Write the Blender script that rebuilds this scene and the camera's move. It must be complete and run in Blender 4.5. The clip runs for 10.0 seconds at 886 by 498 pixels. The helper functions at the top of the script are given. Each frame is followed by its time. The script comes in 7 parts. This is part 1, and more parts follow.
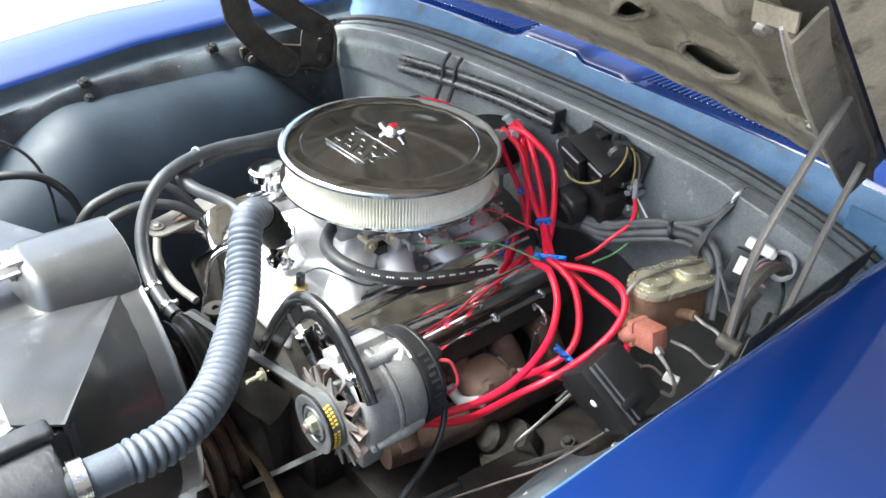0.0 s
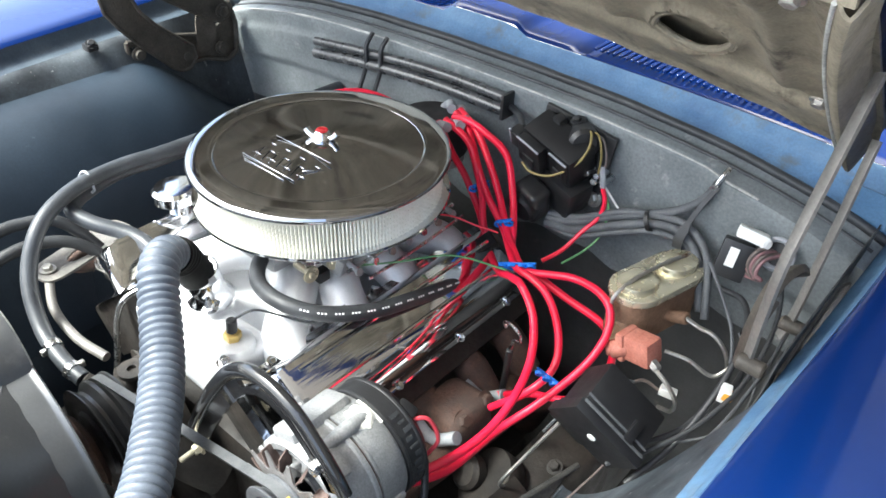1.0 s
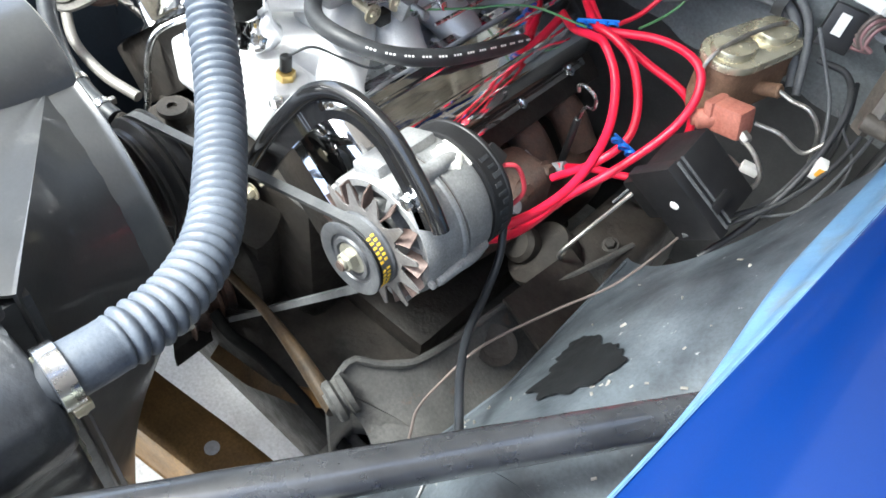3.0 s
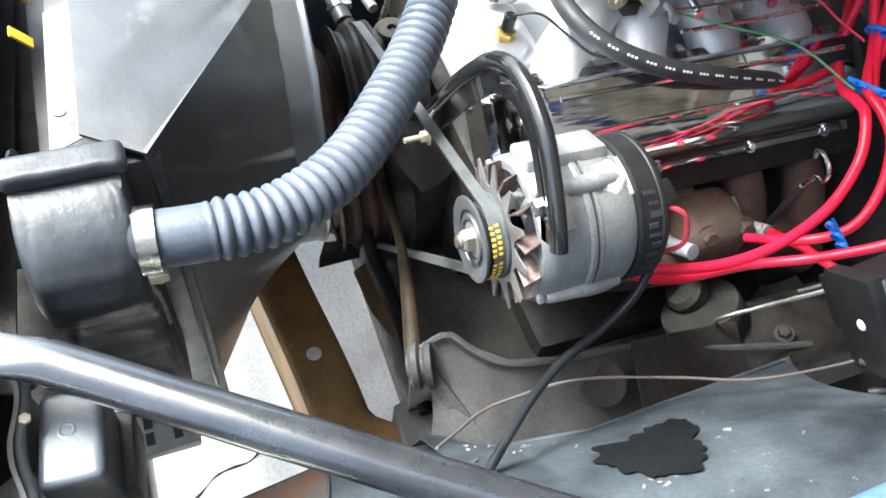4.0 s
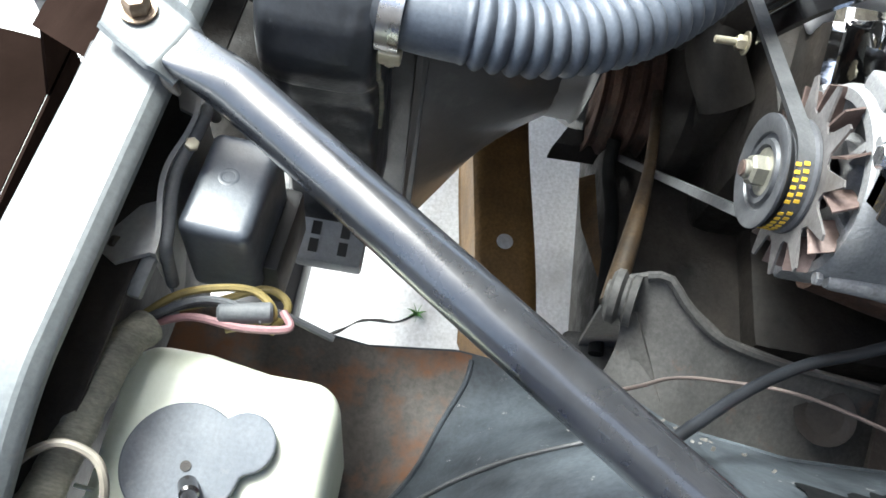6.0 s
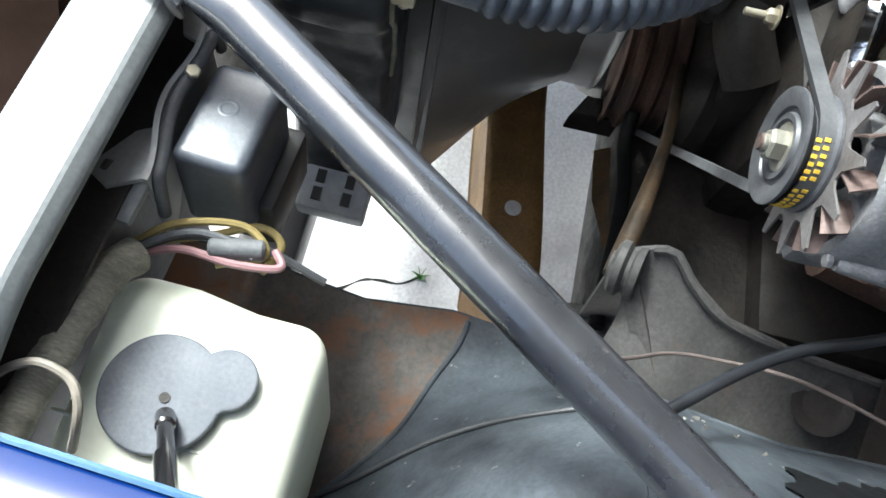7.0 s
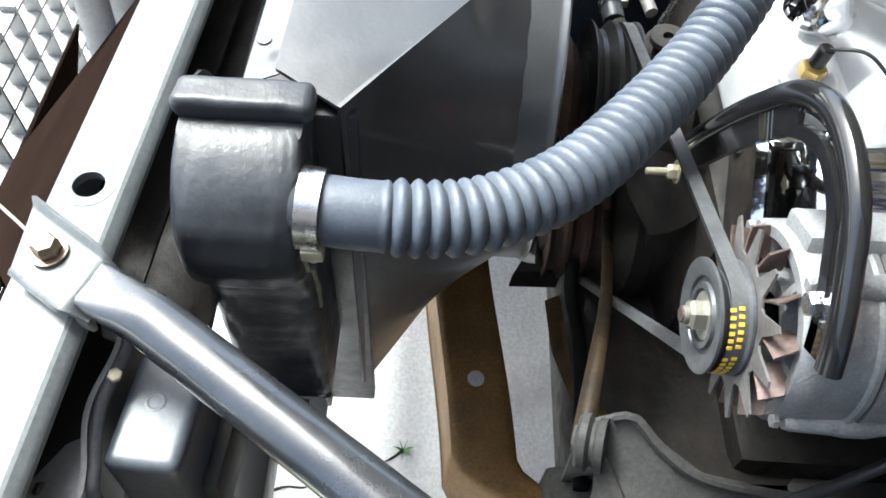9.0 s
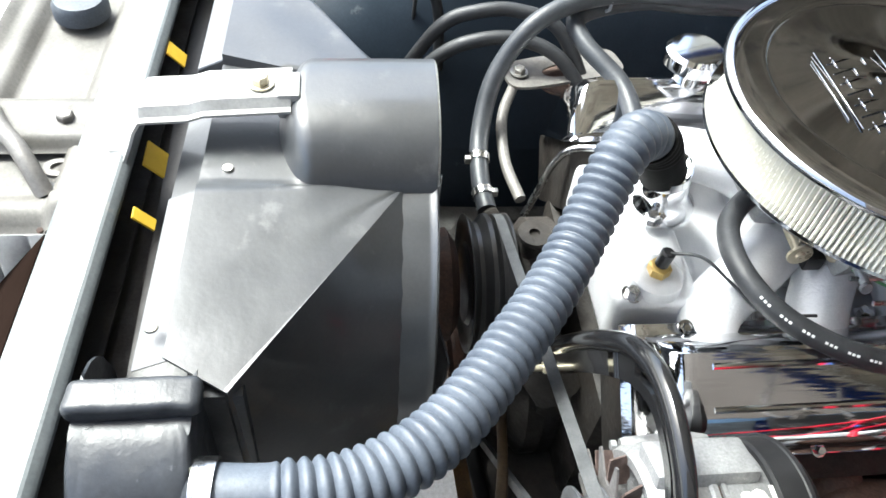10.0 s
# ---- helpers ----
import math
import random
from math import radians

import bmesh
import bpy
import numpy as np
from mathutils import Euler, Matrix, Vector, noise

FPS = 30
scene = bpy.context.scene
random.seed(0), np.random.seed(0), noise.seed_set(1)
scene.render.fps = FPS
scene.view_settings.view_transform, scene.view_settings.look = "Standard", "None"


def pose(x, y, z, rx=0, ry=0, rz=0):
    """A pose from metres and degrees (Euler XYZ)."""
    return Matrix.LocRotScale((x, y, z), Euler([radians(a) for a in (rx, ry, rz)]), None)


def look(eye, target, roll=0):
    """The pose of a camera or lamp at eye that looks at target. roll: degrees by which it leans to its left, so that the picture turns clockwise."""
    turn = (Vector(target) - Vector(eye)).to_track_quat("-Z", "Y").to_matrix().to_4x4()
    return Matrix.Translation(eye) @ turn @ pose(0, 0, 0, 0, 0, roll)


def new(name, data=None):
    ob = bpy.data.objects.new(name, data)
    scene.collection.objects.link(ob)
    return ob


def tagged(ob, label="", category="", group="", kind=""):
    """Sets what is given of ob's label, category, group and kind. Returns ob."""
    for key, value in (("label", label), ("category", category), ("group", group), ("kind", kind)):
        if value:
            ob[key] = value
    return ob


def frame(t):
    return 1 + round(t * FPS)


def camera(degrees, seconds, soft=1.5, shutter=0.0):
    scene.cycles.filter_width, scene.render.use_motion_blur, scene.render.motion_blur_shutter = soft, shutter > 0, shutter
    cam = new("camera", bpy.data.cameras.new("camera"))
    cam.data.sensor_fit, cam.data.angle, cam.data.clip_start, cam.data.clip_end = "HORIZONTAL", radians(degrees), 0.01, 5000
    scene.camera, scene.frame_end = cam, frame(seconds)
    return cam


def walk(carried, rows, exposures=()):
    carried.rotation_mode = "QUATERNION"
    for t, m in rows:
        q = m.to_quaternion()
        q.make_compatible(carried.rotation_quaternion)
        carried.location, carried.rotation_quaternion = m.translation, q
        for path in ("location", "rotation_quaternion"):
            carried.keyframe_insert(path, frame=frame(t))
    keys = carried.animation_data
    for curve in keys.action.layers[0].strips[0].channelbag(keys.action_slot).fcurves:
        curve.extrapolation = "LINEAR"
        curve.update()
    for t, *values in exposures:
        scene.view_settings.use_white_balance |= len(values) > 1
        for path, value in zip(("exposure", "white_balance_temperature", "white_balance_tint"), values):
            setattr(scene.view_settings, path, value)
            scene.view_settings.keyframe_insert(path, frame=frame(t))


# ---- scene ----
cam = camera(59.6, 10.0, 1.6)
PATH = [
    (0, (0.9, -0.69, 1.505), (-0.33, 0.434, 0.399), 3.3),
    (0.2, (0.8765, -0.6662, 1.4889), (-0.3733, 0.473, 0.4212), 2.48),
    (0.3, (0.8549, -0.6631, 1.4869), (-0.3576, 0.4981, 0.4), 3.96),
    (0.5, (0.823, -0.625, 1.487), (-0.395, 0.507, 0.377), 2.5),
    (0.7, (0.7851, -0.6124, 1.4786), (-0.3572, 0.5778, 0.3477), 4.33),
    (0.8, (0.7685, -0.6094, 1.4714), (-0.3504, 0.6044, 0.3423), 3.59),
    (1, (0.735, -0.599, 1.477), (-0.303, 0.634, 0.293), 1.9),
    (1.2, (0.7064, -0.6152, 1.46), (-0.2025, 0.6748, 0.2313), 1.1),
    (1.3, (0.6949, -0.6183, 1.4593), (-0.1784, 0.6959, 0.2304), 0.14),
    (1.5, (0.677, -0.631, 1.448), (-0.097, 0.74, 0.214), -0.1),
    (1.7, (0.6568, -0.6498, 1.4302), (-0.0055, 0.7469, 0.1611), 2.03),
    (1.8, (0.6544, -0.6583, 1.4243), (0.0352, 0.7134, 0.1071), 2.33),
    (2, (0.649, -0.671, 1.415), (0.046, 0.67, 0.058), 3.5),
    (2.2, (0.647, -0.6805, 1.3991), (0.0353, 0.6246, 0.0125), 3.56),
    (2.5, (0.644, -0.682, 1.383), (-0.015, 0.513, -0.079), 5.6),
    (2.7, (0.647, -0.683, 1.361), (-0.043, 0.47, -0.12), 6.9),
    (4, (0.662, -0.565, 1.351), (-0.352, -0.015, -0.284), 10.7),
    (4.2, (0.665, -0.571, 1.3292), (-0.3614, -0.0755, -0.3143), 12.13),
    (4.5, (0.668, -0.587, 1.316), (-0.355, -0.154, -0.347), 14.0),
    (4.7, (0.6649, -0.5961, 1.31), (-0.3525, -0.195, -0.3645), 14.93),
    (5, (0.659, -0.594, 1.301), (-0.325, -0.238, -0.403), 16.1),
    (5.2, (0.6557, -0.5942, 1.2868), (-0.3348, -0.3103, -0.4274), 15.39),
    (5.5, (0.644, -0.592, 1.262), (-0.364, -0.479, -0.462), 11.3),
    (5.8, (0.6371, -0.5773, 1.2389), (-0.3101, -0.5056, -0.5211), 12.49),
    (6, (0.633, -0.569, 1.224), (-0.278, -0.516, -0.556), 12.8),
    (6.2, (0.632, -0.564, 1.216), (-0.278, -0.542, -0.565), 12.7),
    (7.3, (0.638, -0.558, 1.209), (-0.191, -0.51, -0.611), 17.2),
    (7.5, (0.636, -0.557, 1.21), (-0.196, -0.509, -0.608), 17.2),
    (8, (0.633, -0.557, 1.209), (-0.275, -0.527, -0.572), 13.2),
    (8.2, (0.6302, -0.5554, 1.2122), (-0.349, -0.5467, -0.5317), 7.94),
    (8.5, (0.621, -0.556, 1.214), (-0.423, -0.536, -0.492), 6.2),
    (8.7, (0.608, -0.5519, 1.2214), (-0.4628, -0.5273, -0.4676), 5.88),
    (9, (0.581, -0.539, 1.249), (-0.544, -0.498, -0.404), 4.9),
    (9.2, (0.5626, -0.5344, 1.2739), (-0.6176, -0.4569, -0.3388), 5.6),
    (9.5, (0.542, -0.527, 1.306), (-0.693, -0.396, -0.262), 7.0),
    (10, (0.508, -0.517, 1.365), (-0.76, -0.267, -0.161), 7.3),
]
EXPOSURES = [(t, e + 0.09, k - 190, 0) for t, e, k in ((0.0, 2.4, 6300), (1.0, 2.4, 6250), (2.5, 2.38, 6200), (4.0, 2.5, 6150), (5.5, 2.2, 6150), (6.0, 2.16, 6150), (7.5, 1.98, 6100), (8.5, 1.96, 6150), (9.5, 2.04, 6200), (10.0, 2.1, 6250))]
walk(cam, [(t, look(eye, target, roll)) for t, eye, target, roll in PATH], EXPOSURES)

# ---- world and sun ----
world = bpy.data.worlds.new("sky")
scene.world = world
world.use_nodes = True
wn = world.node_tree
sky = wn.nodes.new("ShaderNodeTexSky")
sky.sky_type = "NISHITA"
sky.sun_disc = False
sky.sun_elevation = radians(55)
sky.sun_rotation = radians(221)
sky.air_density, sky.dust_density = 0.7, 6.0
wn.links.new(sky.outputs[0], wn.nodes["Background"].inputs[0])
wn.nodes["Background"].inputs[1].default_value = 0.15
sun = new("sun", bpy.data.lights.new("sun", "SUN"))
sun.data.energy, sun.data.angle, sun.data.color = 1.95, radians(18), (1.0, 0.985, 0.96)
sun.matrix_world = look((-0.46, -0.52, 1.0), (0, 0, 0))


# ---- materials ----
def ramp(nt, fac, a, b, lo=0.3, hi=0.7):
    r = nt.nodes.new("ShaderNodeValToRGB")
    r.color_ramp.elements[0].position, r.color_ramp.elements[1].position = lo, hi
    r.color_ramp.elements[0].color = (*a, 1) if len(a) == 3 else a
    r.color_ramp.elements[1].color = (*b, 1) if len(b) == 3 else b
    nt.links.new(fac, r.inputs[0])
    return r.outputs[0]


def noise_tex(nt, co, scale, detail=4, rough=0.6):
    n = nt.nodes.new("ShaderNodeTexNoise")
    n.inputs["Scale"].default_value, n.inputs["Detail"].default_value, n.inputs["Roughness"].default_value = scale, detail, rough
    nt.links.new(co, n.inputs["Vector"])
    return n.outputs[0]


def mix(nt, fac, a, b, mode="MIX"):
    m = nt.nodes.new("ShaderNodeMix")
    m.data_type, m.blend_type = "RGBA", mode
    for sock, v in ((m.inputs[0], fac), (m.inputs[6], a), (m.inputs[7], b)):
        if isinstance(v, bpy.types.NodeSocket):
            nt.links.new(v, sock)
        elif isinstance(v, tuple):
            sock.default_value = (*v, 1)
        else:
            sock.default_value = v
    return m.outputs[2]


def surface(name, a, b, rough=0.5, rough_b=None, metal=0.0, scale=12, grain=250, grain_amount=0.12, bump=0.15, bump_scale=180,
            coat=0.0, stain=None, stain_scale=6, stain_lo=0.58, stain_hi=0.66, stretch=(1, 1, 1), stain_rough=0.85, stain_metal=None, spec=0.5):
    """Two-scale procedural surface: broad change a to b, fine grain, optional shaped stain, relief and gloss change."""
    m = bpy.data.materials.new(name)
    m.use_nodes = True
    nt = m.node_tree
    p = nt.nodes["Principled BSDF"]
    tc = nt.nodes.new("ShaderNodeTexCoord")
    mp = nt.nodes.new("ShaderNodeMapping")
    mp.inputs["Scale"].default_value = stretch
    nt.links.new(tc.outputs["Object"], mp.inputs[0])
    co = mp.outputs[0]
    broad = noise_tex(nt, co, scale, 5)
    col = ramp(nt, broad, a, b)
    fine = noise_tex(nt, co, grain, 3)
    col = mix(nt, grain_amount, col, ramp(nt, fine, (0.02, 0.02, 0.02), (1, 1, 1), 0.25, 0.75), "OVERLAY")
    rb = rough if rough_b is None else rough_b
    ro = ramp(nt, noise_tex(nt, co, scale * 2.3, 4), (rough,) * 3, (rb,) * 3, 0.35, 0.65)
    if stain:
        f = ramp(nt, noise_tex(nt, co, stain_scale, 6, 0.65), (0, 0, 0), (1, 1, 1), stain_lo, stain_hi)
        col = mix(nt, f, col, stain)
        ro = mix(nt, f, ro, (stain_rough,) * 3)
        if stain_metal is not None:
            nt.links.new(mix(nt, f, (metal,) * 3, (stain_metal,) * 3), p.inputs["Metallic"])
    nt.links.new(col, p.inputs["Base Color"])
    nt.links.new(ro, p.inputs["Roughness"])
    if not (stain and stain_metal is not None):
        p.inputs["Metallic"].default_value = metal
    p.inputs["Specular IOR Level"].default_value = spec
    p.inputs["Coat Weight"].default_value = coat
    p.inputs["Coat Roughness"].default_value = 0.06
    if bump:
        bn = nt.nodes.new("ShaderNodeBump")
        bn.inputs["Strength"].default_value = bump
        bn.inputs["Distance"].default_value = 0.002
        nt.links.new(noise_tex(nt, co, bump_scale, 4), bn.inputs["Height"])
        nt.links.new(bn.outputs[0], p.inputs["Normal"])
    return m


M = {}
M["blue"] = surface("blue_paint", (0.0012, 0.013, 0.085), (0.002, 0.017, 0.105), 0.5, 0.6, 0.0, 3, 900, 0.05, 0.01, 500, coat=1.0, spec=0.05)
M["blue"].node_tree.nodes["Principled BSDF"].inputs["Coat Roughness"].default_value = 0.10
M["blue"].node_tree.nodes["Principled BSDF"].inputs["Coat IOR"].default_value = 1.55
M["blue_faded"] = surface("faded_blue_paint", (0.050, 0.115, 0.22), (0.105, 0.195, 0.31), 0.5, 0.65, 0.0, 14, 300, 0.15, 0.2, 120,
                          stain=(0.10, 0.12, 0.13), stain_scale=16, stain_lo=0.56, stain_hi=0.7)
M["firewall"] = surface("firewall_black_paint", (0.095, 0.108, 0.114), (0.20, 0.215, 0.22), 0.40, 0.6, 0, 7, 220, 0.25, 0.25, 90,
                        stain=(0.36, 0.36, 0.345), stain_scale=26, stain_lo=0.62, stain_hi=0.78)
M["apron"] = surface("apron_black_paint", (0.009, 0.012, 0.016), (0.068, 0.080, 0.092), 0.55, 0.7, 0, 11, 260, 0.25, 0.3, 90, spec=0.38,
                     stain=(0.24, 0.24, 0.235), stain_scale=75, stain_lo=0.655, stain_hi=0.71)
# Black undercoat together with the shade low in the bay, as one colour.
M["undercoat_shade"] = surface("black_undercoat_in_shade", (0.018, 0.019, 0.020), (0.055, 0.056, 0.055), 0.4, 0.65, 0, 9, 240, 0.2, 0.35, 110,
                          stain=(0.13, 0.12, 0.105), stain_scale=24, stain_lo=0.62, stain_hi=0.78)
M["apron_rust"] = surface("rusty_apron", (0.036, 0.032, 0.029), (0.120, 0.108, 0.095), 0.6, 0.8, 0, 12, 240, 0.3, 0.4, 100,
                          stain=(0.125, 0.055, 0.024), stain_scale=15, stain_lo=0.47, stain_hi=0.62)
M["dome"] = surface("dome_blue_black_paint", (0.008, 0.015, 0.025), (0.020, 0.031, 0.046), 0.5, 0.62, 0, 6, 260, 0.15, 0.12, 120, spec=0.3,
                    stain=(0.10, 0.11, 0.12), stain_scale=24, stain_lo=0.68, stain_hi=0.8)
M["oil"] = surface("oil_stain", (0.004, 0.0045, 0.005), (0.008, 0.009, 0.010), 0.7, 0.85, 0, 30, 300, 0.1, 0.1, 100, spec=0.10)
M["chrome"] = surface("chrome", (0.74, 0.75, 0.77), (0.80, 0.80, 0.81), 0.05, 0.09, 1.0, 8, 300, 0.03, 0.0)
M["chrome_wavy"] = surface("wavy_chrome", (0.70, 0.70, 0.71), (0.78, 0.78, 0.79), 0.05, 0.10, 1.0, 8, 300, 0.03, 0.35, 26, stretch=(1, 0.10, 1))
M["chrome_dull"] = surface("dull_chrome", (0.55, 0.55, 0.56), (0.72, 0.72, 0.72), 0.18, 0.32, 1.0, 25, 300, 0.1, 0.1, 200)
M["lid"] = surface("black_chrome_lid", (0.40, 0.40, 0.415), (0.46, 0.46, 0.475), 0.04, 0.07, 1.0, 5, 300, 0.03, 0.0)
M["cast"] = surface("cast_aluminium", (0.30, 0.305, 0.31), (0.43, 0.435, 0.44), 0.40, 0.55, 0.4, 20, 420, 0.18, 0.4, 500,
                    stain=(0.18, 0.16, 0.14), stain_scale=30, stain_lo=0.64, stain_hi=0.8)
M["intake"] = surface("intake_aluminium", (0.62, 0.63, 0.645), (0.78, 0.785, 0.80), 0.36, 0.5, 0.35, 16, 420, 0.1, 0.3, 450)
M["steel"] = surface("worn_steel", (0.32, 0.31, 0.29), (0.5, 0.48, 0.45), 0.35, 0.55, 0.9, 40, 400, 0.2, 0.2, 300,
                     stain=(0.2, 0.1, 0.05), stain_scale=40, stain_lo=0.6, stain_hi=0.75)
M["vane"] = surface("tarnished_fan_steel", (0.12, 0.112, 0.11), (0.22, 0.21, 0.205), 0.42, 0.55, 0.5, 40, 300, 0.2, 0.2, 200)
M["zinc"] = surface("pale_zinc", (0.46, 0.41, 0.29), (0.62, 0.57, 0.44), 0.26, 0.4, 0.55, 30, 300, 0.12, 0.1, 200)
M["rail"] = surface("radiator_support_paint", (0.092, 0.105, 0.109), (0.155, 0.164, 0.168), 0.4, 0.6, 0.0, 9, 300, 0.18, 0.15, 160,
                    stain=(0.2, 0.17, 0.14), stain_scale=24, stain_lo=0.66, stain_hi=0.8)
M["black_metal"] = surface("satin_black_metal", (0.012, 0.012, 0.013), (0.028, 0.028, 0.029), 0.28, 0.42, 0.0, 18, 300, 0.15, 0.12, 200,
                           stain=(0.10, 0.09, 0.085), stain_scale=34, stain_lo=0.68, stain_hi=0.8)
M["brace_black"] = surface("brace_black_paint", (0.014, 0.015, 0.018), (0.036, 0.038, 0.043), 0.24, 0.34, 0.0, 18, 300, 0.15, 0.05, 200, spec=0.6, coat=1.0,
                           stain=(0.30, 0.27, 0.24), stain_scale=70, stain_lo=0.72, stain_hi=0.78)
M["gloss_black"] = surface("gloss_black_paint", (0.008, 0.008, 0.009), (0.015, 0.015, 0.016), 0.12, 0.2, 0.0, 18, 300, 0.1, 0.05, 200, coat=0.5)
M["shroud"] = surface("shroud_black_plastic", (0.022, 0.024, 0.027), (0.048, 0.050, 0.054), 0.33, 0.46, 0, 8, 300, 0.15, 0.10, 160, spec=1.0, coat=0.4,
                      stain=(0.14, 0.14, 0.14), stain_scale=18, stain_lo=0.60, stain_hi=0.84, stain_rough=0.6)
M["reg"] = surface("glossy_grey_black_paint", (0.040, 0.046, 0.058), (0.078, 0.088, 0.104), 0.34, 0.5, 0.0, 18, 300, 0.15, 0.12, 150, spec=0.6,
                   stain=(0.2, 0.2, 0.2), stain_scale=80, stain_lo=0.68, stain_hi=0.8)
M["tank"] = surface("radiator_black_paint", (0.016, 0.018, 0.022), (0.036, 0.039, 0.045), 0.32, 0.5, 0.0, 20, 300, 0.15, 0.35, 70,
                    stain=(0.16, 0.17, 0.18), stain_scale=60, stain_lo=0.68, stain_hi=0.8)
M["hose"] = surface("grey_rubber_hose", (0.056, 0.067, 0.088), (0.104, 0.120, 0.148), 0.42, 0.58, 0, 22, 400, 0.15, 0.2, 300)
M["rubber"] = surface("black_rubber", (0.018, 0.019, 0.021), (0.04, 0.042, 0.046), 0.45, 0.62, 0, 20, 400, 0.15, 0.15, 300)
M["rubber_grey"] = surface("weathered_rubber", (0.055, 0.058, 0.064), (0.11, 0.115, 0.12), 0.55, 0.7, 0, 30, 400, 0.2, 0.2, 300)
M["belt"] = surface("belt_rubber", (0.05, 0.052, 0.055), (0.09, 0.092, 0.095), 0.5, 0.65, 0, 40, 500, 0.2, 0.15, 400)
M["red_wire"] = surface("red_silicone", (0.70, 0.006, 0.035), (0.80, 0.012, 0.06), 0.33, 0.42, 0, 40, 400, 0.05, 0.05, 200)
M["blue_tie"] = surface("blue_nylon", (0.01, 0.13, 0.55), (0.02, 0.2, 0.7), 0.35, 0.5, 0, 40, 400, 0.05, 0)
M["grey_boot"] = surface("grey_boot_rubber", (0.22, 0.23, 0.25), (0.32, 0.33, 0.35), 0.5, 0.6, 0, 40, 400, 0.1, 0.1)
M["filter"] = surface("filter_paper", (0.80, 0.775, 0.67), (0.91, 0.89, 0.80), 0.75, 0.85, 0, 60, 500, 0.2, 0.3, 700)
M["iron"] = surface("rusty_cast_iron", (0.045, 0.028, 0.022), (0.11, 0.062, 0.045), 0.7, 0.85, 0.1, 22, 300, 0.3, 0.6, 160,
                    stain=(0.05, 0.045, 0.042), stain_scale=14, stain_lo=0.5, stain_hi=0.7)
M["block"] = surface("greasy_engine_block", (0.009, 0.008, 0.007), (0.030, 0.024, 0.019), 0.55, 0.8, 0.1, 16, 260, 0.3, 0.6, 120)
M["mc"] = surface("brown_cast_iron", (0.15, 0.085, 0.05), (0.24, 0.145, 0.09), 0.6, 0.75, 0.1, 26, 300, 0.25, 0.4, 200)
M["valve"] = surface("oxide_red_iron", (0.36, 0.12, 0.085), (0.46, 0.19, 0.14), 0.6, 0.75, 0, 60, 300, 0.2, 0.3, 200)
M["hood"] = surface("hood_underside", (0.098, 0.084, 0.059), (0.23, 0.20, 0.147), 0.6, 0.75, 0, 9, 260, 0.25, 0.45, 90,
                    stain=(0.035, 0.029, 0.021), stain_scale=20, stain_lo=0.55, stain_hi=0.72)
M["hinge"] = surface("hinge_brown_grime", (0.038, 0.033, 0.027), (0.090, 0.078, 0.064), 0.5, 0.7, 0.1, 24, 260, 0.3, 0.4, 140)
M["bar"] = surface("hinge_bar_grey", (0.11, 0.105, 0.098), (0.19, 0.18, 0.168), 0.45, 0.6, 0.3, 16, 260, 0.2, 0.2, 140)
M["plastic"] = surface("black_plastic", (0.006, 0.006, 0.007), (0.013, 0.013, 0.014), 0.42, 0.55, 0, 20, 400, 0.08, 0.08, 300)
M["bottle"] = surface("milky_plastic", (0.56, 0.60, 0.48), (0.66, 0.69, 0.58), 0.38, 0.5, 0, 8, 300, 0.06, 0.08, 200,
                      stain=(0.55, 0.52, 0.36), stain_scale=9, stain_lo=0.6, stain_hi=0.8, stain_rough=0.5)
M["cap"] = surface("grey_cap_plastic", (0.046, 0.055, 0.070), (0.078, 0.088, 0.106), 0.5, 0.6, 0, 20, 400, 0.2, 0.15, 200,
                   stain=(0.13, 0.14, 0.15), stain_scale=70, stain_lo=0.62, stain_hi=0.76)
M["white"] = surface("white_plastic", (0.7, 0.7, 0.68), (0.8, 0.8, 0.78), 0.4, 0.5, 0, 30, 300, 0.05, 0.05)
M["yellow"] = surface("yellow_print", (0.65, 0.42, 0.03), (0.75, 0.5, 0.05), 0.5, 0.6, 0, 30, 300, 0.05, 0)
M["orange"] = surface("amber_plastic", (0.75, 0.32, 0.03), (0.8, 0.4, 0.05), 0.4, 0.5, 0, 30, 300, 0.05, 0)
M["brass"] = surface("brass", (0.55, 0.38, 0.12), (0.65, 0.48, 0.18), 0.3, 0.45, 0.9, 30, 300, 0.1, 0.1)
M["copper_wire"] = surface("faded_brown_wire", (0.085, 0.068, 0.062), (0.15, 0.12, 0.11), 0.5, 0.6, 0, 30, 300, 0.1, 0)
M["yellow_wire"] = surface("olive_yellow_wire", (0.19, 0.145, 0.045), (0.27, 0.21, 0.075), 0.5, 0.6, 0, 30, 300, 0.1, 0)
M["green_wire"] = surface("green_wire", (0.08, 0.22, 0.08), (0.12, 0.28, 0.12), 0.5, 0.6, 0, 30, 300, 0.1, 0)
M["pink_wire"] = surface("dusty_pink_wire", (0.19, 0.10, 0.105), (0.27, 0.155, 0.16), 0.5, 0.6, 0, 30, 300, 0.1, 0)
M["ochre"] = surface("rusty_frame", (0.030, 0.020, 0.014), (0.27, 0.15, 0.045), 0.6, 0.8, 0.1, 5, 260, 0.3, 0.4, 120)
M["frame"] = surface("dusty_frame", (0.038, 0.038, 0.037), (0.092, 0.089, 0.083), 0.6, 0.75, 0, 10, 260, 0.3, 0.4, 120,
                     stain=(0.12, 0.075, 0.055), stain_scale=26, stain_lo=0.60, stain_hi=0.76)
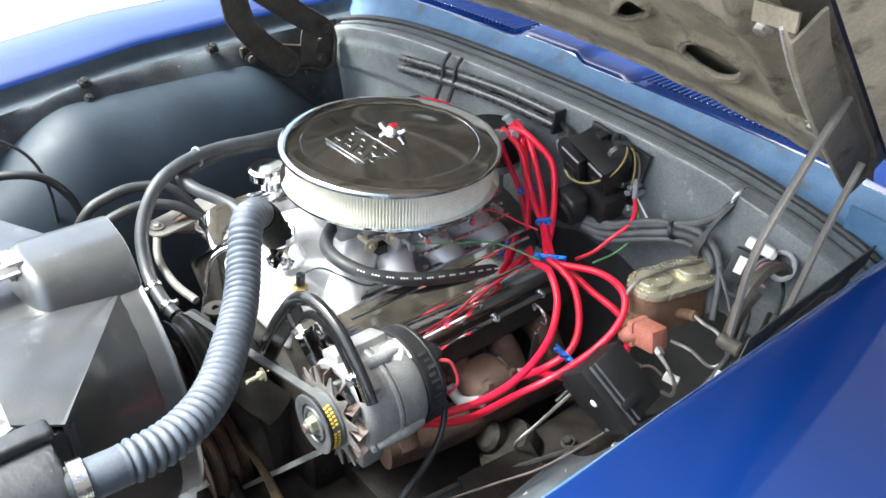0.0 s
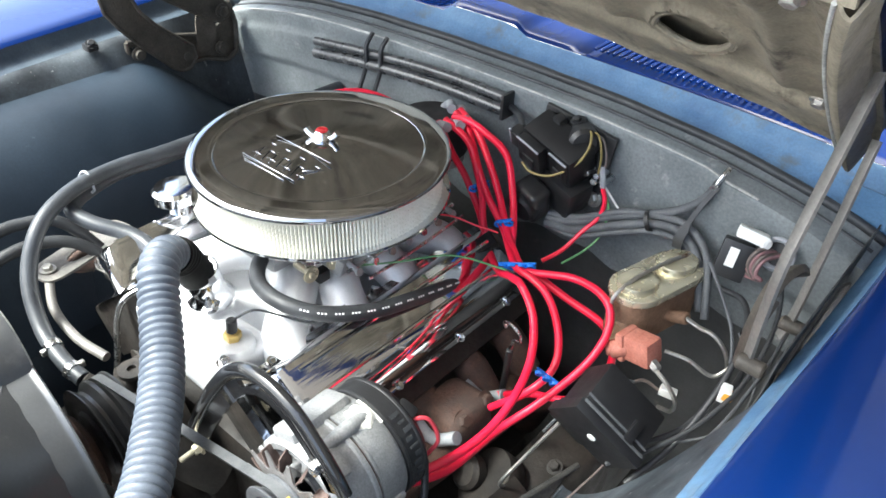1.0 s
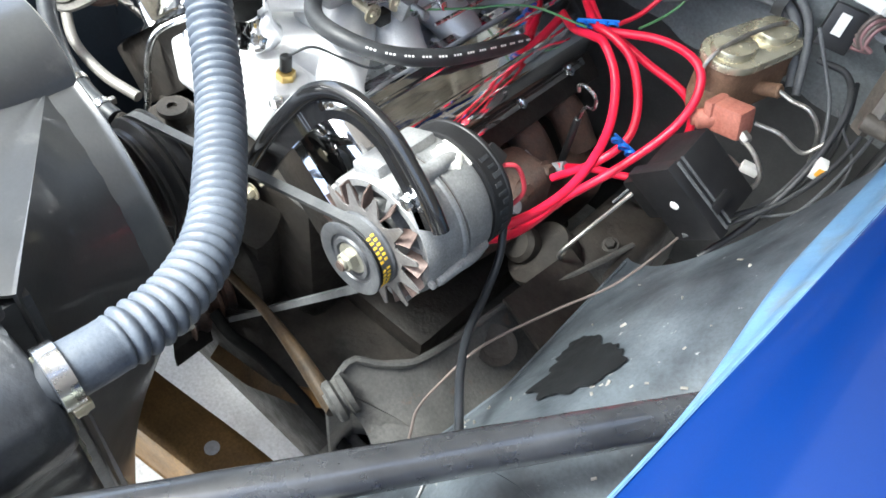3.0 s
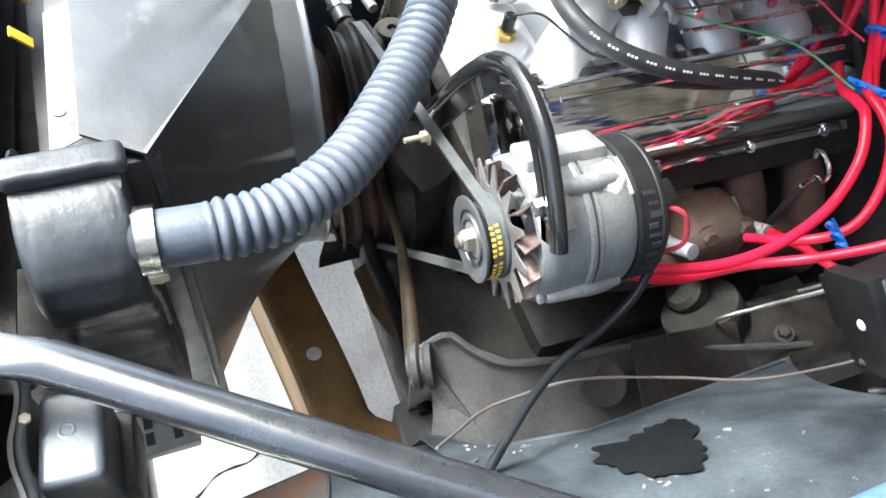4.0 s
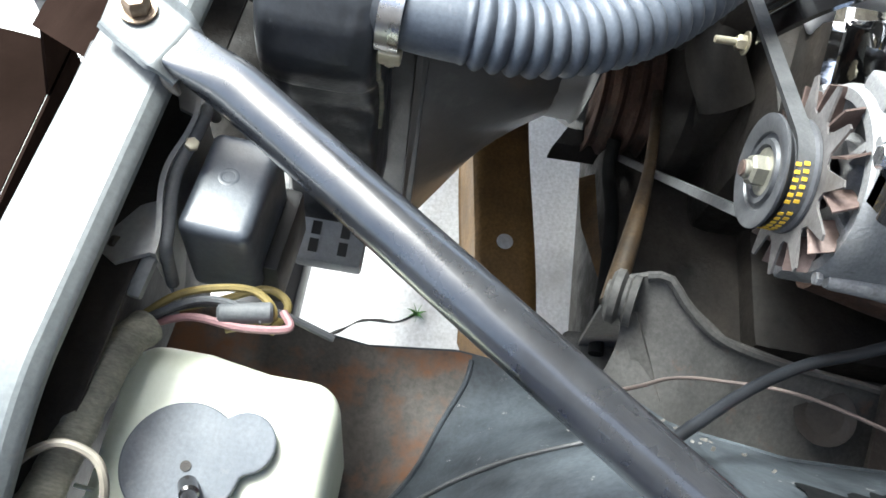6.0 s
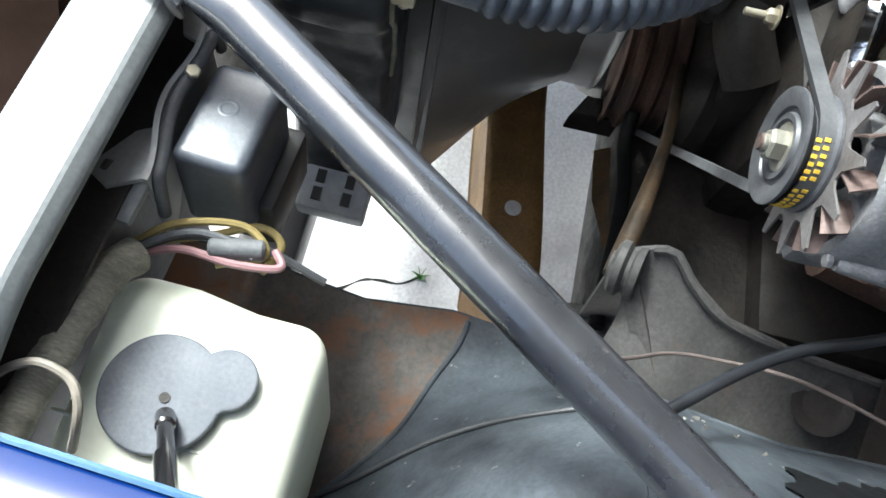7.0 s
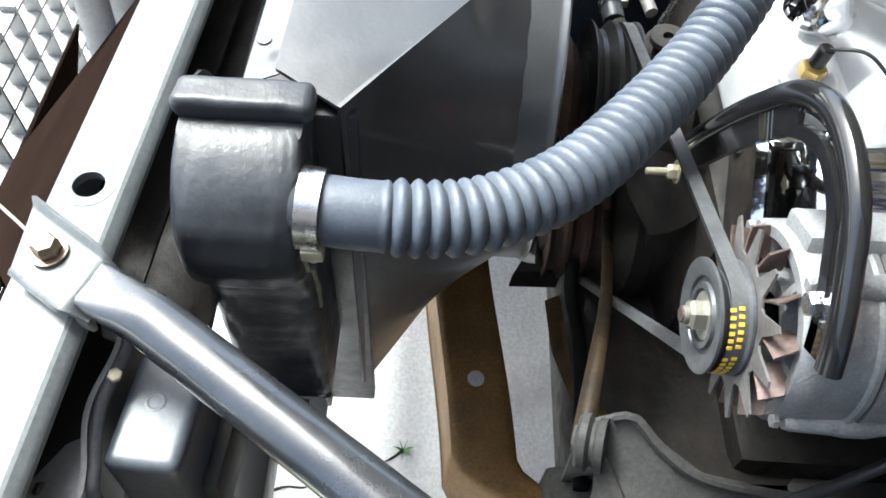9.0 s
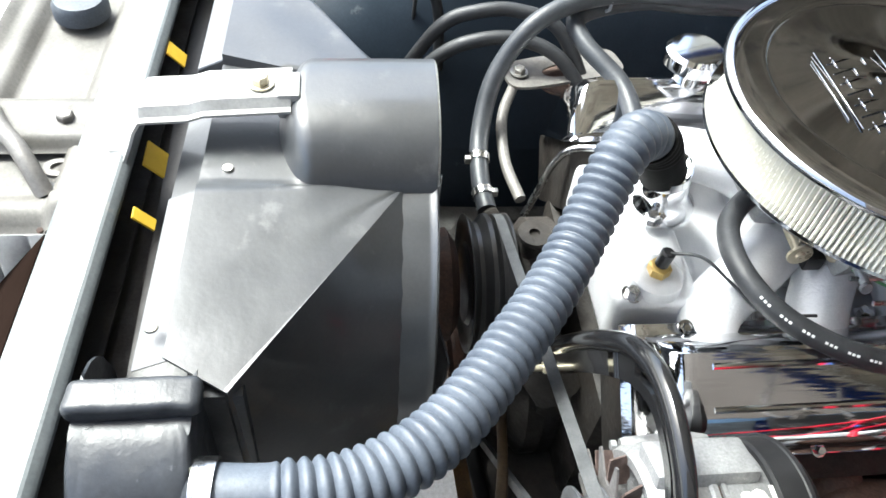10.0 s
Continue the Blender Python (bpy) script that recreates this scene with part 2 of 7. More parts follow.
M["concrete"] = surface("concrete", (0.60, 0.59, 0.57), (0.70, 0.69, 0.67), 0.85, 0.92, 0, 2.2, 160, 0.35, 0.4, 120,
                        stain=(0.25, 0.24, 0.22), stain_scale=1.3, stain_lo=0.6, stain_hi=0.8)
M["sealant"] = surface("white_sealant", (0.7, 0.68, 0.6), (0.8, 0.78, 0.7), 0.7, 0.8, 0, 60, 300, 0.2, 0.5, 200)
M["silver"] = surface("silver_paint", (0.26, 0.26, 0.257), (0.40, 0.40, 0.39), 0.4, 0.5, 0.2, 15, 300, 0.12, 0.1)
M["leaf"] = surface("weed_leaf", (0.06, 0.16, 0.03), (0.10, 0.22, 0.05), 0.5, 0.6, 0, 60, 300, 0.1, 0)
M["conduit"] = surface("glossy_conduit_black", (0.03, 0.031, 0.033), (0.07, 0.072, 0.075), 0.22, 0.35, 0, 20, 300, 0.15, 0.1, 200, spec=0.8)
# Pale edge colour; on the firewall ledge it carries a highlight.
M["pale_edge"] = surface("pale_edge_paint", (0.20, 0.20, 0.19), (0.45, 0.45, 0.43), 0.4, 0.6, 0.1, 30, 300, 0.3, 0.2, 120)
# Colour of the unseen wall added behind the car.
M["house"] = surface("dark_wall_paint", (0.05, 0.052, 0.048), (0.09, 0.092, 0.085), 0.8, 0.9, 0, 1.5, 30, 0.2, 0.3, 20)
M["solder"] = surface("greenish_solder", (0.10, 0.13, 0.11), (0.30, 0.27, 0.20), 0.5, 0.7, 0.2, 60, 300, 0.3, 0.5, 200)
M["tape"] = surface("grubby_cloth_tape", (0.10, 0.096, 0.078), (0.27, 0.26, 0.205), 0.6, 0.8, 0, 26, 300, 0.3, 0.5, 150, stretch=(3, 1, 1))
M["beige_wire"] = surface("beige_wire", (0.15, 0.135, 0.11), (0.22, 0.20, 0.165), 0.5, 0.6, 0, 30, 300, 0.1, 0)
M["red_lead"] = surface("red_lead_sleeve", (0.42, 0.03, 0.05), (0.55, 0.06, 0.08), 0.4, 0.5, 0, 30, 300, 0.1, 0)
M["pulley_grey"] = surface("dull_pulley_steel", (0.050, 0.052, 0.057), (0.10, 0.103, 0.11), 0.42, 0.55, 0.3, 40, 300, 0.15, 0.1, 200)
M["vane_brown"] = surface("rusty_fan_blade", (0.085, 0.058, 0.050), (0.19, 0.14, 0.125), 0.45, 0.6, 0.35, 60, 300, 0.2, 0.2, 200)
# Brown taken almost to black: the shade on these panels is in the colour.
M["shaded_brown"] = surface("shaded_brown_panel", (0.007, 0.0045, 0.0035), (0.017, 0.011, 0.009), 0.8, 0.9, 0, 5, 200, 0.1, 0.2, 120, spec=0.0)
M["horn_rust"] = surface("dull_ochre_rust", (0.016, 0.011, 0.006), (0.062, 0.037, 0.015), 0.55, 0.75, 0.1, 22, 260, 0.3, 0.4, 120)
# Colour of the unseen wall added beside the car.
M["wall_brown"] = surface("brown_wall_paint", (0.035, 0.029, 0.024), (0.058, 0.049, 0.042), 0.8, 0.9, 0, 1.5, 30, 0.2, 0.3, 20)
M["blue_grey"] = surface("dusty_blue_grey_paint", (0.020, 0.034, 0.055), (0.070, 0.090, 0.11), 0.4, 0.6, 0, 12, 300, 0.2, 0.2, 120)
M["heater_rubber"] = surface("black_heater_rubber", (0.024, 0.027, 0.032), (0.055, 0.060, 0.068), 0.38, 0.52, 0, 24, 400, 0.15, 0.15, 300)
M["elbow"] = surface("jet_black_rubber", (0.004, 0.004, 0.004), (0.009, 0.009, 0.009), 0.7, 0.8, 0, 24, 400, 0.1, 0.1, 300, spec=0.15)
M["tray_paint"] = surface("dusty_beige_grey_paint", (0.075, 0.070, 0.062), (0.135, 0.128, 0.115), 0.5, 0.65, 0, 14, 300, 0.2, 0.15, 160,
                          stain=(0.05, 0.04, 0.03), stain_scale=26, stain_lo=0.64, stain_hi=0.8)
M["alt_cast"] = surface("weathered_alternator_aluminium", (0.23, 0.232, 0.235), (0.37, 0.37, 0.37), 0.38, 0.55, 0.45, 20, 420, 0.2, 0.4, 500,
                        stain=(0.10, 0.085, 0.07), stain_scale=40, stain_lo=0.62, stain_hi=0.8)
M["bolt_brown"] = surface("dull_brown_bolt", (0.13, 0.092, 0.062), (0.24, 0.18, 0.125), 0.35, 0.5, 0.5, 60, 300, 0.2, 0.2, 200)
M["lid_zinc"] = surface("yellow_zinc_lid", (0.60, 0.55, 0.38), (0.80, 0.75, 0.58), 0.2, 0.3, 0.7, 24, 300, 0.1, 0.12, 60)
M["cable_black"] = surface("black_cable_sheath", (0.008, 0.009, 0.011), (0.018, 0.020, 0.024), 0.34, 0.45, 0, 24, 400, 0.1, 0.1, 300)
M["nut_zinc"] = surface("dull_zinc_nut", (0.19, 0.185, 0.155), (0.29, 0.28, 0.235), 0.3, 0.42, 0.5, 60, 300, 0.15, 0.1, 200)
M["wing_red"] = surface("red_enamel", (0.45, 0.02, 0.03), (0.5, 0.03, 0.04), 0.25, 0.3, 0, 30, 300, 0.05, 0)


# ---- building helpers ----
def join(bm, other):
    me = bpy.data.meshes.new("tmp")
    other.to_mesh(me)
    other.free()
    bm.from_mesh(me)
    bpy.data.meshes.remove(me)
    return bm


def thing(name, at, label, category, group="", kind=""):
    ob = new(name)
    ob.location = at
    ob.empty_display_size = 0.02
    return tagged(ob, label, category, group, kind)


def mesh_of(name, bm, material, smooth=40):
    bmesh.ops.recalc_face_normals(bm, faces=bm.faces)
    me = bpy.data.meshes.new(name)
    bm.to_mesh(me)
    bm.free()
    me.materials.append(M[material])
    if smooth:
        me.shade_smooth()
        me.set_sharp_from_angle(angle=radians(smooth))
    return me


def part(name, bm, material, parent, label="", smooth=40):
    ob = new(name, mesh_of(name, bm, material, smooth))
    if parent is not None:
        ob.parent = parent
        if parent.type == "EMPTY":
            ob.matrix_parent_inverse = Matrix.Translation(-parent.location)
    if label:
        ob["label"] = label
    return ob


def solo(name, bm, material, label, category, group="", kind="", smooth=40):
    return tagged(part(name, bm, material, None, "", smooth), label, category, group, kind)


def along(a, b):
    """A matrix that takes z onto the way from a to b, with its origin at a."""
    a, b = Vector(a), Vector(b)
    return Matrix.Translation(a) @ (b - a).to_track_quat("Z", "Y").to_matrix().to_4x4()


def box(size, at=(0, 0, 0), bevel=0.002, m=None, seg=2):
    bm = bmesh.new()
    bmesh.ops.create_cube(bm, size=1)
    bmesh.ops.scale(bm, vec=size, verts=bm.verts)
    if bevel:
        bmesh.ops.bevel(bm, geom=bm.edges[:], offset=bevel, segments=seg, profile=0.6, affect="EDGES")
    bmesh.ops.transform(bm, matrix=Matrix.Translation(at) @ (m or Matrix()), verts=bm.verts)
    return bm


def span(lo, hi, bevel=0.002, seg=2):
    lo, hi = Vector(lo), Vector(hi)
    return box(hi - lo, (lo + hi) / 2, bevel, seg=seg)


def rbox(lo, hi, r, n=14):
    """A box whose edges and corners are rounded with radius r."""
    lo, hi = Vector(lo), Vector(hi)
    bm = bmesh.new()
    bmesh.ops.create_cube(bm, size=2)
    bmesh.ops.subdivide_edges(bm, edges=bm.edges[:], cuts=n, use_grid_fill=True)
    half, mid = (hi - lo) / 2, (hi + lo) / 2
    for v in bm.verts:
        # crowd the grid towards the edges
        q = Vector([math.copysign(abs(c) ** 0.45, c) * h for c, h in zip(v.co, half)])
        inner = Vector([max(-h + r, min(h - r, c)) for c, h in zip(q, half)])
        d = q - inner
        v.co = mid + inner + (d.normalized() * r if d.length > 1e-9 else d)
    return bm


def lathe(profile, m=None, seg=48, closed=False):
    """A turned shape: profile of (radius, height) along z, then m."""
    bm = bmesh.new()
    rings = []
    for r, h in profile:
        if r < 1e-6:
            rings.append([bm.verts.new((0, 0, h))])
        else:
            rings.append([bm.verts.new((r * math.cos(2 * math.pi * k / seg), r * math.sin(2 * math.pi * k / seg), h)) for k in range(seg)])
    pairs = list(zip(rings, rings[1:])) + ([(rings[-1], rings[0])] if closed else [])
    for a, b in pairs:
        for k in range(seg):
            j = (k + 1) % seg
            if len(a) == 1 and len(b) == 1:
                continue
            if len(a) == 1:
                bm.faces.new((a[0], b[k], b[j]))
            elif len(b) == 1:
                bm.faces.new((a[k], a[j], b[0]))
            else:
                bm.faces.new((a[k], a[j], b[j], b[k]))
    if m is not None:
        bmesh.ops.transform(bm, matrix=m, verts=bm.verts)
    return bm


def rod(a, b, r, seg=20, bevel=None):
    L = (Vector(b) - Vector(a)).length
    e = min(r * 0.25, L * 0.25) if bevel is None else bevel
    return lathe([(0, 0), (r - e, 0), (r, e), (r, L - e), (r - e, L), (0, L)], along(a, b), seg)


def spline(points, n=10):
    """A smooth curve through the points."""
    ps = [Vector(p) for p in points]
    ps = [2 * ps[0] - ps[1]] + ps + [2 * ps[-1] - ps[-2]]
    out = []
    for i in range(1, len(ps) - 2):
        p0, p1, p2, p3 = ps[i - 1:i + 3]
        for k in range(n):
            t = k / n
            out.append(0.5 * (2 * p1 + (p2 - p0) * t + (2 * p0 - 5 * p1 + 4 * p2 - p3) * t * t + (3 * p1 - p0 - 3 * p2 + p3) * t ** 3))
    return out + [ps[-2]]


def resample(curve, step):
    d = [0.0]
    for a, b in zip(curve, curve[1:]):
        d.append(d[-1] + (b - a).length)
    n = max(2, int(d[-1] / step))
    out, j = [], 0
    for k in range(n + 1):
        s = d[-1] * k / n
        while j < len(d) - 2 and d[j + 1] < s:
            j += 1
        f = (s - d[j]) / max(1e-9, d[j + 1] - d[j])
        out.append(curve[j].lerp(curve[j + 1], min(1, f)))
    return out


def sweep(curve, radius, seg=12, caps=True, shape=None):
    """A tube along the curve; radius may be a function of the length run so far. shape: a flat outline in place of the circle."""
    bm = bmesh.new()
    n = len(curve)
    tang = [(curve[min(i + 1, n - 1)] - curve[max(i - 1, 0)]).normalized() for i in range(n)]
    side = tang[0].orthogonal().normalized()
    if abs(tang[0].z) < 0.95:
        side = tang[0].cross(Vector((0, 0, 1))).normalized()
    rings, run = [], 0.0
    for i in range(n):
        if i:
            run += (curve[i] - curve[i - 1]).length
            side = (side - tang[i] * side.dot(tang[i])).normalized()
        up = side.cross(tang[i])
        r = radius(run) if callable(radius) else radius
        ring = shape or [(math.cos(2 * math.pi * k / seg), math.sin(2 * math.pi * k / seg)) for k in range(seg)]
        rings.append([bm.verts.new(curve[i] + side * (r * u) + up * (r * v)) for u, v in ring])
    for a, b in zip(rings, rings[1:]):
        for k in range(len(a)):
            j = (k + 1) % len(a)
            bm.faces.new((a[k], a[j], b[j], b[k]))
    if caps:
        bm.faces.new(rings[0])
        bm.faces.new(list(reversed(rings[-1])))
    return bm


def tube(points, r, seg=12, n=8):
    return sweep(spline(points, n), r, seg)


def prism(outline, depth, m=None, bevel=0.0):
    """A flat outline in x and y, counter-clockwise, raised by depth along z, with a rounded top edge."""
    bm = bmesh.new()
    n = len(outline)
    norm = []
    for k in range(n):
        (ax, ay_), (bx, by) = outline[k - 1], outline[(k + 1) % n]
        dx, dy = bx - ax, by - ay_
        ll = math.hypot(dx, dy) or 1
        norm.append((dy / ll, -dx / ll))
    levels = [(0, 0)] + ([(depth - bevel, 0), (depth - bevel * 0.3, bevel * 0.3), (depth, bevel)] if bevel else [(depth, 0)])
    rings = [[bm.verts.new((x - nx * ins, y - ny * ins, h)) for (x, y), (nx, ny) in zip(outline, norm)] for h, ins in levels]
    bm.faces.new(list(reversed(rings[0])))
    bm.faces.new(rings[-1])
    for a, b in zip(rings, rings[1:]):
        for k in range(n):
            bm.faces.new((a[k], a[(k + 1) % n], b[(k + 1) % n], b[k]))
    if m is not None:
        bmesh.ops.transform(bm, matrix=m, verts=bm.verts)
    return bm


def sheet(f, nu, nv, thick=0.0015):
    """A panel: f(u, v) for u and v from 0 to 1, with thickness."""
    g = [[Vector(f(i / nu, j / nv)) for j in range(nv + 1)] for i in range(nu + 1)]
    bm = bmesh.new()

    def normal(i, j):
        a = g[min(i + 1, nu)][j] - g[max(i - 1, 0)][j]
        b = g[i][min(j + 1, nv)] - g[i][max(j - 1, 0)]
        return a.cross(b).normalized()
    top = [[bm.verts.new(g[i][j]) for j in range(nv + 1)] for i in range(nu + 1)]
    bot = [[bm.verts.new(g[i][j] - normal(i, j) * thick) for j in range(nv + 1)] for i in range(nu + 1)]
    for i in range(nu):
        for j in range(nv):
            bm.faces.new((top[i][j], top[i + 1][j], top[i + 1][j + 1], top[i][j + 1]))
            bm.faces.new((bot[i][j], bot[i][j + 1], bot[i + 1][j + 1], bot[i + 1][j]))
    for i in range(nu):
        for j in (0, nv):
            bm.faces.new((top[i][j], bot[i][j], bot[i + 1][j], top[i + 1][j]))
    for j in range(nv):
        for i in (0, nu):
            bm.faces.new((top[i][j], top[i][j + 1], bot[i][j + 1], bot[i][j]))
    return bm


def smooth(a, b, x):
    t = max(0.0, min(1.0, (x - a) / (b - a)))
    return t * t * (3 - 2 * t)


def lerp(table, x):
    """Value at x in a table of (x, value) pairs."""
    if x <= table[0][0]:
        return table[0][1]
    for (a, va), (b, vb) in zip(table, table[1:]):
        if x <= b:
            return va + (vb - va) * (x - a) / (b - a)
    return table[-1][1]


def poly_at(pts, s):
    """The place at share s of a chain of points."""
    pts = [Vector(p) for p in pts]
    d = [0.0]
    for a, b in zip(pts, pts[1:]):
        d.append(d[-1] + (b - a).length)
    s *= d[-1]
    for k in range(len(pts) - 1):
        if s <= d[k + 1] + 1e-9:
            return pts[k].lerp(pts[k + 1], (s - d[k]) / max(1e-9, d[k + 1] - d[k]))
    return pts[-1]


def hexbolt(at, to, r=0.007, h=0.006, washer=True):
    """A hex bolt head with its washer, standing on at and pointing to to."""
    m = along(at, to)
    bm = lathe([(0, 0), (r, 0), (r, h * 0.8), (r * 0.8, h), (0, h)], m @ Matrix.Translation((0, 0, 0.0015)), 6)
    if washer:
        join(bm, lathe([(0, 0), (r * 1.5, 0), (r * 1.5, 0.0015), (0, 0.0015)], m, 20))
    return bm


# ---- ground ----
GROUND = 0.03
bm = bmesh.new()
bmesh.ops.create_grid(bm, x_segments=8, y_segments=8, size=40)
bmesh.ops.translate(bm, vec=(0, 0, GROUND), verts=bm.verts)
solo("ground", bm, "concrete", "pale concrete driveway under the car", "ground", kind="structure", smooth=0)


# Unseen wall, added so the fenders reflect something dark instead of sky.
solo("unseen_wall", span((-9, 4.6, 0), (9, 4.9, 12.0), 0.02), "house", "plain dark unseen wall added behind the car to darken reflections", "house wall", kind="structure")


# Unseen wall, added to hold back sky light and reflections from this side.
solo("unseen_wall", span((2.7, -2.2, 0), (3.0, 4.6, 5.0), 0.02), "wall_brown", "plain brown unseen wall added beside the car to cut side light", "house wall", kind="structure")


# ---- cowl, firewall ----
def crown(x):
    return -0.06 * (x - 0.05) ** 2 - 0.25 * x ** 4


def firewall_at(u, v):
    x = -0.66 + 1.32 * u
    y, z = lerp([(0, 0.345), (0.3, 0.325), (0.62, 0.316), (0.85, 0.312), (0.87, 0.316), (0.94, 0.340), (1, 0.354)], v), lerp(
        [(0, 0.32), (0.3, 0.5), (0.62, 0.80), (0.85, 0.979), (0.87, 0.984), (0.94, 0.990), (1, 0.996)], v)
    z += crown(x) * smooth(0.5, 0.85, v)
    # pressed steps and a raised rib
    y -= 0.006 * smooth(0.70, 0.72, v) * (1 - smooth(0.80, 0.82, v)) * smooth(-0.62, -0.58, x) * (1 - smooth(-0.05, 0.0, x))
    # shallow box pressing behind the brake cylinder
    y -= 0.012 * smooth(0.43, 0.45, x) * smooth(0.66, 0.72, v) * (1 - smooth(0.85, 0.88, v))
    return x, y, z


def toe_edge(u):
    """Share of the firewall's height at which the darker toe board ends."""
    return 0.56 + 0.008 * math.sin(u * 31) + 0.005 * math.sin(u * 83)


# Lower firewall as its own sheet, with shade in its black.
solo("toe_board", sheet(lambda u, v: firewall_at(u, v * toe_edge(u)), 60, 30, 0.002), "undercoat_shade", "black toe board below the firewall, undercoat and shade in one colour", "toe board", kind="structure")
solo("firewall", sheet(lambda u, v: firewall_at(u, toe_edge(u) + v * (1 - toe_edge(u))), 80, 60, 0.002), "firewall", "scuffed dusty grey-black painted steel firewall", "firewall", kind="structure")
# Bead along the ledge: the seam's highlight painted as a lighter line.
seam = [Vector(firewall_at((x + 0.66) / 1.32, 0.858)) + Vector((0, -0.001, 0.0005)) for x in [-0.56 + 0.02 * k for k in range(54)]]
solo("firewall_trim", sweep(seam, lambda s: 0.0012 + 0.0012 * max(0.0, noise.noise((s * 14, 2, 5)) + 0.35), 8), "pale_edge", "pale bead on the firewall ledge, worn paint and a painted highlight", "trim", kind="structure")
solo("trim", tube([(x, 0.332, 0.9885 + crown(x)) for x in [-0.64 + 0.08 * k for k in range(17)]], 0.0028, 8, 4), "rubber", "thin black sealing bead on the firewall ledge", "trim", kind="structure")


def cowl_z(x):
    return -0.013 - 0.022 * x * x - 0.06 * x ** 4 + 0.013 * smooth(-0.13, -0.11, x) * (1 - smooth(0.015, 0.04, x))


cowl = thing("cowl", (0, 0.45, 0.97), "blue cowl panel with louvre slots below the windscreen", "cowl", kind="structure")
CHAN = [(0.356, 1.007), (0.364, 1.004), (0.369, 0.996), (0.384, 0.998), (0.402, 1.008), (0.414, 1.027)]
part("channel", sheet(lambda u, v: ((x := -0.68 + 1.36 * u), poly_at([(0, a, b) for a, b in CHAN], v).y, poly_at([(0, a, b) for a, b in CHAN], v).z + cowl_z(x) * v + (crown(x) - 0.010) * (1 - v)), 60, 16), "blue_faded", cowl,
     "faded light blue gutter with scuffs")


def cowl_at(u, v):
    x = -0.70 + 1.40 * u
    y, z = lerp([(0, 0.416), (0.08, 0.424), (1, 0.78)], v), lerp([(0, 1.027), (0.08, 1.034), (1, 1.052)], v)
    # pressed tray for the slots
    inside = smooth(0.135, 0.15, abs(x)) * (1 - smooth(0.525, 0.54, abs(x))) * smooth(0.04, 0.07, v) * (1 - smooth(0.27, 0.30, v))
    return x, y, z - 0.013 * inside + cowl_z(x)


part("panel", sheet(cowl_at, 160, 40), "blue", cowl)
slat = None
for side in (-1, 1):
    for k in range(34):
        x = side * (0.160 + 0.0108 * k)
        if slat is None:
            b = box((0.0052, 0.080, 0.005), bevel=0.001, seg=1)
            slat = mesh_of("slat", b, "blue", 40)
        ob = new("slat", slat)
        ob.parent = cowl
        ob.matrix_basis = Matrix.Translation(Vector((x, 0.479, 1.0335 + cowl_z(x))) - cowl.location) @ pose(0, 0, 0, 2, 25, 0)
strip = [(-0.66 + 0.055 * k, 0.351 + 0.0008 * (k % 3), 0.9995 + crown(-0.66 + 0.055 * k)) for k in range(25)]
solo("corner_panel", sheet(lambda u, v: (0.585 + 0.10 * u, 0.350 + 0.012 * math.sin(u * 3), 0.80 + 0.195 * v - 0.02 * u * v), 8, 12, 0.003), "blue_faded", "scuffed pale blue corner panel beside the firewall", "panel", kind="structure")
solo("weatherstrip", tube(strip, 0.0065, 10, 4), "rubber", "black rubber hood weatherstrip along the cowl", "weatherstrip")


# ---- hood, standing open ----
HY, HZ, HA = 0.366, 1.1035, radians(38)
hood = thing("hood", (0, HY, HZ), "open blue hood with a dusty brown pressed underside", "hood")


def hood_place(x, s, d):
    """x across, s up the panel from its rear edge, d below the skin."""
    return x, HY - s * math.cos(HA) - d * math.sin(HA), HZ + s * math.sin(HA) - d * math.cos(HA) - 0.15 * x * x


HOLES = ((0.395, 0.163, 0.058, 0.052, 0.5), (0.30, 0.235, 0.030, 0.022, 0.4))


def hole_value(hole, x, s):
    """Below 1 inside a lens-shaped opening (centre, half sizes, skew)."""
    cx, cs, rx, rs, k = hole
    ex = (abs(x) - cx) / rx
    es = (s - cs - k * (abs(x) - cx)) / rs
    return ex * ex + es * es + 0.6 * ex * ex * abs(es)


def hood_depth(x, s):
    a = abs(x)
    d = 0.024
    # rear lip and shallow border, then flat inner fields with crossing ribs
    d -= 0.055 * smooth(0.585, 0.60, a)
    d -= 0.012 * smooth(0.085, 0.105, s) * (1 - smooth(1.20, 1.23, s)) * (1 - smooth(0.55, 0.57, a))
    d += 0.004 * math.exp(-((s - 0.012) / 0.006) ** 2)
    d += 0.016 * math.exp(-((a - 0.275 + 0.16 * (s - 0.2)) / 0.022) ** 2) * smooth(0.10, 0.14, s)
    d += 0.014 * math.exp(-((a - 0.505 - 0.05 * (s - 0.2)) / 0.018) ** 2) * smooth(0.10, 0.14, s)
    d += 0.014 * math.exp(-((s - 0.33 - 0.1 * a) / 0.028) ** 2) * (1 - smooth(0.5, 0.53, a))
    # rolled rims of the lens-shaped lightening holes
    for hole in HOLES:
        d += 0.009 * math.exp(-((hole_value(hole, x, s) - 1.25) / 0.3) ** 2)
    # small dents and pressings
    d += 0.0025 * noise.noise((x * 16, s * 16, 4)) + 0.0012 * noise.noise((x * 45, s * 45, 9))
    return d


part("skin", sheet(lambda u, v: hood_place(-0.68 + 1.36 * u, -0.012 + 1.32 * v, -0.012 - 0.02 * math.cos((u - 0.5) * 3)), 24, 30), "blue", hood)
inner = sheet(lambda u, v: (-0.655 + 1.31 * u, 1.27 * v, hood_depth(-0.655 + 1.31 * u, 1.27 * v)), 240, 210, 0.001)
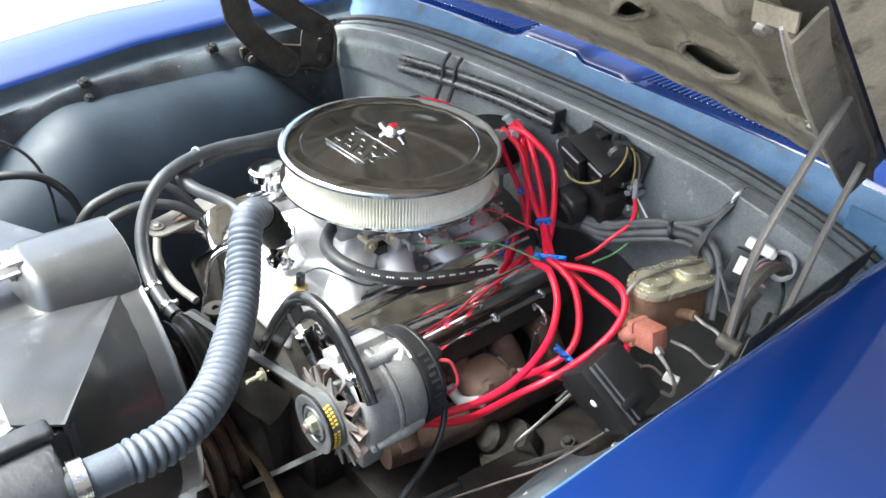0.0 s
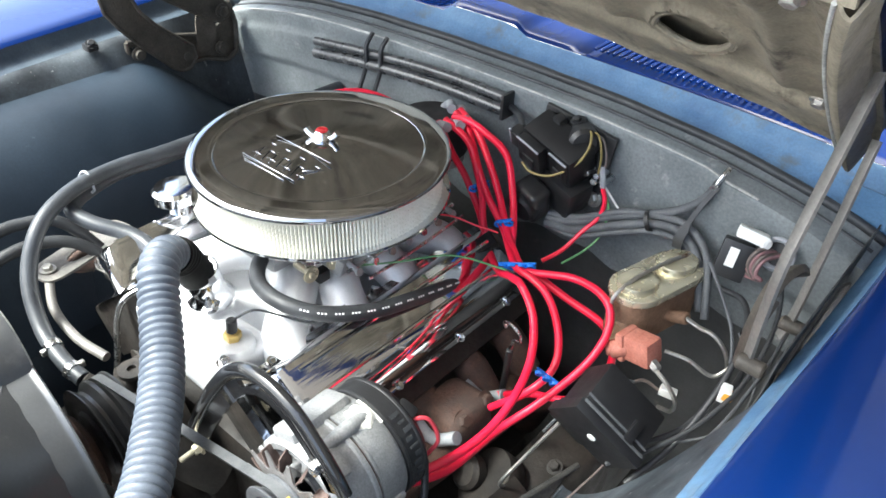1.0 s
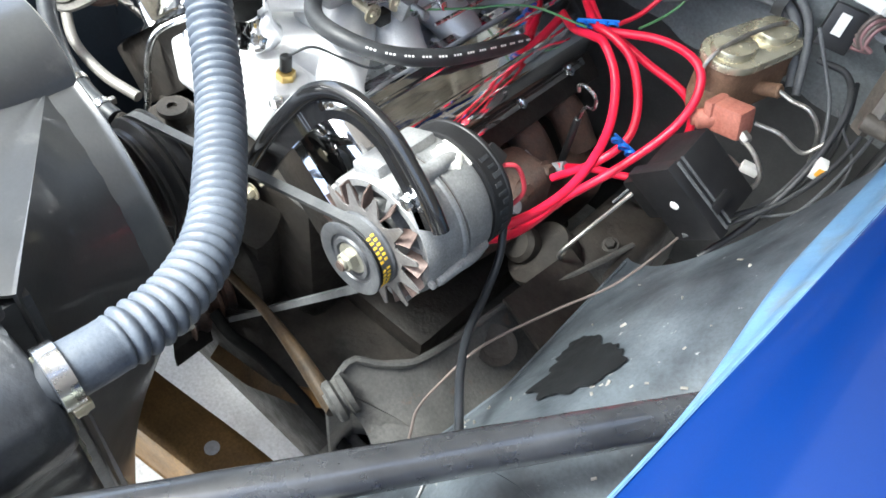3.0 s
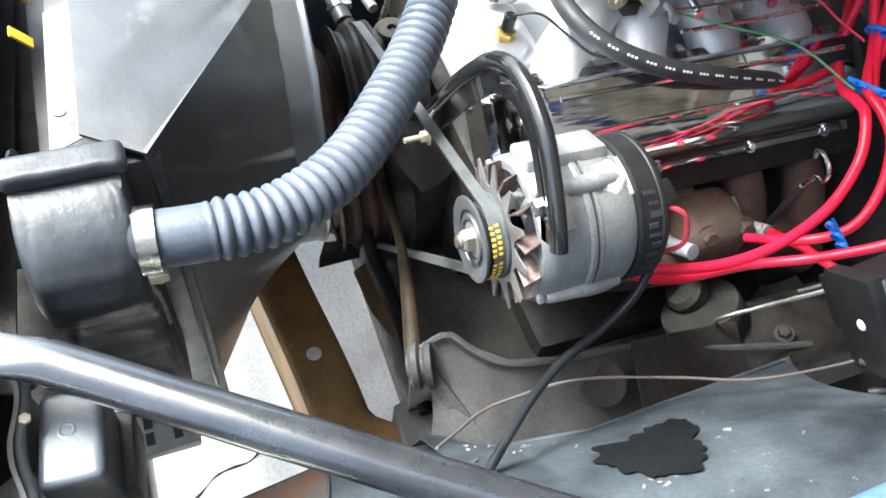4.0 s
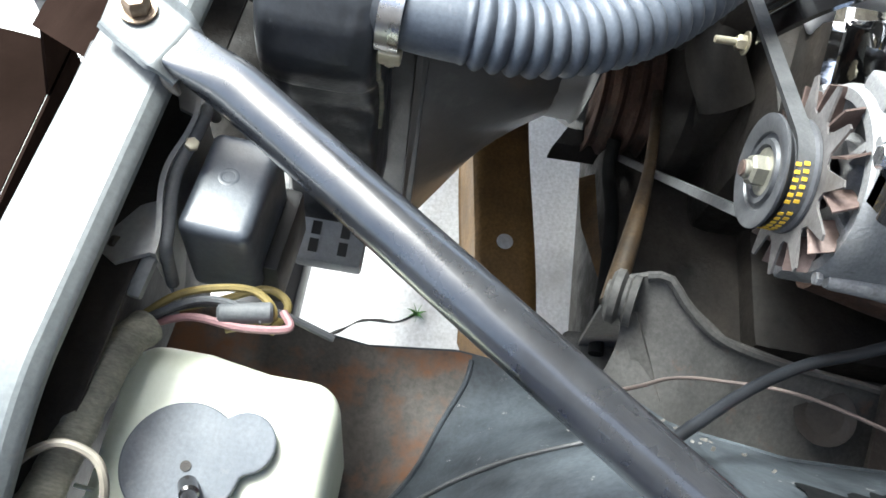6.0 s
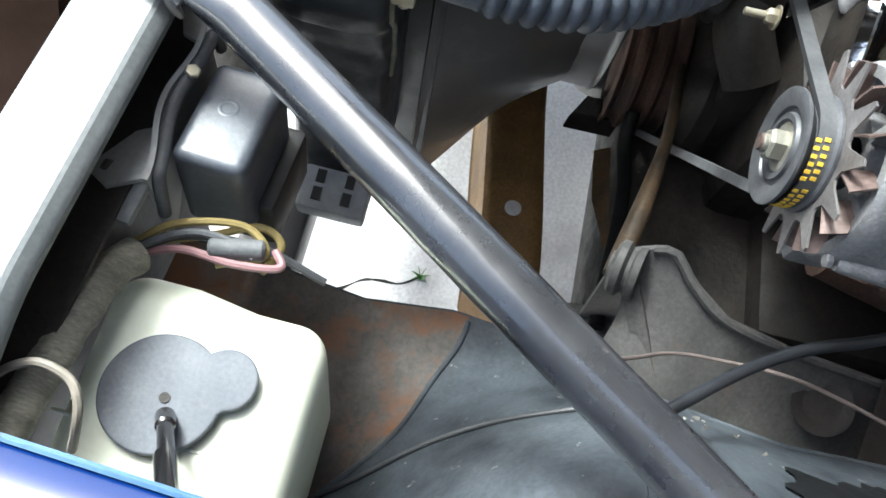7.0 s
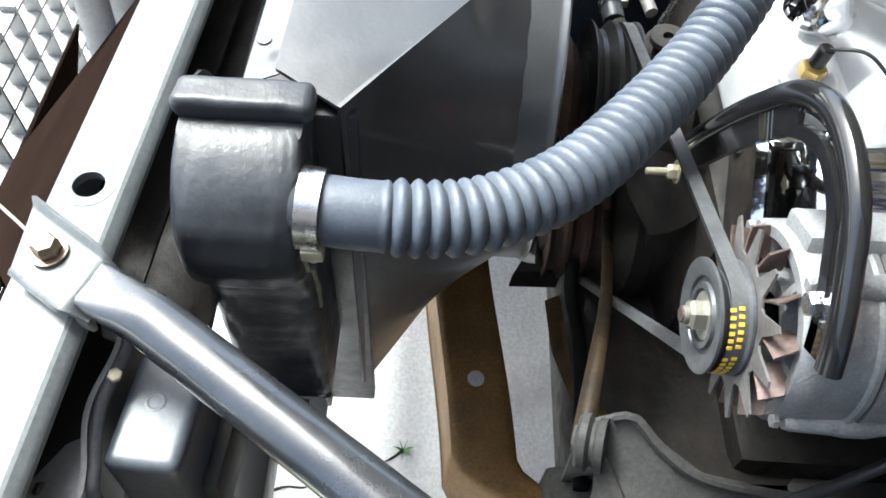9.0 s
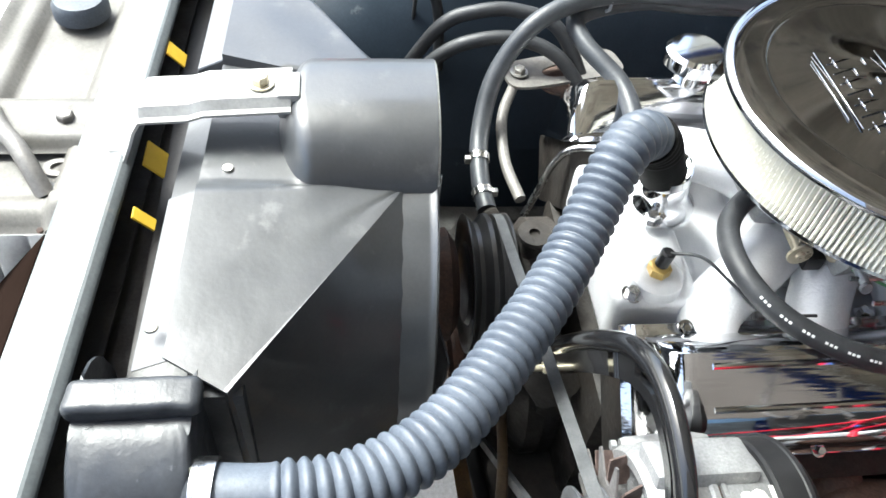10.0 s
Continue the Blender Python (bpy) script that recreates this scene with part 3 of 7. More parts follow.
bmesh.ops.delete(inner, geom=[f for f in inner.faces if min(hole_value(h, f.calc_center_median().x, f.calc_center_median().y) for h in HOLES) < 0.95], context="FACES")
for v in inner.verts:
    v.co = hood_place(*v.co)
part("inner_panel", inner, "hood", hood, "dusty brown pressed steel inner panel")
part("backing", sheet(lambda u, v: hood_place(-0.60 + 1.20 * u, 0.004 + 0.36 * v, 0.022 * (1 - smooth(0.0, 0.2, v)) - 0.004), 40, 24, 0.001), "hood", hood)
for side in (-1, 1):
    for cx, cs, rx, rs, k in HOLES:
        ring_ = []
        for a in range(49):
            t = 2 * math.pi * a / 48
            g = 1.0
            for _ in range(6):
                g = 1 / math.sqrt(1 + 0.6 * g * math.cos(t) ** 2 * abs(math.sin(t)))
            x = cx + rx * g * math.cos(t)
            s = cs + k * (x - cx) + rs * g * math.sin(t)
            ring_.append(Vector(hood_place(side * x, s, hood_depth(x, s) - 0.001)))
        part("hole_rim", sweep(ring_, 0.0048, 8, False), "hood", hood)
for side in (-1, 1):
    edge = [hood_place(side * 0.655, s, d) for s, d in ((0.0, 0.03), (0.4, 0.03), (0.9, 0.03), (1.27, 0.03))]
    part("side_flange", sheet(lambda u, v: Vector(poly_at(edge, v)) + Vector((side * 0.022 * u, 0.012 * u * u, 0.02 * u)), 4, 20), "hood", hood)
    part("hinge_rail", sheet(lambda u, v: Vector(hood_place(side * (0.566 + 0.030 * v ** 3 + 0.026 * u), 0.0 + 0.475 * v, 0.040 + 0.010 * math.sin(math.pi * u) - 0.030 * smooth(0.55, 1.0, u))), 12, 24, 0.003), "hood", hood, "folded hinge reinforcement rail")
    part("rail_end", sheet(lambda u, v: Vector(hood_place(side * (0.560 + 0.050 * u), 0.458 + 0.020 * u + 0.014 * v, 0.042 - 0.012 * v)), 10, 4, 0.003), "hood", hood)
    part("rail_edge", sweep(resample([Vector(hood_place(side * (0.566 + 0.030 * v ** 3), 0.475 * v, 0.042)) for v in [k / 12 for k in range(13)]], 0.02), 0.0022, 8), "pale_edge", hood, "pale edge of the hinge rail")
    for s in (0.16, 0.41):
        a = Vector(hood_place(side * 0.55, s, 0.028))
        part("bolt", hexbolt(a, Vector(hood_place(side * 0.55, s, 0.1)), 0.008, 0.006), "steel", hood)


# ---- hood hinges, parts of the hood ----
def bar(pts, w, name, mat, thin=0.28, label=""):
    part(name, sweep(spline(pts, 8), w, shape=[(thin * u, v) for u, v in ((-1, -0.9), (-0.8, -1), (0.8, -1), (1, -0.9), (1, 0.9), (0.8, 1), (-0.8, 1), (-1, 0.9))]), mat, hood, label)


def side_plate(name, outline, x, mat, label=""):
    part(name, prism(outline, 0.004, Matrix(((0, 0, 1, x), (1, 0, 0, 0), (0, 1, 0, 0), (0, 0, 0, 1))), 0.001), mat, hood, label)


bar([(0.604, 0.045, 0.93), (0.606, 0.036, 0.99), (0.609, 0.032, 1.063), (0.611, 0.076, 1.145), (0.612, 0.125, 1.215)], 0.0072, "hinge_link", "bar", 0.3, "grey flat-bar hood hinge link")
bar([(0.600, 0.185, 0.86), (0.606, 0.192, 0.896), (0.612, 0.205, 1.021), (0.612, 0.24, 1.105)], 0.0065, "hinge_link", "bar", 0.3)
bar([(0.596, 0.06, 0.90), (0.594, 0.07, 0.95), (0.596, 0.09, 0.990), (0.602, 0.12, 0.998), (0.606, 0.14, 0.985)], 0.009, "hinge_arm", "hinge", 0.5)
bar([(0.594, 0.075, 0.90), (0.594, 0.085, 0.94), (0.597, 0.105, 0.965)], 0.007, "hinge_arm", "hinge", 0.5)
side_plate("hinge_plate", [(0.04, 0.83), (0.27, 0.83), (0.29, 0.9), (0.2, 0.945), (0.05, 0.925)], 0.634, "hinge")
HPLATE = [(0.06, 0.922), (0.059, 0.884), (0.088, 0.858), (0.223, 0.846), (0.270, 0.828), (0.295, 0.842), (0.301, 0.898), (0.290, 0.945), (0.278, 0.946), (0.268, 0.909), (0.237, 0.892), (0.163, 0.909)]
side_plate("hinge_plate", HPLATE, -0.606, "hinge", "grimy brown hood hinge plate")
part("hinge_rim", sweep(resample([Vector((-0.600, a, b)) for a, b in HPLATE + HPLATE[:1]], 0.008), 0.0050, 8), "hinge", hood)
ARM_A = [(-0.012, 1.12), (0.018, 1.045), (0.025, 0.990), (0.045, 0.958), (0.073, 0.923), (0.137, 0.855), (0.155, 0.843), (0.175, 0.843), (0.192, 0.862), (0.190, 0.882), (0.116, 0.947), (0.092, 0.975), (0.081, 1.001), (0.070, 1.05), (0.050, 1.12)]
ARM_B = [(0.040, 1.085), (0.089, 1.028), (0.16, 0.976), (0.225, 0.932), (0.262, 0.913), (0.283, 0.918), (0.288, 0.936), (0.272, 0.954), (0.225, 0.985), (0.16, 1.035), (0.090, 1.085)]
for x, arm in ((-0.590, ARM_A), (-0.598, ARM_B)):
    side_plate("hinge_arm", arm, x, "hinge", "grimy brown hood hinge arm")
    rim_ = [Vector((x + 0.003, a, b)) for a, b in arm]
    part("arm_rim", sweep(resample(rim_, 0.006), 0.0036, 8), "hinge", hood)
part("hinge_web", sheet(lambda u, v: (-0.596 + 0.004 * math.sin(v * 6), 0.195 + 0.045 * u + 0.02 * v, 0.86 + 0.085 * v), 6, 10, 0.003), "hinge", hood)
for p in ((0.076, 0.898), (0.172, 0.868), (0.268, 0.934), (0.060, 1.02), (0.255, 0.862)):
    part("hinge_pin", lathe([(0, 0), (0.014, 0), (0.014, 0.003), (0.009, 0.004), (0.009, 0.011), (0, 0.012)], along((-0.594, p[0], p[1]), (-0.3, p[0], p[1])), 18), "hinge", hood)
for p in ((0.625, 0.04, 0.925), (0.625, 0.188, 0.88)):
    part("hinge_pin", rod(p, (p[0] - 0.03, p[1], p[2]), 0.009, 14), "hinge", hood)


# ---- fenders and aprons ----
LIP = [(-1.15, 0.600, 0.880), (-0.72, 0.612, 0.925), (-0.50, 0.628, 0.946), (-0.31, 0.642, 0.966), (-0.147, 0.654, 0.984), (0.134, 0.668, 0.992), (0.45, 0.678, 1.00), (0.9, 0.69, 1.01)]


def lip(y):
    return lerp([(a, b) for a, b, c in LIP], y), lerp([(a, c) for a, b, c in LIP], y)


def fender(side):
    f = thing("fender", (side * 0.8, 0, 0.3), "glossy blue front fender with a worn light blue inner lip", "fender", "front fenders")
    top = [(0.0, -0.004), (0.006, 0.002), (0.02, 0.006), (0.12, 0.012), (0.22, 0.004), (0.28, -0.02), (0.315, -0.07), (0.33, -0.16), (0.325, -0.35), (0.30, -0.62)]
    top = [(p.x, p.z) for p in spline([(a, 0, b) for a, b in top], 6)]

    def skin(u, v):
        y = -1.15 + 2.05 * v
        x, z = lip(y)
        p = poly_at([(a, 0, b) for a, b in top], u)
        return side * (x + p.x), y, z + p.z - (0.03 if side < 0 else 0)

    def flange(u, v):
        y0 = -1.10 if side > 0 else -0.95
        y = y0 + (0.40 - y0) * v
        x, z = lip(y)
        p = (0.06 + 0.94 * smooth(-0.42, -0.13, y) if side > 0 else 1.0) * poly_at([(-0.028, 0, -0.074), (-0.026, 0, -0.062), (-0.012, 0, -0.044), (-0.005, 0, -0.012), (0.001, 0, -0.003)] if side > 0 else [(-0.034, 0, -0.050), (-0.030, 0, -0.038), (-0.010, 0, -0.033), (-0.004, 0, -0.026), (0.001, 0, -0.003)], u)
        return side * (x + p.x), y, z + p.z - (0.03 if side < 0 else 0)
    part("skin", sheet(skin, 90, 60), "blue", f)
    part("inner_lip", sheet(flange, 12, 60), "blue_faded" if side > 0 else "blue_grey", f, "worn blue painted gutter")
    return f


fender(1)
fender(-1)

EDGE = [(-0.76, 0.405), (-0.69, 0.396), (-0.673, 0.408), (-0.60, 0.417), (-0.524, 0.408), (-0.41, 0.420), (-0.35, 0.452), (-0.26, 0.465), (-0.10, 0.462), (0.03, 0.46), (0.14, 0.50), (0.22, 0.55), (0.31, 0.57)]


def brace_dip(u, y):
    """Depth of the hollow that lets the brace pass under the fender's lip."""
    return 0.05 * smooth(0.5, 0.9, u) * (1 - smooth(-0.37, -0.24, y))


def apron_at(u, v):
    y = -0.42 + (0.40 + 0.02 * u - 0.03 * math.sin(math.pi * u)) * v
    xe, (xo, zo) = lerp(EDGE, y), lip(y)
    xo, zo = xo - 0.026 + 0.05 * (1 - smooth(-0.30, -0.14, y)), zo - 0.066
    x = xe + (xo - xe) * u
    z0 = lerp([(-0.42, 0.63), (-0.1, 0.65), (0.05, 0.66), (0.2, 0.72), (0.31, 0.74)], y)
    k = smooth(-0.30, 0.0, y)
    z = z0 + (zo - z0) * ((1 - k) * (0.45 * u + 0.55 * (1 - (1 - u) ** 2.2)) + k * u ** 1.4)
    z += 0.004 * noise.noise((x * 9, y * 9, 3)) - brace_dip(u, y)
    return x, y, z


def shelf_at(u, v):
    y = -0.76 + 0.35 * v
    xe, (xo, zo) = lerp(EDGE, y), lip(y)
    under = 0.05 + 0.05 * (1 - smooth(-0.58, -0.43, y))
    xo, zo = xo - 0.026 + under, zo - 0.066
    x = xe + (xo - xe) * u
    arch = smooth(-0.60, -0.42, y + 0.22 * (u - 0.5))
    zflat = 0.60 + 0.05 * u
    zdome = 0.63 + (zo - 0.63) * (0.45 * u + 0.55 * (1 - (1 - u) ** 2.2))
    zdome -= brace_dip(u, y)
    return x, y, zflat + (zdome - zflat) * arch + 0.003 * noise.noise((x * 12, y * 12, 7))


def split_at(u):
    """Share of the shelf's length at which the black apron begins."""
    return 0.71 - 0.40 * u + 0.05 * math.sin(u * 5) + 0.006 * math.sin(u * 19)


driver_apron = thing("inner_fender", (0.5, 0, 0.6), "dusty black inner fender apron with an oil stain and rust", "inner fender", "inner fenders", "structure")
part("apron", sheet(apron_at, 90, 150, 0.002), "apron", driver_apron)
part("front_shelf", sheet(lambda u, v: shelf_at(u, v * split_at(u)), 26, 24, 0.002), "apron_rust", driver_apron, "rusty front shelf")
part("apron_front", sheet(lambda u, v: shelf_at(u, split_at(u) + v * (1 - split_at(u))), 26, 16, 0.002), "apron", driver_apron)


def skirt(u, v):
    y = -0.76 + 0.74 * v
    xe = lerp(EDGE, y)
    z = shelf_at(0, (y + 0.76) / 0.35)[2] if y < -0.42 else apron_at(0, (y + 0.42) / 0.40)[2]
    return xe + 0.012 * u, y, z - 0.10 * u


part("skirt", sheet(skirt, 4, 60, 0.002), "apron", driver_apron)
part("edge_bead", sweep([Vector(apron_at(0.0, 0.02 + 0.96 * k / 60)) + Vector((0.001, 0, 0.001)) for k in range(61)], 0.0022, 8), "apron", driver_apron)
part("seam_bead", sweep([Vector(shelf_at(u, split_at(u))) + Vector((0, 0, 0.001)) for u in [0.02 + 0.9 * k / 50 for k in range(51)]], 0.0022, 8), "apron", driver_apron, "raised seam beside the rusty shelf")
# Same black as the toe board: the dark rear corner's shade is painted in.
part("rear_panel", sheet(lambda u, v: (0.60 + 0.035 * u, 0.02 + 0.32 * v, 0.62 + (lip(0.1)[1] - 0.65) * u), 6, 10, 0.002), "undercoat_shade", driver_apron)

dome = thing("inner_fender", (-0.5, 0, 0.6), "dark blue-black domed inner fender apron", "inner fender", "inner fenders", "structure")


def dome_at(u, v):
    y = -0.72 + 1.05 * v
    arch = smooth(-0.62, -0.30, y) * (1 - smooth(0.05, 0.30, y))
    x = -0.36 - 0.23 * u - 0.03 * (1 - arch) * (1 - u)
    top = 0.72 + 0.165 * arch
    return x, y, 0.56 + (top - 0.56) * (1 - (1 - u) ** 2.6)


part("dome", sheet(dome_at, 36, 70, 0.002), "dome", dome)
part("skirt", sheet(lambda u, v: (dome_at(0, v)[0] + 0.02 * u, dome_at(0, v)[1], 0.56 - 0.22 * u), 3, 20, 0.002), "dome", dome)


def ledge(u, v):
    y = -0.72 + 1.05 * v
    x, z = lip(y)
    p0 = Vector(dome_at(1, v))
    p1 = Vector((-x + 0.03, y, z - 0.066))
    q = p0.lerp(p1, u)
    return q + Vector((0, 0, 0.012 * math.sin(u * math.pi) + 0.006 * math.sin(y * 18) * math.sin(u * math.pi)))


part("ledge", sheet(ledge, 14, 70, 0.002), "apron", dome, "dusty grey flange along the fender")
for y in (-0.272, -0.005, -0.50):
    part("ledge_bracket", join(box((0.024, 0.022, 0.014), (-0.605, y, lip(y)[1] - 0.056), 0.005), hexbolt((-0.600, y, lip(y)[1] - 0.050), (-0.5, y, lip(y)[1] + 0.1), 0.007, 0.006)), "black_metal", dome)
for y in (-0.275, 0.085):
    part("bolt", hexbolt((-0.585, y, 0.892 if y < 0 else 0.86), (-0.45, y, 1.1), 0.0065, 0.006), "black_metal", dome)


def on_apron(x, y, lift=0.002):
    """The place on the driver's apron at x, y."""
    f, v = (apron_at, (y + 0.42) / 0.385) if y > -0.42 else (shelf_at, (y + 0.76) / 0.35)
    lo, hi = 0.0, 1.0
    for _ in range(30):
        mid = (lo + hi) / 2
        if f(mid, v)[0] < x:
            lo = mid
        else:
            hi = mid
    p = f(lo, v)
    return Vector((p[0], p[1], p[2] + lift))


# oil stain: an uneven patch lying on the apron
bm = bmesh.new()
def stain_at(q, a):
    r = q * (1 + 0.14 * math.sin(3 * a + 1) + 0.34 * noise.noise((2.2 * math.cos(a), 2.2 * math.sin(a), 4)) + 0.13 * noise.noise((6 * math.cos(a), 6 * math.sin(a), 9)))
    return Vector(apron_at(0.34 + 0.155 * r * math.cos(a), 0.405 + 0.125 * r * math.sin(a) - 0.05 * q * math.cos(a))) + Vector((-0.0010, 0, 0.0026))



c = bm.verts.new(stain_at(0, 0))
NO = 200
rim = [[bm.verts.new(stain_at(j / 14, 2 * math.pi * k / NO)) for j in range(1, 15)] for k in range(NO)]
for k in range(NO):
    p, q = rim[k], rim[(k + 1) % NO]
    bm.faces.new((c, p[0], q[0]))
    for j in range(13):
        bm.faces.new((p[j], p[j + 1], q[j + 1], q[j]))
part("oil_stain", bm, "oil", driver_apron, "black oil stain")


# flakes and chips of dirt on the apron
rng = random.Random(21)
litter = bmesh.new()
for k in range(46):
    if k < 20:
        u, v = 0.62 + rng.uniform(-0.16, 0.16), 0.22 + rng.uniform(-0.12, 0.14)
    elif k < 34:
        u, v = 0.06 + rng.uniform(0, 0.10), 0.16 + rng.uniform(-0.12, 0.12)
    else:
        u, v = rng.uniform(0.1, 0.9), rng.uniform(0.02, 0.9)
    size = rng.uniform(0.0012, 0.0030)
    join(litter, box((size * rng.uniform(1.0, 2.6), size, 0.0007), Vector(apron_at(u, v)) + Vector((0, 0, 0.0014)), 0.0002, pose(0, 0, 0, rng.uniform(-15, 15), rng.uniform(-50, -20), rng.uniform(0, 180))))
solo("dirt_flakes", litter, "tray_paint", "pale dirt flakes scattered on the inner fender", "dirt", kind="stuff")

# ---- radiator support, brace, radiator ----
def skew(x):
    """The front end stands a little askew to the firewall."""
    return -0.0435 * x


support = thing("radiator_support", (0, -0.72, 0.5), "sunlit grey painted steel radiator support rail", "radiator support", kind="structure")


def rail_at(u, v):
    x = -0.66 + 1.32 * v
    drop = 0.03 * smooth(0.54, 0.66, abs(x))
    prof = [(0, -0.744, 0.835), (0, -0.744, 0.884), (0, -0.740, 0.889), (0, -0.704, 0.889), (0, -0.699, 0.884), (0, -0.699, 0.880)]
    p = poly_at(prof, u)
    return x, p.y + skew(x), p.z - drop


rail = sheet(rail_at, 60, 480, 0.002)
HOLE = Vector((0.306, -0.736, 0.891))
bmesh.ops.delete(rail, geom=[f for f in rail.faces if f.calc_center_median().z > 0.87 and (f.calc_center_median().xy - HOLE.xy).length < 0.0125], context="FACES")
part("top_rail", rail, "rail", support, smooth=16)
part("side_web", span((0.335, -0.790, 0.45), (0.62, -0.780, 0.84), 0.003), "black_metal", support)
# Baffle's shade comes from its near-black colour.
part("front_baffle", sheet(lambda u, v: ((x := 0.05 + (0.305 - 0.205 * u) * v), -0.768 - 0.21 * u + skew(x), 0.845 - 0.24 * u), 10, 24, 0.003), "shaded_brown", support, "brown baffle ahead of the rail, shade in its colour")
part("hole_rim", lathe([(0.0092, -0.006), (0.0092, 0.0001), (0.0096, 0.0003), (0.0158, 0.0003), (0.0158, -0.0010), (0.0100, -0.006)], Matrix.Translation(HOLE), 40, True), "rail", support, smooth=0)
# Added dark sheet: stands for the shade seen through the rail's hole.
part("dark_gap_sheet", sheet(lambda u, v: (-0.6 + 1.2 * v, -0.750 + 0.055 * u + skew(-0.6 + 1.2 * v), 0.838), 2, 20, 0.003), "block", support)
# Added dark plate: stands for the shade between tank and rail.
part("dark_gap_plate", span((0.10, -0.745, 0.755), (0.405, -0.688, 0.760), 0.001), "block", support)
part("lower_rail", span((-0.5, -0.77, 0.34), (0.5, -0.70, 0.40), 0.006), "black_metal", support)

brace = thing("fender_brace", (0.36, -0.736, 0.89), "round satin black steel brace from radiator support to fender", "brace")
A, B = Vector((0.364, -0.723, 0.899)), Vector((0.699, -0.232, 0.886))
dirv = (B - A).normalized()
bside = dirv.cross(Vector((0, 0, 1))).normalized()
bup = bside.cross(dirv).normalized()
brlen = (B - A).length


def brace_ring(q, t):
    """Point on the brace at run q and angle t: an oval that opens from a pinched end to a round tube."""
    k = smooth(0.012, 0.062, q)
    w, h = 0.0150 - 0.0012 * (1 - k), 0.0030 + (0.0150 - 0.0030) * k
    c, n = math.cos(t), math.sin(t)
    e = 0.55 + 0.45 * k
    dent = 0.00025 * noise.noise((q * 40, t * 2, 4))
    return A + dirv * q + bside * ((w + dent) * math.copysign(abs(c) ** e, c) + 0.005 * (1 - k)) + bup * ((h + dent) * math.copysign(abs(n) ** e, n) + 0.002 * (1 - k))


rodm = bmesh.new()
rings = [[rodm.verts.new(brace_ring(0.012 + (brlen - 0.012) * (i / 120) ** 1.25, 2 * math.pi * j / 28)) for j in range(28)] for i in range(121)]
for p, q in zip(rings, rings[1:]):
    for j in range(28):
        rodm.faces.new((p[j], p[(j + 1) % 28], q[(j + 1) % 28], q[j]))
rodm.faces.new(rings[0])
rodm.faces.new(list(reversed(rings[-1])))
part("rod", rodm, "brace_black", brace)


def end_plate_at(u, v):
    """Skewed flat end of the brace, its inner edge folded up."""
    q0, q1 = -0.0453 + 0.0267 * u, 0.024 + 0.006 * u
    p = A + dirv * (q0 + (q1 - q0) * v) + bside * (-0.0112 + 0.0365 * u - 0.006 * smooth(0.75, 1.0, v) * u)
    fold = 0.0045 * smooth(0.10, 0.0, u) * (1 - smooth(0.80, 1.0, v)) + 0.0012 * smooth(0.94, 1.0, u)
    swell = 0.0045 * smooth(0.62, 1.0, v) * (1 - (2 * u - 1) ** 2)
    return p + Vector((0, 0, 0.0040 + fold + swell - 0.0008 * math.sin(v * 7) - 0.009 * smooth(0.80, 1.0, v)))


part("flat_end", sheet(end_plate_at, 28, 26, 0.003), "rail", brace, "flattened grey end plate")
BOLT = Vector((0.362, -0.736, 0.9042))
part("washer", lathe([(0, 0), (0.0098, 0), (0.0098, 0.0014), (0, 0.0014)], Matrix.Translation(BOLT), 28), "bolt_brown", brace)
part("bolt", hexbolt(BOLT, BOLT + Vector((-0.02, -0.01, 1)), 0.0072, 0.0078, False), "bolt_brown", brace, "dull brown hex bolt")

rad = thing("radiator", (0, -0.66, 0.42), "black painted crossflow radiator with rounded side tanks", "radiator")


def rounded(cx, cy, w, d, r, k=6):
    pts = []
    for q, (sx, sy) in enumerate(((1, 1), (-1, 1), (-1, -1), (1, -1))):
        for i in range(k + 1):
            a = math.pi / 2 * (q + i / k)
            pts.append((cx + sx * (w - r) + r * math.cos(a), cy + sy * (d - r) + r * math.sin(a)))
    return pts


REACH = [(0.0, 0.060), (0.55, 0.060), (0.64, 0.066), (0.70, 0.082), (0.76, 0.086), (0.80, 0.0845), (0.86, 0.078), (0.90, 0.066), (0.93, 0.052), (0.953, 0.034), (1.0, 0.0)]
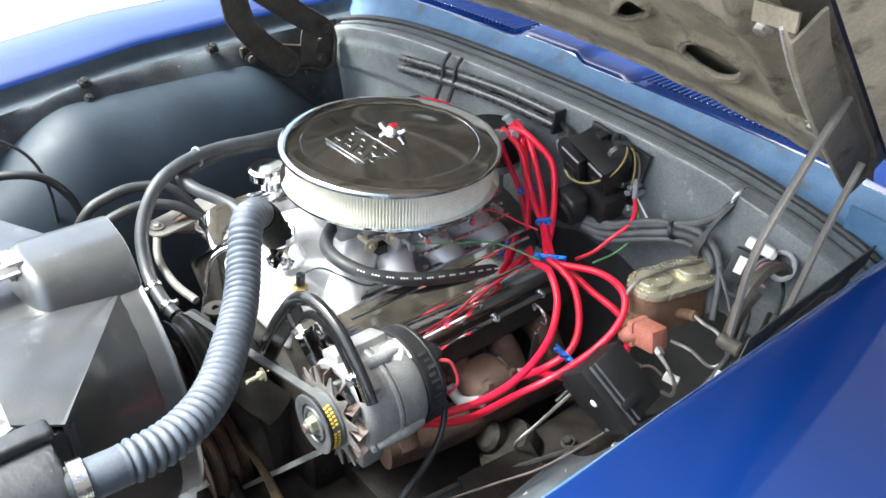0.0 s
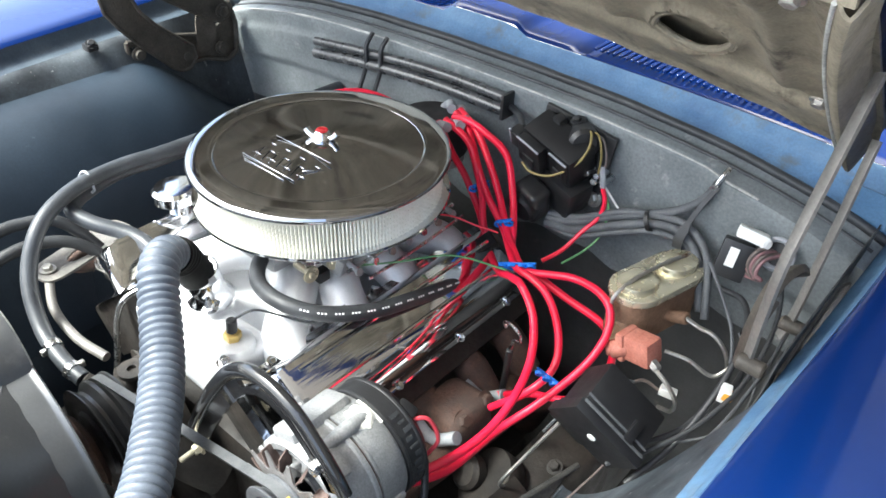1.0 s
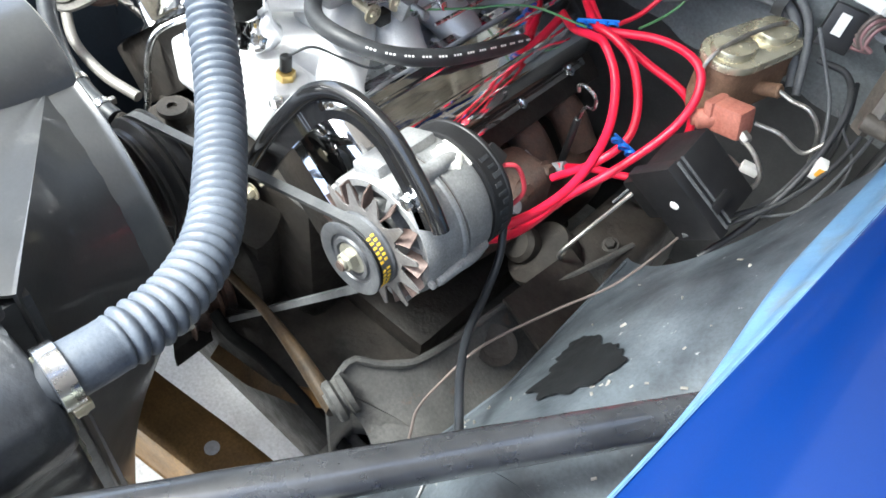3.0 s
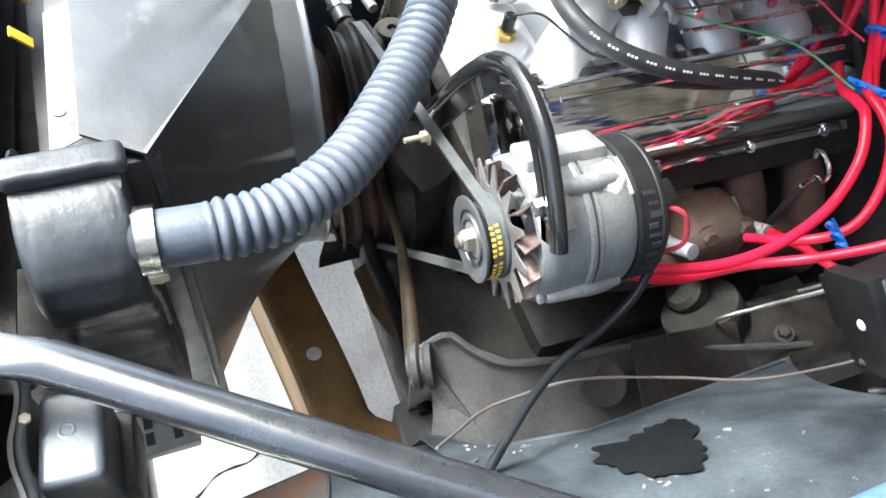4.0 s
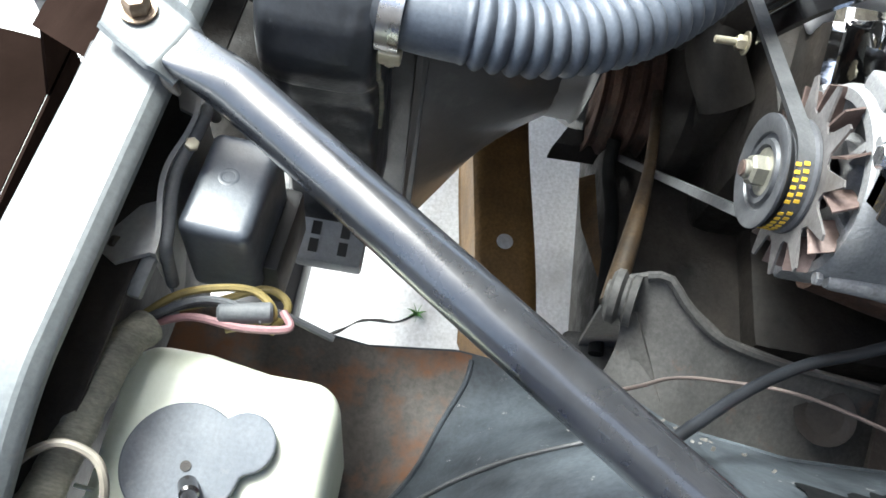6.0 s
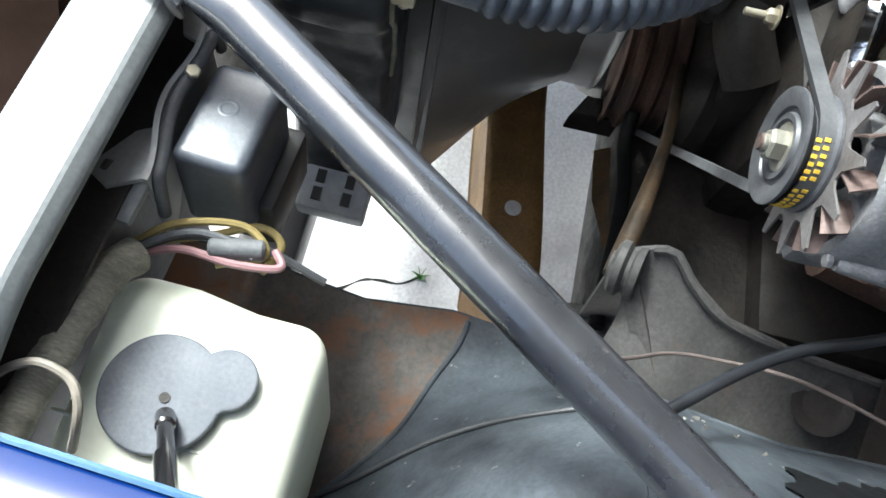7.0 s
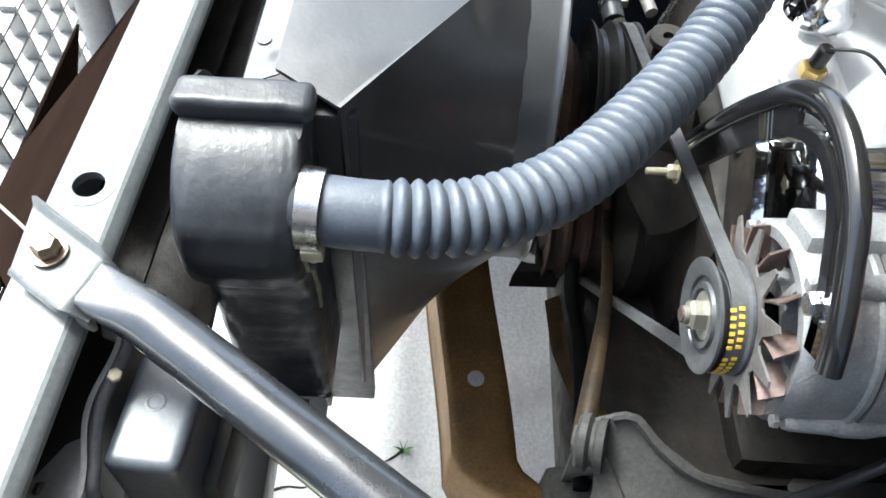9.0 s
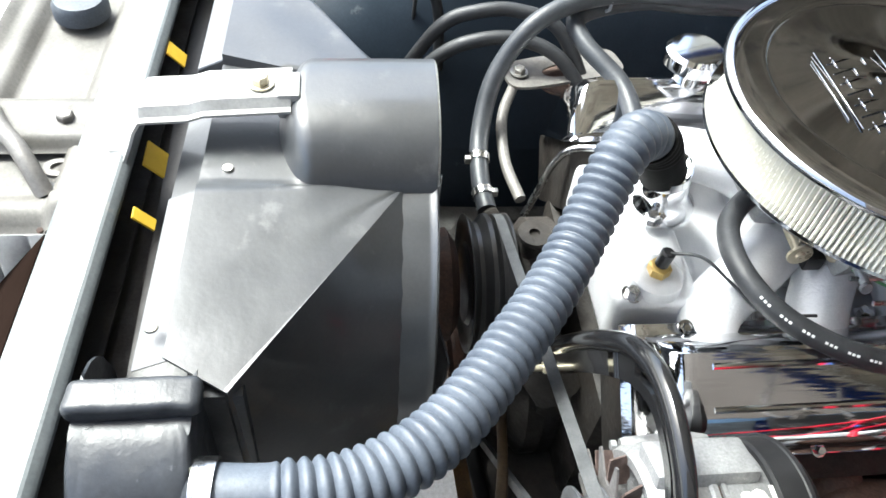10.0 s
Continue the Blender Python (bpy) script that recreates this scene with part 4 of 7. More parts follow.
for x0, s in ((0.246, 1), (-0.385, -1)):
    def tank(u, v):
        """Upright tank whose upper part bulges out like a barrel lying on its side."""
        a = radians(-97 + 194 * u)
        z = 0.60 + 0.302 * min(1.0, v / 0.96)
        reach = lerp(REACH, v)
        close = 1.0 - smooth(0.965, 1.0, v)
        bulge = math.copysign(abs(math.cos(a)) ** 0.16, math.cos(a))
        across = math.copysign(abs(math.sin(a)) ** 0.42, math.sin(a))
        dent = 0.0016 * noise.noise((z * 40, u * 7, 2 + s)) + 0.0007 * noise.noise((z * 110, u * 22, 5))
        return x0 + s * (reach * bulge + dent), -0.655 + 0.0385 * across * (0.94 + 0.06 * smooth(0.0, 0.06, reach)) * close, z
    part("side_tank", sheet(tank, 48, 72, 0.002), "tank", rad)
    lip_ = rbox((x0 - 0.012, -0.697, 0.899), (x0 + 0.014, -0.612, 0.915), 0.006, 12)
    for v in lip_.verts:
        v.co += Vector((0.0015 * noise.noise(v.co * 60), 0.0015 * noise.noise(v.co * 50 + Vector((3, 1, 7))), 0.0015 * noise.noise(v.co * 45)))
    part("tank_cap", lip_, "tank", rad, "dented black tank end cap")
    seam_ = [Vector((x0 + s * (lerp(REACH, v) * 0.82 - 0.002), -0.6165, 0.60 + 0.302 * v / 0.96)) for v in [0.45 + 0.025 * k for k in range(20)]]
    part("solder_seam", sweep(seam_, lambda q: 0.0022 + 0.0018 * max(0.0, noise.noise((q * 60, 4, s))), 8), "solder", rad, "rough greenish solder seam")
    part("tank_flange", rbox((x0 - 0.012, -0.694, 0.60), (x0 + 0.012, -0.616, 0.900), 0.005, 10), "tank", rad)
part("end_plate", span((0.222, -0.645, 0.44), (0.238, -0.588, 0.888), 0.003), "tank", rad)
# Engine-block black here puts the gap's shade into the colour.
part("top_channel", span((-0.39, -0.722, 0.795), (0.245, -0.630, 0.822), 0.003), "block", rad, "near-black top channel, the gap's shade in its colour")
fin = mesh_of("fin", span((-0.315, -0.0225, -0.00125), (0.315, 0.0225, 0.00125), 0), "black_metal", 0)
for k in range(55):
    ob = new("fin", fin)
    ob.parent = rad
    ob.matrix_basis = Matrix.Translation(Vector((-0.07, -0.6625, 0.453 + 0.007 * k)) - rad.location)
part("bottom_channel", span((-0.39, -0.690, 0.43), (0.245, -0.635, 0.455), 0.003), "black_metal", rad)
NECK = Vector((0.300, -0.625, 0.874))
part("neck", rod(NECK - Vector((0.0, -0.004, 0)), NECK + Vector((0.003, 0.03, 0)), 0.019), "tank", rad)


# ---- fan shroud ----
shroud = thing("fan_shroud", (0, -0.55, 0.45), "black plastic fan shroud, dusty and faded on top", "fan shroud")
FX, FZ, FR = -0.020, 0.706, 0.195


def ring(a, y, r=FR):
    return Vector((FX + r * math.cos(a), y + skew(FX + r * math.cos(a)), FZ + r * math.sin(a)))


# stations round the mouth: x, y, z on the front edge and the angle met on the ring
STATIONS = [(0.241, -0.587, 0.8985, 71), (0.214, -0.632, 0.9035, 71), (0.056, -0.632, 0.909, 71), (0.053, -0.632, 0.904, 72), (-0.106, -0.632, 0.904, 108), (-0.109, -0.632, 0.914, 109), (-0.33, -0.632, 0.914, 109),
            (-0.33, -0.61, 0.49, 251), (-0.13, -0.61, 0.49, 251), (0.065, -0.61, 0.49, 289), (0.241, -0.587, 0.49, 289), (0.241, -0.587, 0.899, 431)]


def station(v):
    s = v * (len(STATIONS) - 1)
    k = min(int(s), len(STATIONS) - 2)
    f = s - k
    (x0, y0, z0, a0), (x1, y1, z1, a1) = STATIONS[k], STATIONS[k + 1]
    return x0 + (x1 - x0) * f, y0 + (y1 - y0) * f, z0 + (z1 - z0) * f, radians(a0 + (a1 - a0) * f)


def mouth(v, back=0.0):
    x, y, z, a = station(v)
    return Vector((x, y + skew(x) - back, z))


def funnel(u, v):
    x, y, z, a = station(v)
    p = mouth(v).lerp(ring(a, -0.463, FR), u)
    return p + Vector((0, 0, 0.0012 * noise.noise((x * 14, u * 3, z * 14))))


part("funnel", sheet(funnel, 20, 176, 0.003), "shroud", shroud, smooth=64)
part("ring", sheet(lambda u, v: ring(2 * math.pi * v, -0.466 + 0.030 * u, FR + 0.001 + 0.003 * (u > 0.9)), 8, 128, 0.003), "shroud", shroud)


def hump(u, v):
    """Raised bulge over the top of the ring, its front flaring down to the flat."""
    w = 2 * v - 1
    x = -0.030 + 0.079 * w
    top = 0.880 + 0.058 * max(0.0, 1 - abs(w) ** 3.2) ** 0.7
    y = -0.556 - 0.020 * (1 - abs(w) ** 2) + (0.120 + 0.020 * (1 - abs(w) ** 2)) * u
    return x, y + skew(x), 0.884 + (top - 0.884) * smooth(-0.02, 0.16, u) ** 0.8


part("top_hump", sheet(hump, 30, 60, 0.003), "shroud", shroud, smooth=50)
part("hump_edge", sweep([Vector(hump(1.0, 0.02 + 0.96 * k / 40)) for k in range(41)], 0.0022, 8), "pale_edge", shroud, "pale edge of the hump")
part("front_flange", sheet(lambda u, v: mouth(v * 6 / 11 + 1 / 11 * (1 - v), 0.026 * u - 0.002) - Vector((0, 0, 0.006 + 0.012 * u)), 3, 120, 0.001), "shroud", shroud, smooth=22)
for x, y in ((0.033, -0.612), (0.190, -0.652), (-0.118, -0.600)):
    part("rivet", lathe([(0, 0), (0.005, 0), (0.0045, 0.002), (0, 0.003)], Matrix.Translation((x, y, 0.9035 if x < 0.2 else 0.9005)), 14), "steel", shroud)
brk = thing("shroud_bracket", (-0.03, -0.62, 0.93), "bare folded steel radiator hold-down bracket", "bracket")


def strap(u, v):
    y = -0.715 + 0.155 * v
    fold = 0.007 * (1 - smooth(0.1, 0.2, u)) + 0.007 * smooth(0.8, 0.9, u)
    return -0.062 + 0.060 * u + 0.012 * (1 - v), y, 0.938 - fold - 0.045 * smooth(0.22, 0.05, v) + 0.004 * smooth(0.45, 0.55, v)


part("strap", sheet(strap, 20, 24, 0.0025), "silver", brk)
part("bolt", hexbolt((-0.029, -0.585, 0.943), (-0.029, -0.585, 1.1), 0.0075, 0.007), "zinc", brk)
part("foot", span((-0.045, -0.572, 0.918), (-0.012, -0.552, 0.944), 0.003), "silver", brk)


# ---- engine ----
EX = -0.012
engine = thing("engine", (EX, 0, 0.35), "greasy V8 engine block with aluminium intake and rusty manifolds", "engine")
b = span((EX - 0.16, -0.26, 0.40), (EX + 0.16, 0.24, 0.66), 0.02)
join(b, span((EX - 0.10, -0.30, 0.38), (EX + 0.10, -0.25, 0.60), 0.02))
part("block", b, "block", engine)
for s in (1, -1):
    m = pose(EX + s * 0.165, -0.01, 0.69, 0, s * 40, 0)
    part("cylinder_head", box((0.15, 0.49, 0.09), (EX + s * 0.165, -0.01, 0.690), 0.008, pose(0, 0, 0, 0, s * 40, 0)), "block", engine)

# intake manifold: end pads, plenum and eight runners
im = span((EX - 0.085, -0.262, 0.715), (EX + 0.110, -0.175, 0.785), 0.012, 3)
join(im, span((EX - 0.125, -0.225, 0.69), (EX + 0.125, 0.20, 0.745), 0.012, 3))
join(im, span((EX - 0.072, -0.085, 0.74), (EX + 0.072, 0.095, 0.825), 0.016, 3))
runners = []
for s in (1, -1):
    for y in (-0.165, -0.055, 0.045, 0.15):
        yc = 0.35 * y
        runners.append(sweep(spline([(EX + s * 0.03, yc, 0.795), (EX + s * 0.075, yc * 0.5 + y * 0.5, 0.796), (EX + s * 0.115, y, 0.772), (EX + s * 0.15, y, 0.735)], 6), 0.030, 14))
join(im, lathe([(0.028, 0), (0.026, 0.012), (0.02, 0.016), (0, 0.016)], Matrix.Translation((0.071, -0.218, 0.782)), 24))
for x, y in ((-0.08, -0.24), (0.088, -0.245), (-0.11, -0.11), (0.105, -0.11), (0.105, 0.0), (0.105, 0.1)):
    runners.append(hexbolt((x, y, 0.762 if abs(y) < 0.2 else 0.785), (x, y, 1), 0.007, 0.007))
manifold = part("intake_manifold", im, "intake", engine, "bright cast aluminium intake manifold")
for k, r in enumerate(runners):
    part("runner" if k < 8 else "bolt", r, "intake" if k < 8 else "chrome_dull", manifold)


def valve_cover(s):
    """Tilted chrome cover: s is 1 for the driver's bank."""
    t, n = Vector((0.79 * s, 0, -0.61)), Vector((0.61 * s, 0, 0.79))
    c0 = Vector((EX + s * 0.178, 0, 0.824))
    y0, y1 = -0.255, 0.205
    prof = [(-0.010, -0.070), (-0.010, -0.064), (0.000, -0.060), (0.004, -0.012), (0.012, 0.0), (0.066, 0.0005), (0.080, -0.002), (0.091, -0.008), (0.099, -0.018), (0.105, -0.032), (0.109, -0.050), (0.114, -0.061), (0.120, -0.064), (0.120, -0.070)]
    bm = bmesh.new()
    rows = []
    stations = [(y0 - 0.008, 0.0, 0.0), (y0, 0.08, 0.0), (y0 + 0.003, 0.40, 0.0), (y0 + 0.008, 0.66, 0.0), (y0 + 0.016, 0.86, 0.0), (y0 + 0.026, 0.96, 0.0), (y0 + 0.038, 1.0, 0.0), (y1 - 0.038, 1.0, 0.0), (y1 - 0.016, 0.86, 0.0), (y1 - 0.003, 0.40, 0.0), (y1, 0.08, 0.0), (y1 + 0.008, 0.0, 0.0)]
    for y, h, _ in stations:
        rows.append([bm.verts.new(c0 + t * a + n * (-0.070 + (b + 0.070) * h) + Vector((0, y, 0))) for a, b in prof])
    for p, q in zip(rows, rows[1:]):
        for k in range(len(p) - 1):
            bm.faces.new((p[k], p[k + 1], q[k + 1], q[k]))
    bm.faces.new(rows[0])
    bm.faces.new(rows[-1])
    cover = thing("valve_cover", c0, "polished chrome valve cover reflecting the red wires", "valve cover", "valve covers")
    part("shell", bm, "chrome_wavy", cover, smooth=40)
    # pressed ribs along the top
    for a in (0.024, 0.062):
        part("rib", sweep(resample([c0 + t * a + n * 0.0005 + Vector((0, y0 + 0.05, 0)), c0 + t * a + n * 0.0005 + Vector((0, y1 - 0.05, 0))], 0.05), 0.003, 8), "chrome", cover)
    for y in (-0.20, -0.07, 0.06, 0.17):
        for a in (-0.006, 0.116):
            p = c0 + t * a + n * -0.0635 + Vector((0, y, 0))
            part("bolt", hexbolt(p, p + n, 0.005, 0.005), "chrome", cover)
    return cover


valve_cover(1)
valve_cover(-1)
for s in (1,):
    em = bmesh.new()
    join(em, tube([(0.255, -0.20, 0.60), (0.275, -0.10, 0.595), (0.285, 0.02, 0.59), (0.285, 0.12, 0.58), (0.27, 0.18, 0.55)], 0.032, 16))
    for y in (-0.17, -0.03, 0.07, 0.16):
        part("exhaust_port", tube([(0.19, y, 0.655), (0.235, y, 0.645), (0.275, y, 0.60)], 0.026, 14), "iron", engine)
    join(em, rbox((0.23, -0.055, 0.595), (0.315, 0.035, 0.672), 0.026, 10))
    for y in (-0.03, 0.02):
        part("bolt", hexbolt((0.30, y, 0.66), (0.5, y, 0.8), 0.010, 0.010), "iron", engine)
    part("exhaust_manifold", em, "iron", engine, "rusty cast iron exhaust manifold")
    for y in (-0.06, 0.045):
        part("spark_plug_boot", tube([(0.245, y, 0.64), (0.275, y, 0.63), (0.312, y + 0.006, 0.655)], 0.0095, 12), "grey_boot", engine)
for s in (-1,):
    part("exhaust_manifold", tube([(-0.28, -0.2, 0.6), (-0.30, 0, 0.6), (-0.29, 0.15, 0.56)], 0.035, 14), "iron", engine)
# timing cover and water pump
wp = lathe([(0, 0), (0.075, 0), (0.075, 0.03), (0.05, 0.05), (0.045, 0.09), (0, 0.09)], along((EX - 0.01, -0.285, 0.665), (EX - 0.01, -0.4, 0.665)), 32)
join(wp, tube([(EX - 0.01, -0.30, 0.665), (EX - 0.06, -0.31, 0.64), (EX - 0.10, -0.28, 0.60)], 0.03))
join(wp, tube([(EX - 0.01, -0.30, 0.665), (EX + 0.06, -0.31, 0.64), (EX + 0.10, -0.28, 0.60)], 0.03))
join(wp, rod((-0.017, -0.31, 0.72), (-0.017, -0.31, 0.752), 0.018))
join(wp, lathe([(0.006, 0), (0.018, 0), (0.018, 0.006), (0.006, 0.006)], Matrix.Translation((-0.017, -0.317, 0.751)), 24, True))
join(wp, rod((EX - 0.03, -0.32, 0.68), (-0.095, -0.352, 0.708), 0.011))
part("water_pump", wp, "block", engine)
part("stud", join(hexbolt((0.133, -0.322, 0.732), (0.133, -1, 0.732), 0.007, 0.008), rod((0.133, -0.33, 0.732), (0.133, -0.350, 0.731), 0.0035, 10)), "zinc", engine, "bright stud and nut")
part("timing_cover", lathe([(0, 0), (0.11, 0), (0.11, 0.02), (0.09, 0.035), (0, 0.035)], along((EX, -0.285, 0.49), (EX, -0.4, 0.49)), 32), "block", engine)
part("engine_mount", span((0.13, -0.20, 0.40), (0.30, 0.16, 0.47), 0.02), "block", engine)
part("engine_mount", span((-0.32, -0.20, 0.40), (-0.13, 0.16, 0.47), 0.02), "block", engine)
part("starter", rod((0.20, -0.02, 0.44), (0.20, 0.22, 0.44), 0.055), "block", engine)
part("oil_pan", span((EX - 0.13, -0.27, 0.24), (EX + 0.13, 0.25, 0.40), 0.02), "block", engine)


def pulley(name, at, y0, y1, r, grooves, mat, label):
    w = (y1 - y0) / grooves
    prof = [(0, 0), (r * 0.55, 0), (r * 0.6, 0.004), (r * 0.82, 0.004), (r * 0.9, 0)]
    for k in range(grooves):
        prof += [(r, k * w + 0.001), (r, k * w + 0.0025), (r - 0.009, k * w + w * 0.4), (r - 0.009, k * w + w * 0.6), (r, (k + 1) * w - 0.0025)]
    prof += [(r, y1 - y0), (0, y1 - y0)]
    return part(name, lathe(prof, along((at[0], y0, at[1]), (at[0], y1, at[1])), 48), mat, engine, label)


pulley("crank_pulley", (EX - 0.01, 0.462), -0.395, -0.325, 0.085, 3, "iron", "rusty three-groove crankshaft pulley")
pulley("pump_pulley", (EX - 0.01, 0.665), -0.385, -0.335, 0.080, 2, "black_metal", "black steel water pump pulley")
# fan: clutch hub and blades
part("fan_hub", lathe([(0, 0), (0.035, 0), (0.06, 0.012), (0.065, 0.045), (0.05, 0.055), (0, 0.055)], along((EX - 0.01, -0.45, 0.665), (EX - 0.01, -0.2, 0.665)), 32), "iron", engine)
for k in range(6):
    a = k * math.pi / 3 + 0.3
    part("fan_blade", sheet(lambda u, v: (EX - 0.01 + (0.05 + 0.13 * u) * math.cos(a + (v - 0.5) * 0.4), -0.435 + 0.02 * (v - 0.5), 0.665 + (0.05 + 0.13 * u) * math.sin(a + (v - 0.5) * 0.4)), 6, 4, 0.002), "black_metal", engine)


# ---- thermostat neck and upper radiator hose ----
stat = thing("thermostat_housing", (-0.03, -0.19, 0.78), "chrome thermostat housing with a black hose stub", "thermostat housing")
part("housing", lathe([(0.036, 0), (0.036, 0.010), (0.030, 0.018), (0.026, 0.03), (0.024, 0.05), (0.021, 0.055), (0, 0.055)], along((-0.030, -0.185, 0.782), (-0.026, -0.195, 0.9)), 32), "chrome", stat)
part("clamp", lathe([(0.0235, 0), (0.026, 0), (0.026, 0.012), (0.0235, 0.012)], along((-0.027, -0.192, 0.832), (-0.022, -0.205, 0.9)), 32, True), "chrome", stat)
for k in (0, 1):
    p = (-0.030 + (0.032, -0.032)[k], -0.185 + (-0.02, 0.015)[k], 0.795)
    part("bolt", hexbolt(p, (p[0], p[1], 1), 0.007, 0.009), "chrome_dull", stat)

HOSE = [(0.301, -0.616, 0.874), (0.304, -0.57, 0.873), (0.298, -0.52, 0.868), (0.277, -0.475, 0.864), (0.245, -0.437, 0.860), (0.195, -0.395, 0.857), (0.14, -0.352, 0.858), (0.09, -0.317, 0.868),
        (0.048, -0.290, 0.887), (0.018, -0.268, 0.905), (-0.004, -0.245, 0.905), (-0.017, -0.222, 0.885), (-0.022, -0.208, 0.858), (-0.025, -0.198, 0.838)]
hose = thing("radiator_hose", (0.2, -0.42, 0.86), "grey corrugated flexible upper radiator hose", "radiator hose")
curve = resample(spline(HOSE, 12), 0.0012)
total = 0.0012 * len(curve)


def bellows(s):
    body = smooth(0.048, 0.055, s) * (1 - smooth(total - 0.075, total - 0.065, s))
    wave = abs(math.sin(math.pi * s / 0.0108)) ** 0.8
    return 0.0218 + body * (-0.0022 + 0.0048 * wave)


part("hose_body", sweep(curve, bellows, 28), "hose", hose)
stub = [p for k, p in enumerate(curve) if 0.0012 * k > total - 0.066]
part("hose_end", sweep(stub, lambda q: 0.0242 + 0.0005 * math.sin(q * 900) * (1 - smooth(0.02, 0.03, q)), 28), "elbow", hose, "black rubber hose end")
part("clamp", lathe([(0.0225, 0), (0.0255, 0), (0.0255, 0.014), (0.0225, 0.014)], along(HOSE[0], HOSE[1]), 36, True), "chrome_dull", hose, "bright worm-drive hose clamp")
part("clamp_screw", join(box((0.012, 0.014, 0.010), (0.321, -0.608, 0.858), 0.002), rod((0.321, -0.608, 0.848), (0.321, -0.608, 0.868), 0.004, 8)), "zinc", hose)


# ---- alternator ----
AX, AZ = 0.326, 0.814
alt = thing("alternator", (AX, -0.29, 0.74), "cast aluminium alternator with finned pulley and black rear band", "alternator")


def ay(y):
    return along((AX, y, AZ), (AX, y + 1, AZ))


case = lathe([(0.018, 0.004), (0.030, 0), (0.034, 0), (0.035, 0.014), (0.053, 0.014), (0.055, -0.002), (0.062, -0.002), (0.0655, 0.004), (0.066, 0.012), (0.066, 0.040), (0.068, 0.042), (0.068, 0.0455), (0.0645, 0.046), (0.0645, 0.048), (0.068, 0.0485),
              (0.068, 0.0515), (0.0668, 0.0525), (0.0668, 0.080), (0.062, 0.087), (0, 0.087)], ay(-0.318), 64)
part("case", case, "alt_cast", alt)
part("seam_ring", lathe([(0.0640, 0.0462), (0.0660, 0.0462), (0.0660, 0.0478), (0.0640, 0.0478)], ay(-0.318), 56, True), "iron", alt, "rusty seam between the halves")
# Black ring deepens the vent recess: shade put in as colour.
part("vent_shade", lathe([(0.034, 0.0128), (0.0545, 0.0128), (0.0545, 0.0136), (0.034, 0.0136)], ay(-0.318), 40, True), "plastic", alt)
for k in range(4):
    a = radians(78 + 90 * k)
    p = Vector((AX + 0.0665 * math.cos(a), -0.318, AZ + 0.0665 * math.sin(a)))
    boss = lathe([(0, 0), (0.0050, 0), (0.0062, 0.004), (0.0074, 0.030), (0.0085, 0.038), (0.0085, 0.052), (0.0066, 0.062), (0.0050, 0.070), (0, 0.070)], along(p + Vector((0, 0.006, 0)), p + Vector((0, 1, 0))), 16)
    join(boss, hexbolt(p + Vector((0, 0.004, 0)), p + Vector((0, -1, 0)), 0.0048, 0.004, False))
    part("through_bolt", boss, "alt_cast", alt)
for k in range(6):
    a = radians(60 * k + 22)
    part("vent_rib", box((0.006, 0.014, 0.022), (AX + 0.0445 * math.cos(a), -0.312, AZ + 0.0445 * math.sin(a)), 0.001, pose(0, 0, 0, 0, 90 - math.degrees(a), 0)), "alt_cast", alt)
part("lug", box((0.03, 0.022, 0.022), (AX + 0.036, -0.307, AZ + 0.062), 0.004, pose(0, 0, 0, 0, 28, 0)), "alt_cast", alt)
part("lug", box((0.036, 0.074, 0.017), (AX - 0.026, -0.278, AZ + 0.061), 0.004, pose(0, 0, 0, 0, -22, 0)), "alt_cast", alt)
part("lug", box((0.03, 0.034, 0.045), (AX + 0.01, -0.288, AZ - 0.075), 0.006), "alt_cast", alt)
rear = part("rear_band", lathe([(0.060, 0), (0.0665, 0.001), (0.0672, 0.004), (0.0662, 0.005), (0.0662, 0.023), (0.0672, 0.024), (0.0672, 0.027), (0.060, 0.034), (0, 0.034)], ay(-0.233), 56), "plastic", alt, "black rear band with worn moulded marks")
for k in range(14):
    a, w = radians(62 - 8.2 * k), (0.0042, 0.0028, 0.0050)[k % 3]
    part("rib", box((w, 0.011 - 0.003 * (k % 2), 0.0010), (AX + 0.0665 * math.cos(a), -0.219 + 0.002 * (k % 3), AZ + 0.0665 * math.sin(a)), 0, pose(0, 0, 0, 0, 90 - math.degrees(a), 0)), "rubber", rear, smooth=0)
seal = bmesh.new()
sp = []
for j in range(15):
    for k in range(17):
        a = radians(80 - 2.3 * (j - 7)) 
        y = -0.248 + 0.0021 * (k - 8)
        d = math.hypot((j - 7) / 6.6, (k - 8) / 7.2) + 0.25 * noise.noise((j * 0.35, k * 0.35, 2))
        edge = max(0.0, 1 - d)
        pit = 0.004 * math.exp(-((j - 8) ** 2 + (k - 7) ** 2) / 3.0)
        r = 0.0650 + 0.0062 * min(1.0, edge * 2.2) + 0.0016 * noise.noise((j * 0.8, k * 0.8, 6)) * (edge > 0) - pit
        sp.append(seal.verts.new((AX + r * math.cos(a), y, AZ + r * math.sin(a))))
for j in range(14):
    for k in range(16):
        seal.faces.new((sp[j * 17 + k], sp[j * 17 + k + 1], sp[j * 17 + k + 18], sp[j * 17 + k + 17]))
part("sealant", seal, "sealant", alt, "smear of white sealant")
part("pulley", lathe([(0, 0.004), (0.014, 0.004), (0.0165, 0.0035), (0.018, 0.001), (0.0215, 0.001), (0.0225, 0.0035), (0.0255, 0.0035), (0.0265, 0.0015), (0.036, -0.001), (0.0385, 0), (0.0385, 0.002), (0.0300, 0.009), (0.0300, 0.013), (0.0385, 0.020), (0.0385, 0.022), (0, 0.022)], ay(-0.359), 56), "pulley_grey", alt, "dull grey steel belt pulley")
